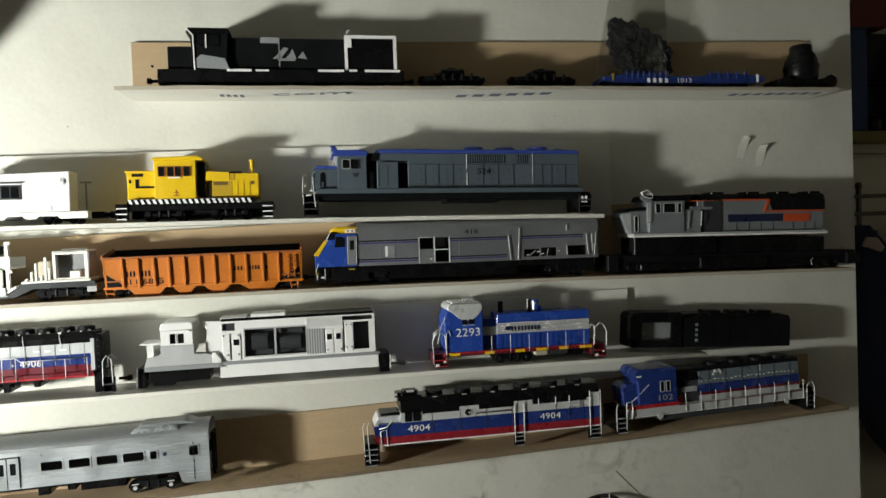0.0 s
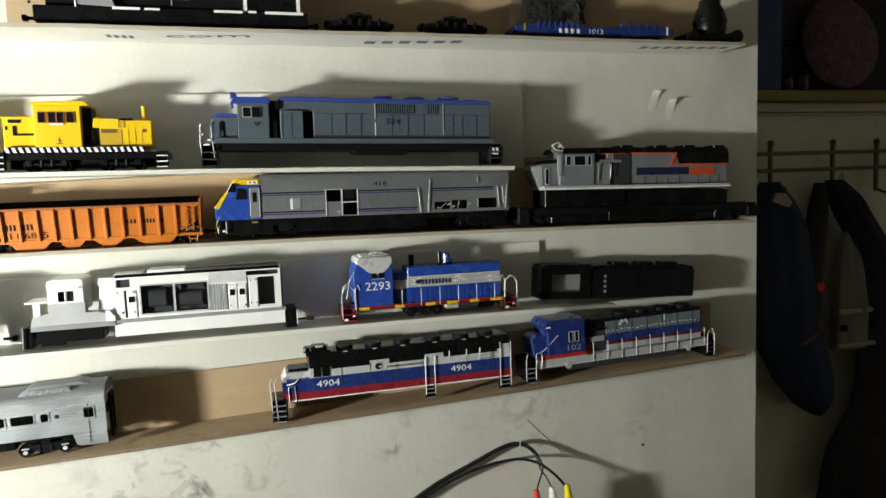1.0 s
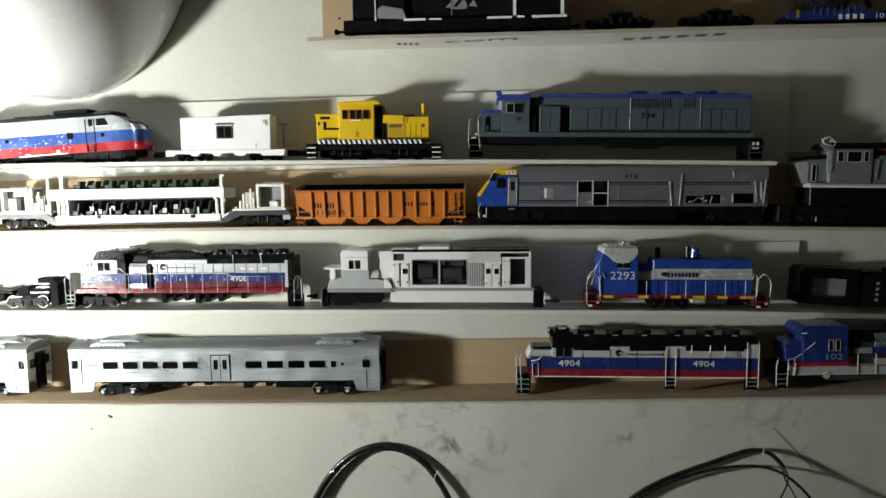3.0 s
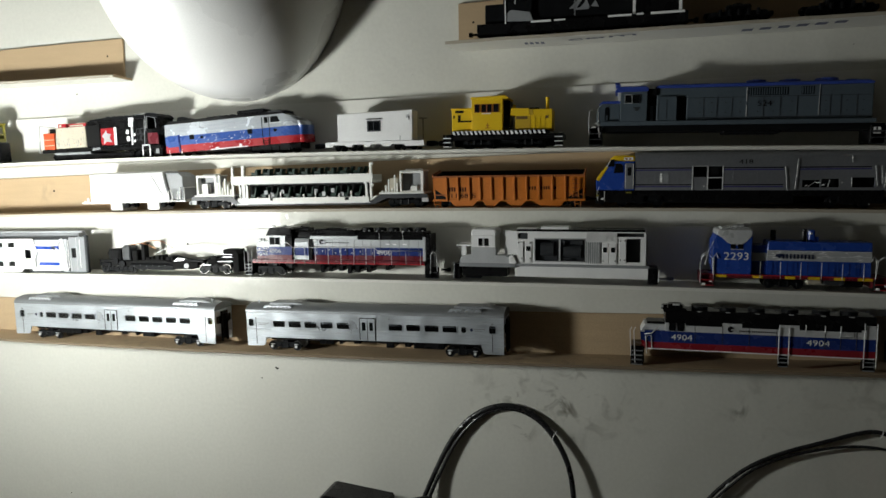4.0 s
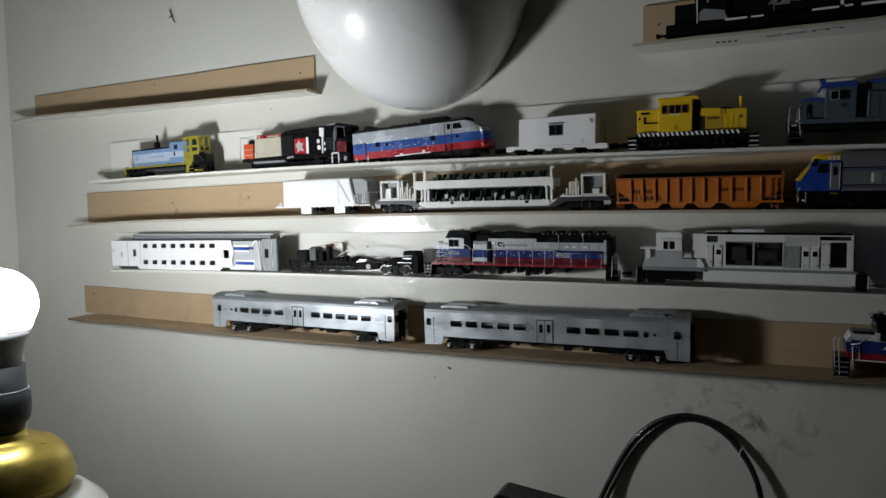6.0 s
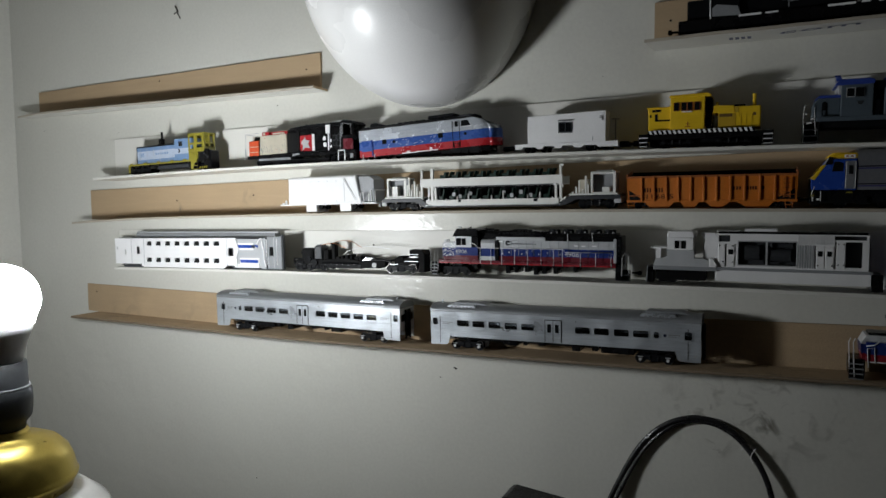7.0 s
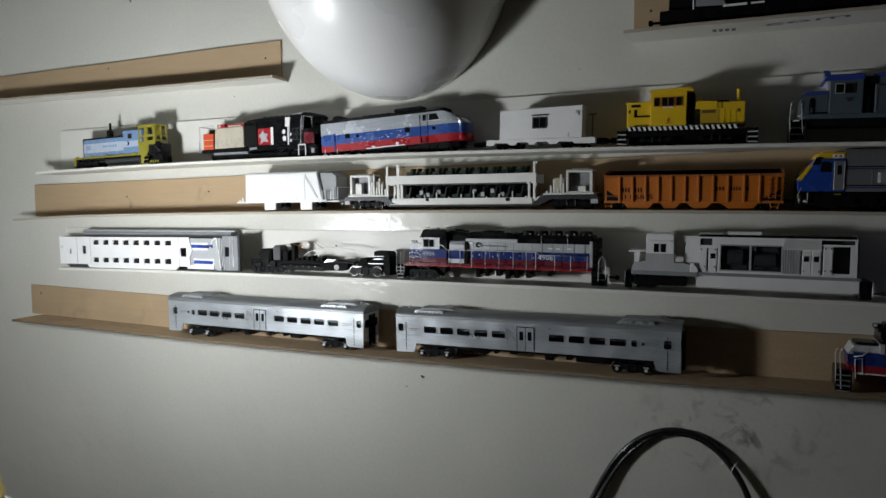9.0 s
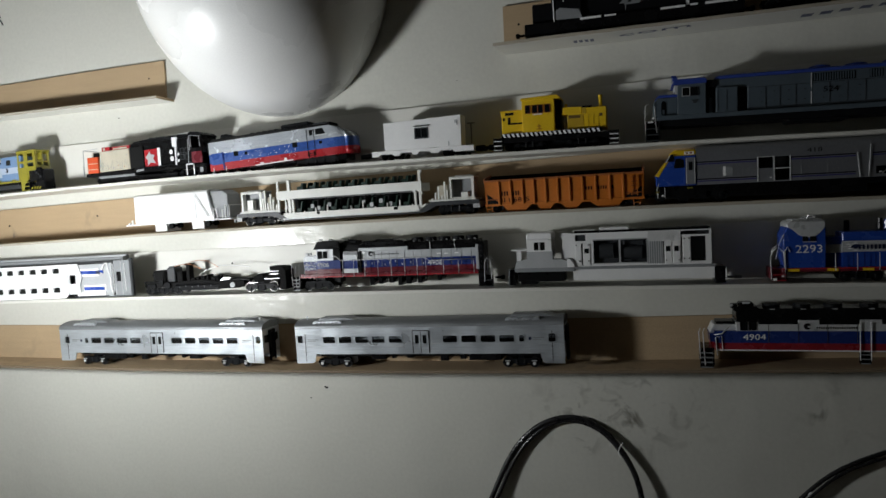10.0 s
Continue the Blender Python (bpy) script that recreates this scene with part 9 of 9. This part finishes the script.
garment("black_jacket", 1.44, 1.278, [(-4, 10, 0), (-10, 26, -50), (-24, 30, -130), (-36, 28, -260), (-36, 26, -380), (-30, 14, -440)], 30, (0.022, 0.022, 0.03), "black jacket sleeve hanging from the hook rack", "jacket", 8)
dark_coat = garment("dark_coat", 1.60, 1.284, [(-118, 14, 0), (-98, 34, -30), (-70, 42, -80), (-30, 46, -140), (20, 70, -240), (70, 110, -400), (90, 130, -560), (60, 190, -700), (40, 200, -860)], 48, (0.026, 0.022, 0.034), "dark coat hanging open from the hook rack", "coat", 12)
# Pale loop stands in for a white glint at the hook.
part("hanger_loop", dark_coat, (mat("pale_cord", (0.4, 0.38, 0.34), rough=0.7), tube([(-122, -14, -6), (-120, -22, 14), (-112, -22, 16), (-108, -14, -4)], 2.4, 8, 2)), label="short hanging cord, coloured pale for a glint", smooth=True)
part("collar", dark_coat, (mat("collar_cloth", (0.04, 0.036, 0.05), rough=0.9, var=0.3), tube([(-136, -26, -12), (-118, -34, -22), (-84, -44, -40), (-52, -46, -92)], 6, 8, 2)), label="rolled dark collar edge", smooth=True)
grey_bag = garment("grey_tote_bag", 1.535, 1.15, [(0, 20, 0), (-4, 40, -60), (-2, 50, -130), (2, 60, -200), (4, 62, -290), (2, 60, -300)], 26, (0.22, 0.21, 0.18), "grey cloth tote bag with two dark eyelets", "bag", 21)
for dx in (-50, 46):
    part("eyelet", grey_bag, (DARK, cyl(dx, -34, -240, 9, 8, n=14)))
pale_band = mat("pale_band", (0.38, 0.36, 0.30), rough=0.8)
part("top_band", grey_bag, (pale_band, bx(-64, 64, -36, -26, -206, -192, 3)))
part("hem", grey_bag, (pale_band, bx(-66, 66, -36, -26, -292, -280, 3)))

OLIVE = mat("olive_painted_board", (0.22, 0.19, 0.05), rough=0.55, var=0.2, coarse=10)
structure("upper_shelf", [(OLIVE, bx(1000, 2198, 796, 859, 1481, 1506, 2))], "olive painted wall shelf above the hook rack", "shelf")
structure("picture_rail", [(FAR_WALL, bx(560, 2198, 842, 859, 1458, 1480.6, 1.5)), (FAR_WALL, bx(560, 2198, 846, 859, 1450, 1455, 1))], "cream painted rail under the wall shelf", "trim")
blue_box = thing("blue_box", 1.25, 0.828, 1.5062, "dark blue cardboard box standing on the olive shelf", "box")
part("carton", blue_box, (mat("dark_blue_carton", (0.02, 0.05, 0.16), rough=0.6, var=0.2, coarse=12), bx(-69, 71, -26, 26, 0, 236, 2)))
part("lid", blue_box, (mat("blue_carton_lid", (0.022, 0.045, 0.13), rough=0.6, var=0.2), bx(-71, 73, -28, 28, 234, 241, 2)))
red_box = thing("red_box", 1.25, 0.828, 1.7474, "dark red cardboard box lying on the blue box", "box")
part("carton", red_box, (mat("dark_red_carton", (0.17, 0.03, 0.024), rough=0.6, var=0.2, coarse=12), bx(-80, 130, -28, 28, 0, 84, 2)))
part("lid", red_box, (mat("red_carton_lid", (0.2, 0.035, 0.03), rough=0.6, var=0.2), bx(-82, 132, -29, 29, 82, 96, 2)))
for x, r, hgt in ((1.345, 17, 36), (1.386, 21, 48)):
    jar = thing("small_jar", x, 0.812, 1.5062, "small dark jar standing on the olive shelf", "jar", "jars on the shelf")
    part("body", jar, (mat("brown_glass", (0.04, 0.02, 0.02), rough=0.2), lathe([(0, 0), (r, 0), (r, hgt * 0.7), (r * 0.7, hgt * 0.85), (0, hgt * 0.85)], 20)), smooth=True)
    part("lid", jar, (BLACK, lathe([(0, hgt * 0.85), (r * 0.75, hgt * 0.85), (r * 0.75, hgt), (0, hgt)], 20)))
# Dark panel added to hide the lit wall and keep this space dark.
backdrop = thing("dark_suitcase", 1.78, 0.8475, 1.5062, "dark panel added to darken the space behind the jars", "suitcase")
BACKDROP_CLOTH = mat("dark_backdrop_cloth", (0.028, 0.024, 0.036), rough=0.8, var=0.4, coarse=14)
part("shell", backdrop, (BACKDROP_CLOTH, bx(-450, 400, -9, 9, 0, 238, 4)))
part("seam", backdrop, (BLACK, join(bx(-448, 398, -10, -8.6, 112, 116, 0.5), bx(-448, 398, -10, -8.6, 124, 127, 0.5))))
cushion = thing("round_cushion", 1.50, 0.806, 1.5062, "round dark red flower-patterned cushion standing on the shelf", "cushion")
flower = mat("dark_red_flowers", (0.14, 0.07, 0.12), rough=0.85, var=0.7, fine=120, coarse=34, bump=0.2)
pad = lathe([(0, -28), (50, -28), (90, -22), (112, -8), (116, 0), (112, 8), (90, 22), (50, 28), (0, 28)], 40)
bmesh.ops.rotate(pad, verts=pad.verts[:], cent=(0, 0, 0), matrix=Euler((radians(82), 0, 0)).to_matrix())
bmesh.ops.translate(pad, verts=pad.verts[:], vec=(0, 0, 119))
part("cover", cushion, (flower, pad), smooth=True)
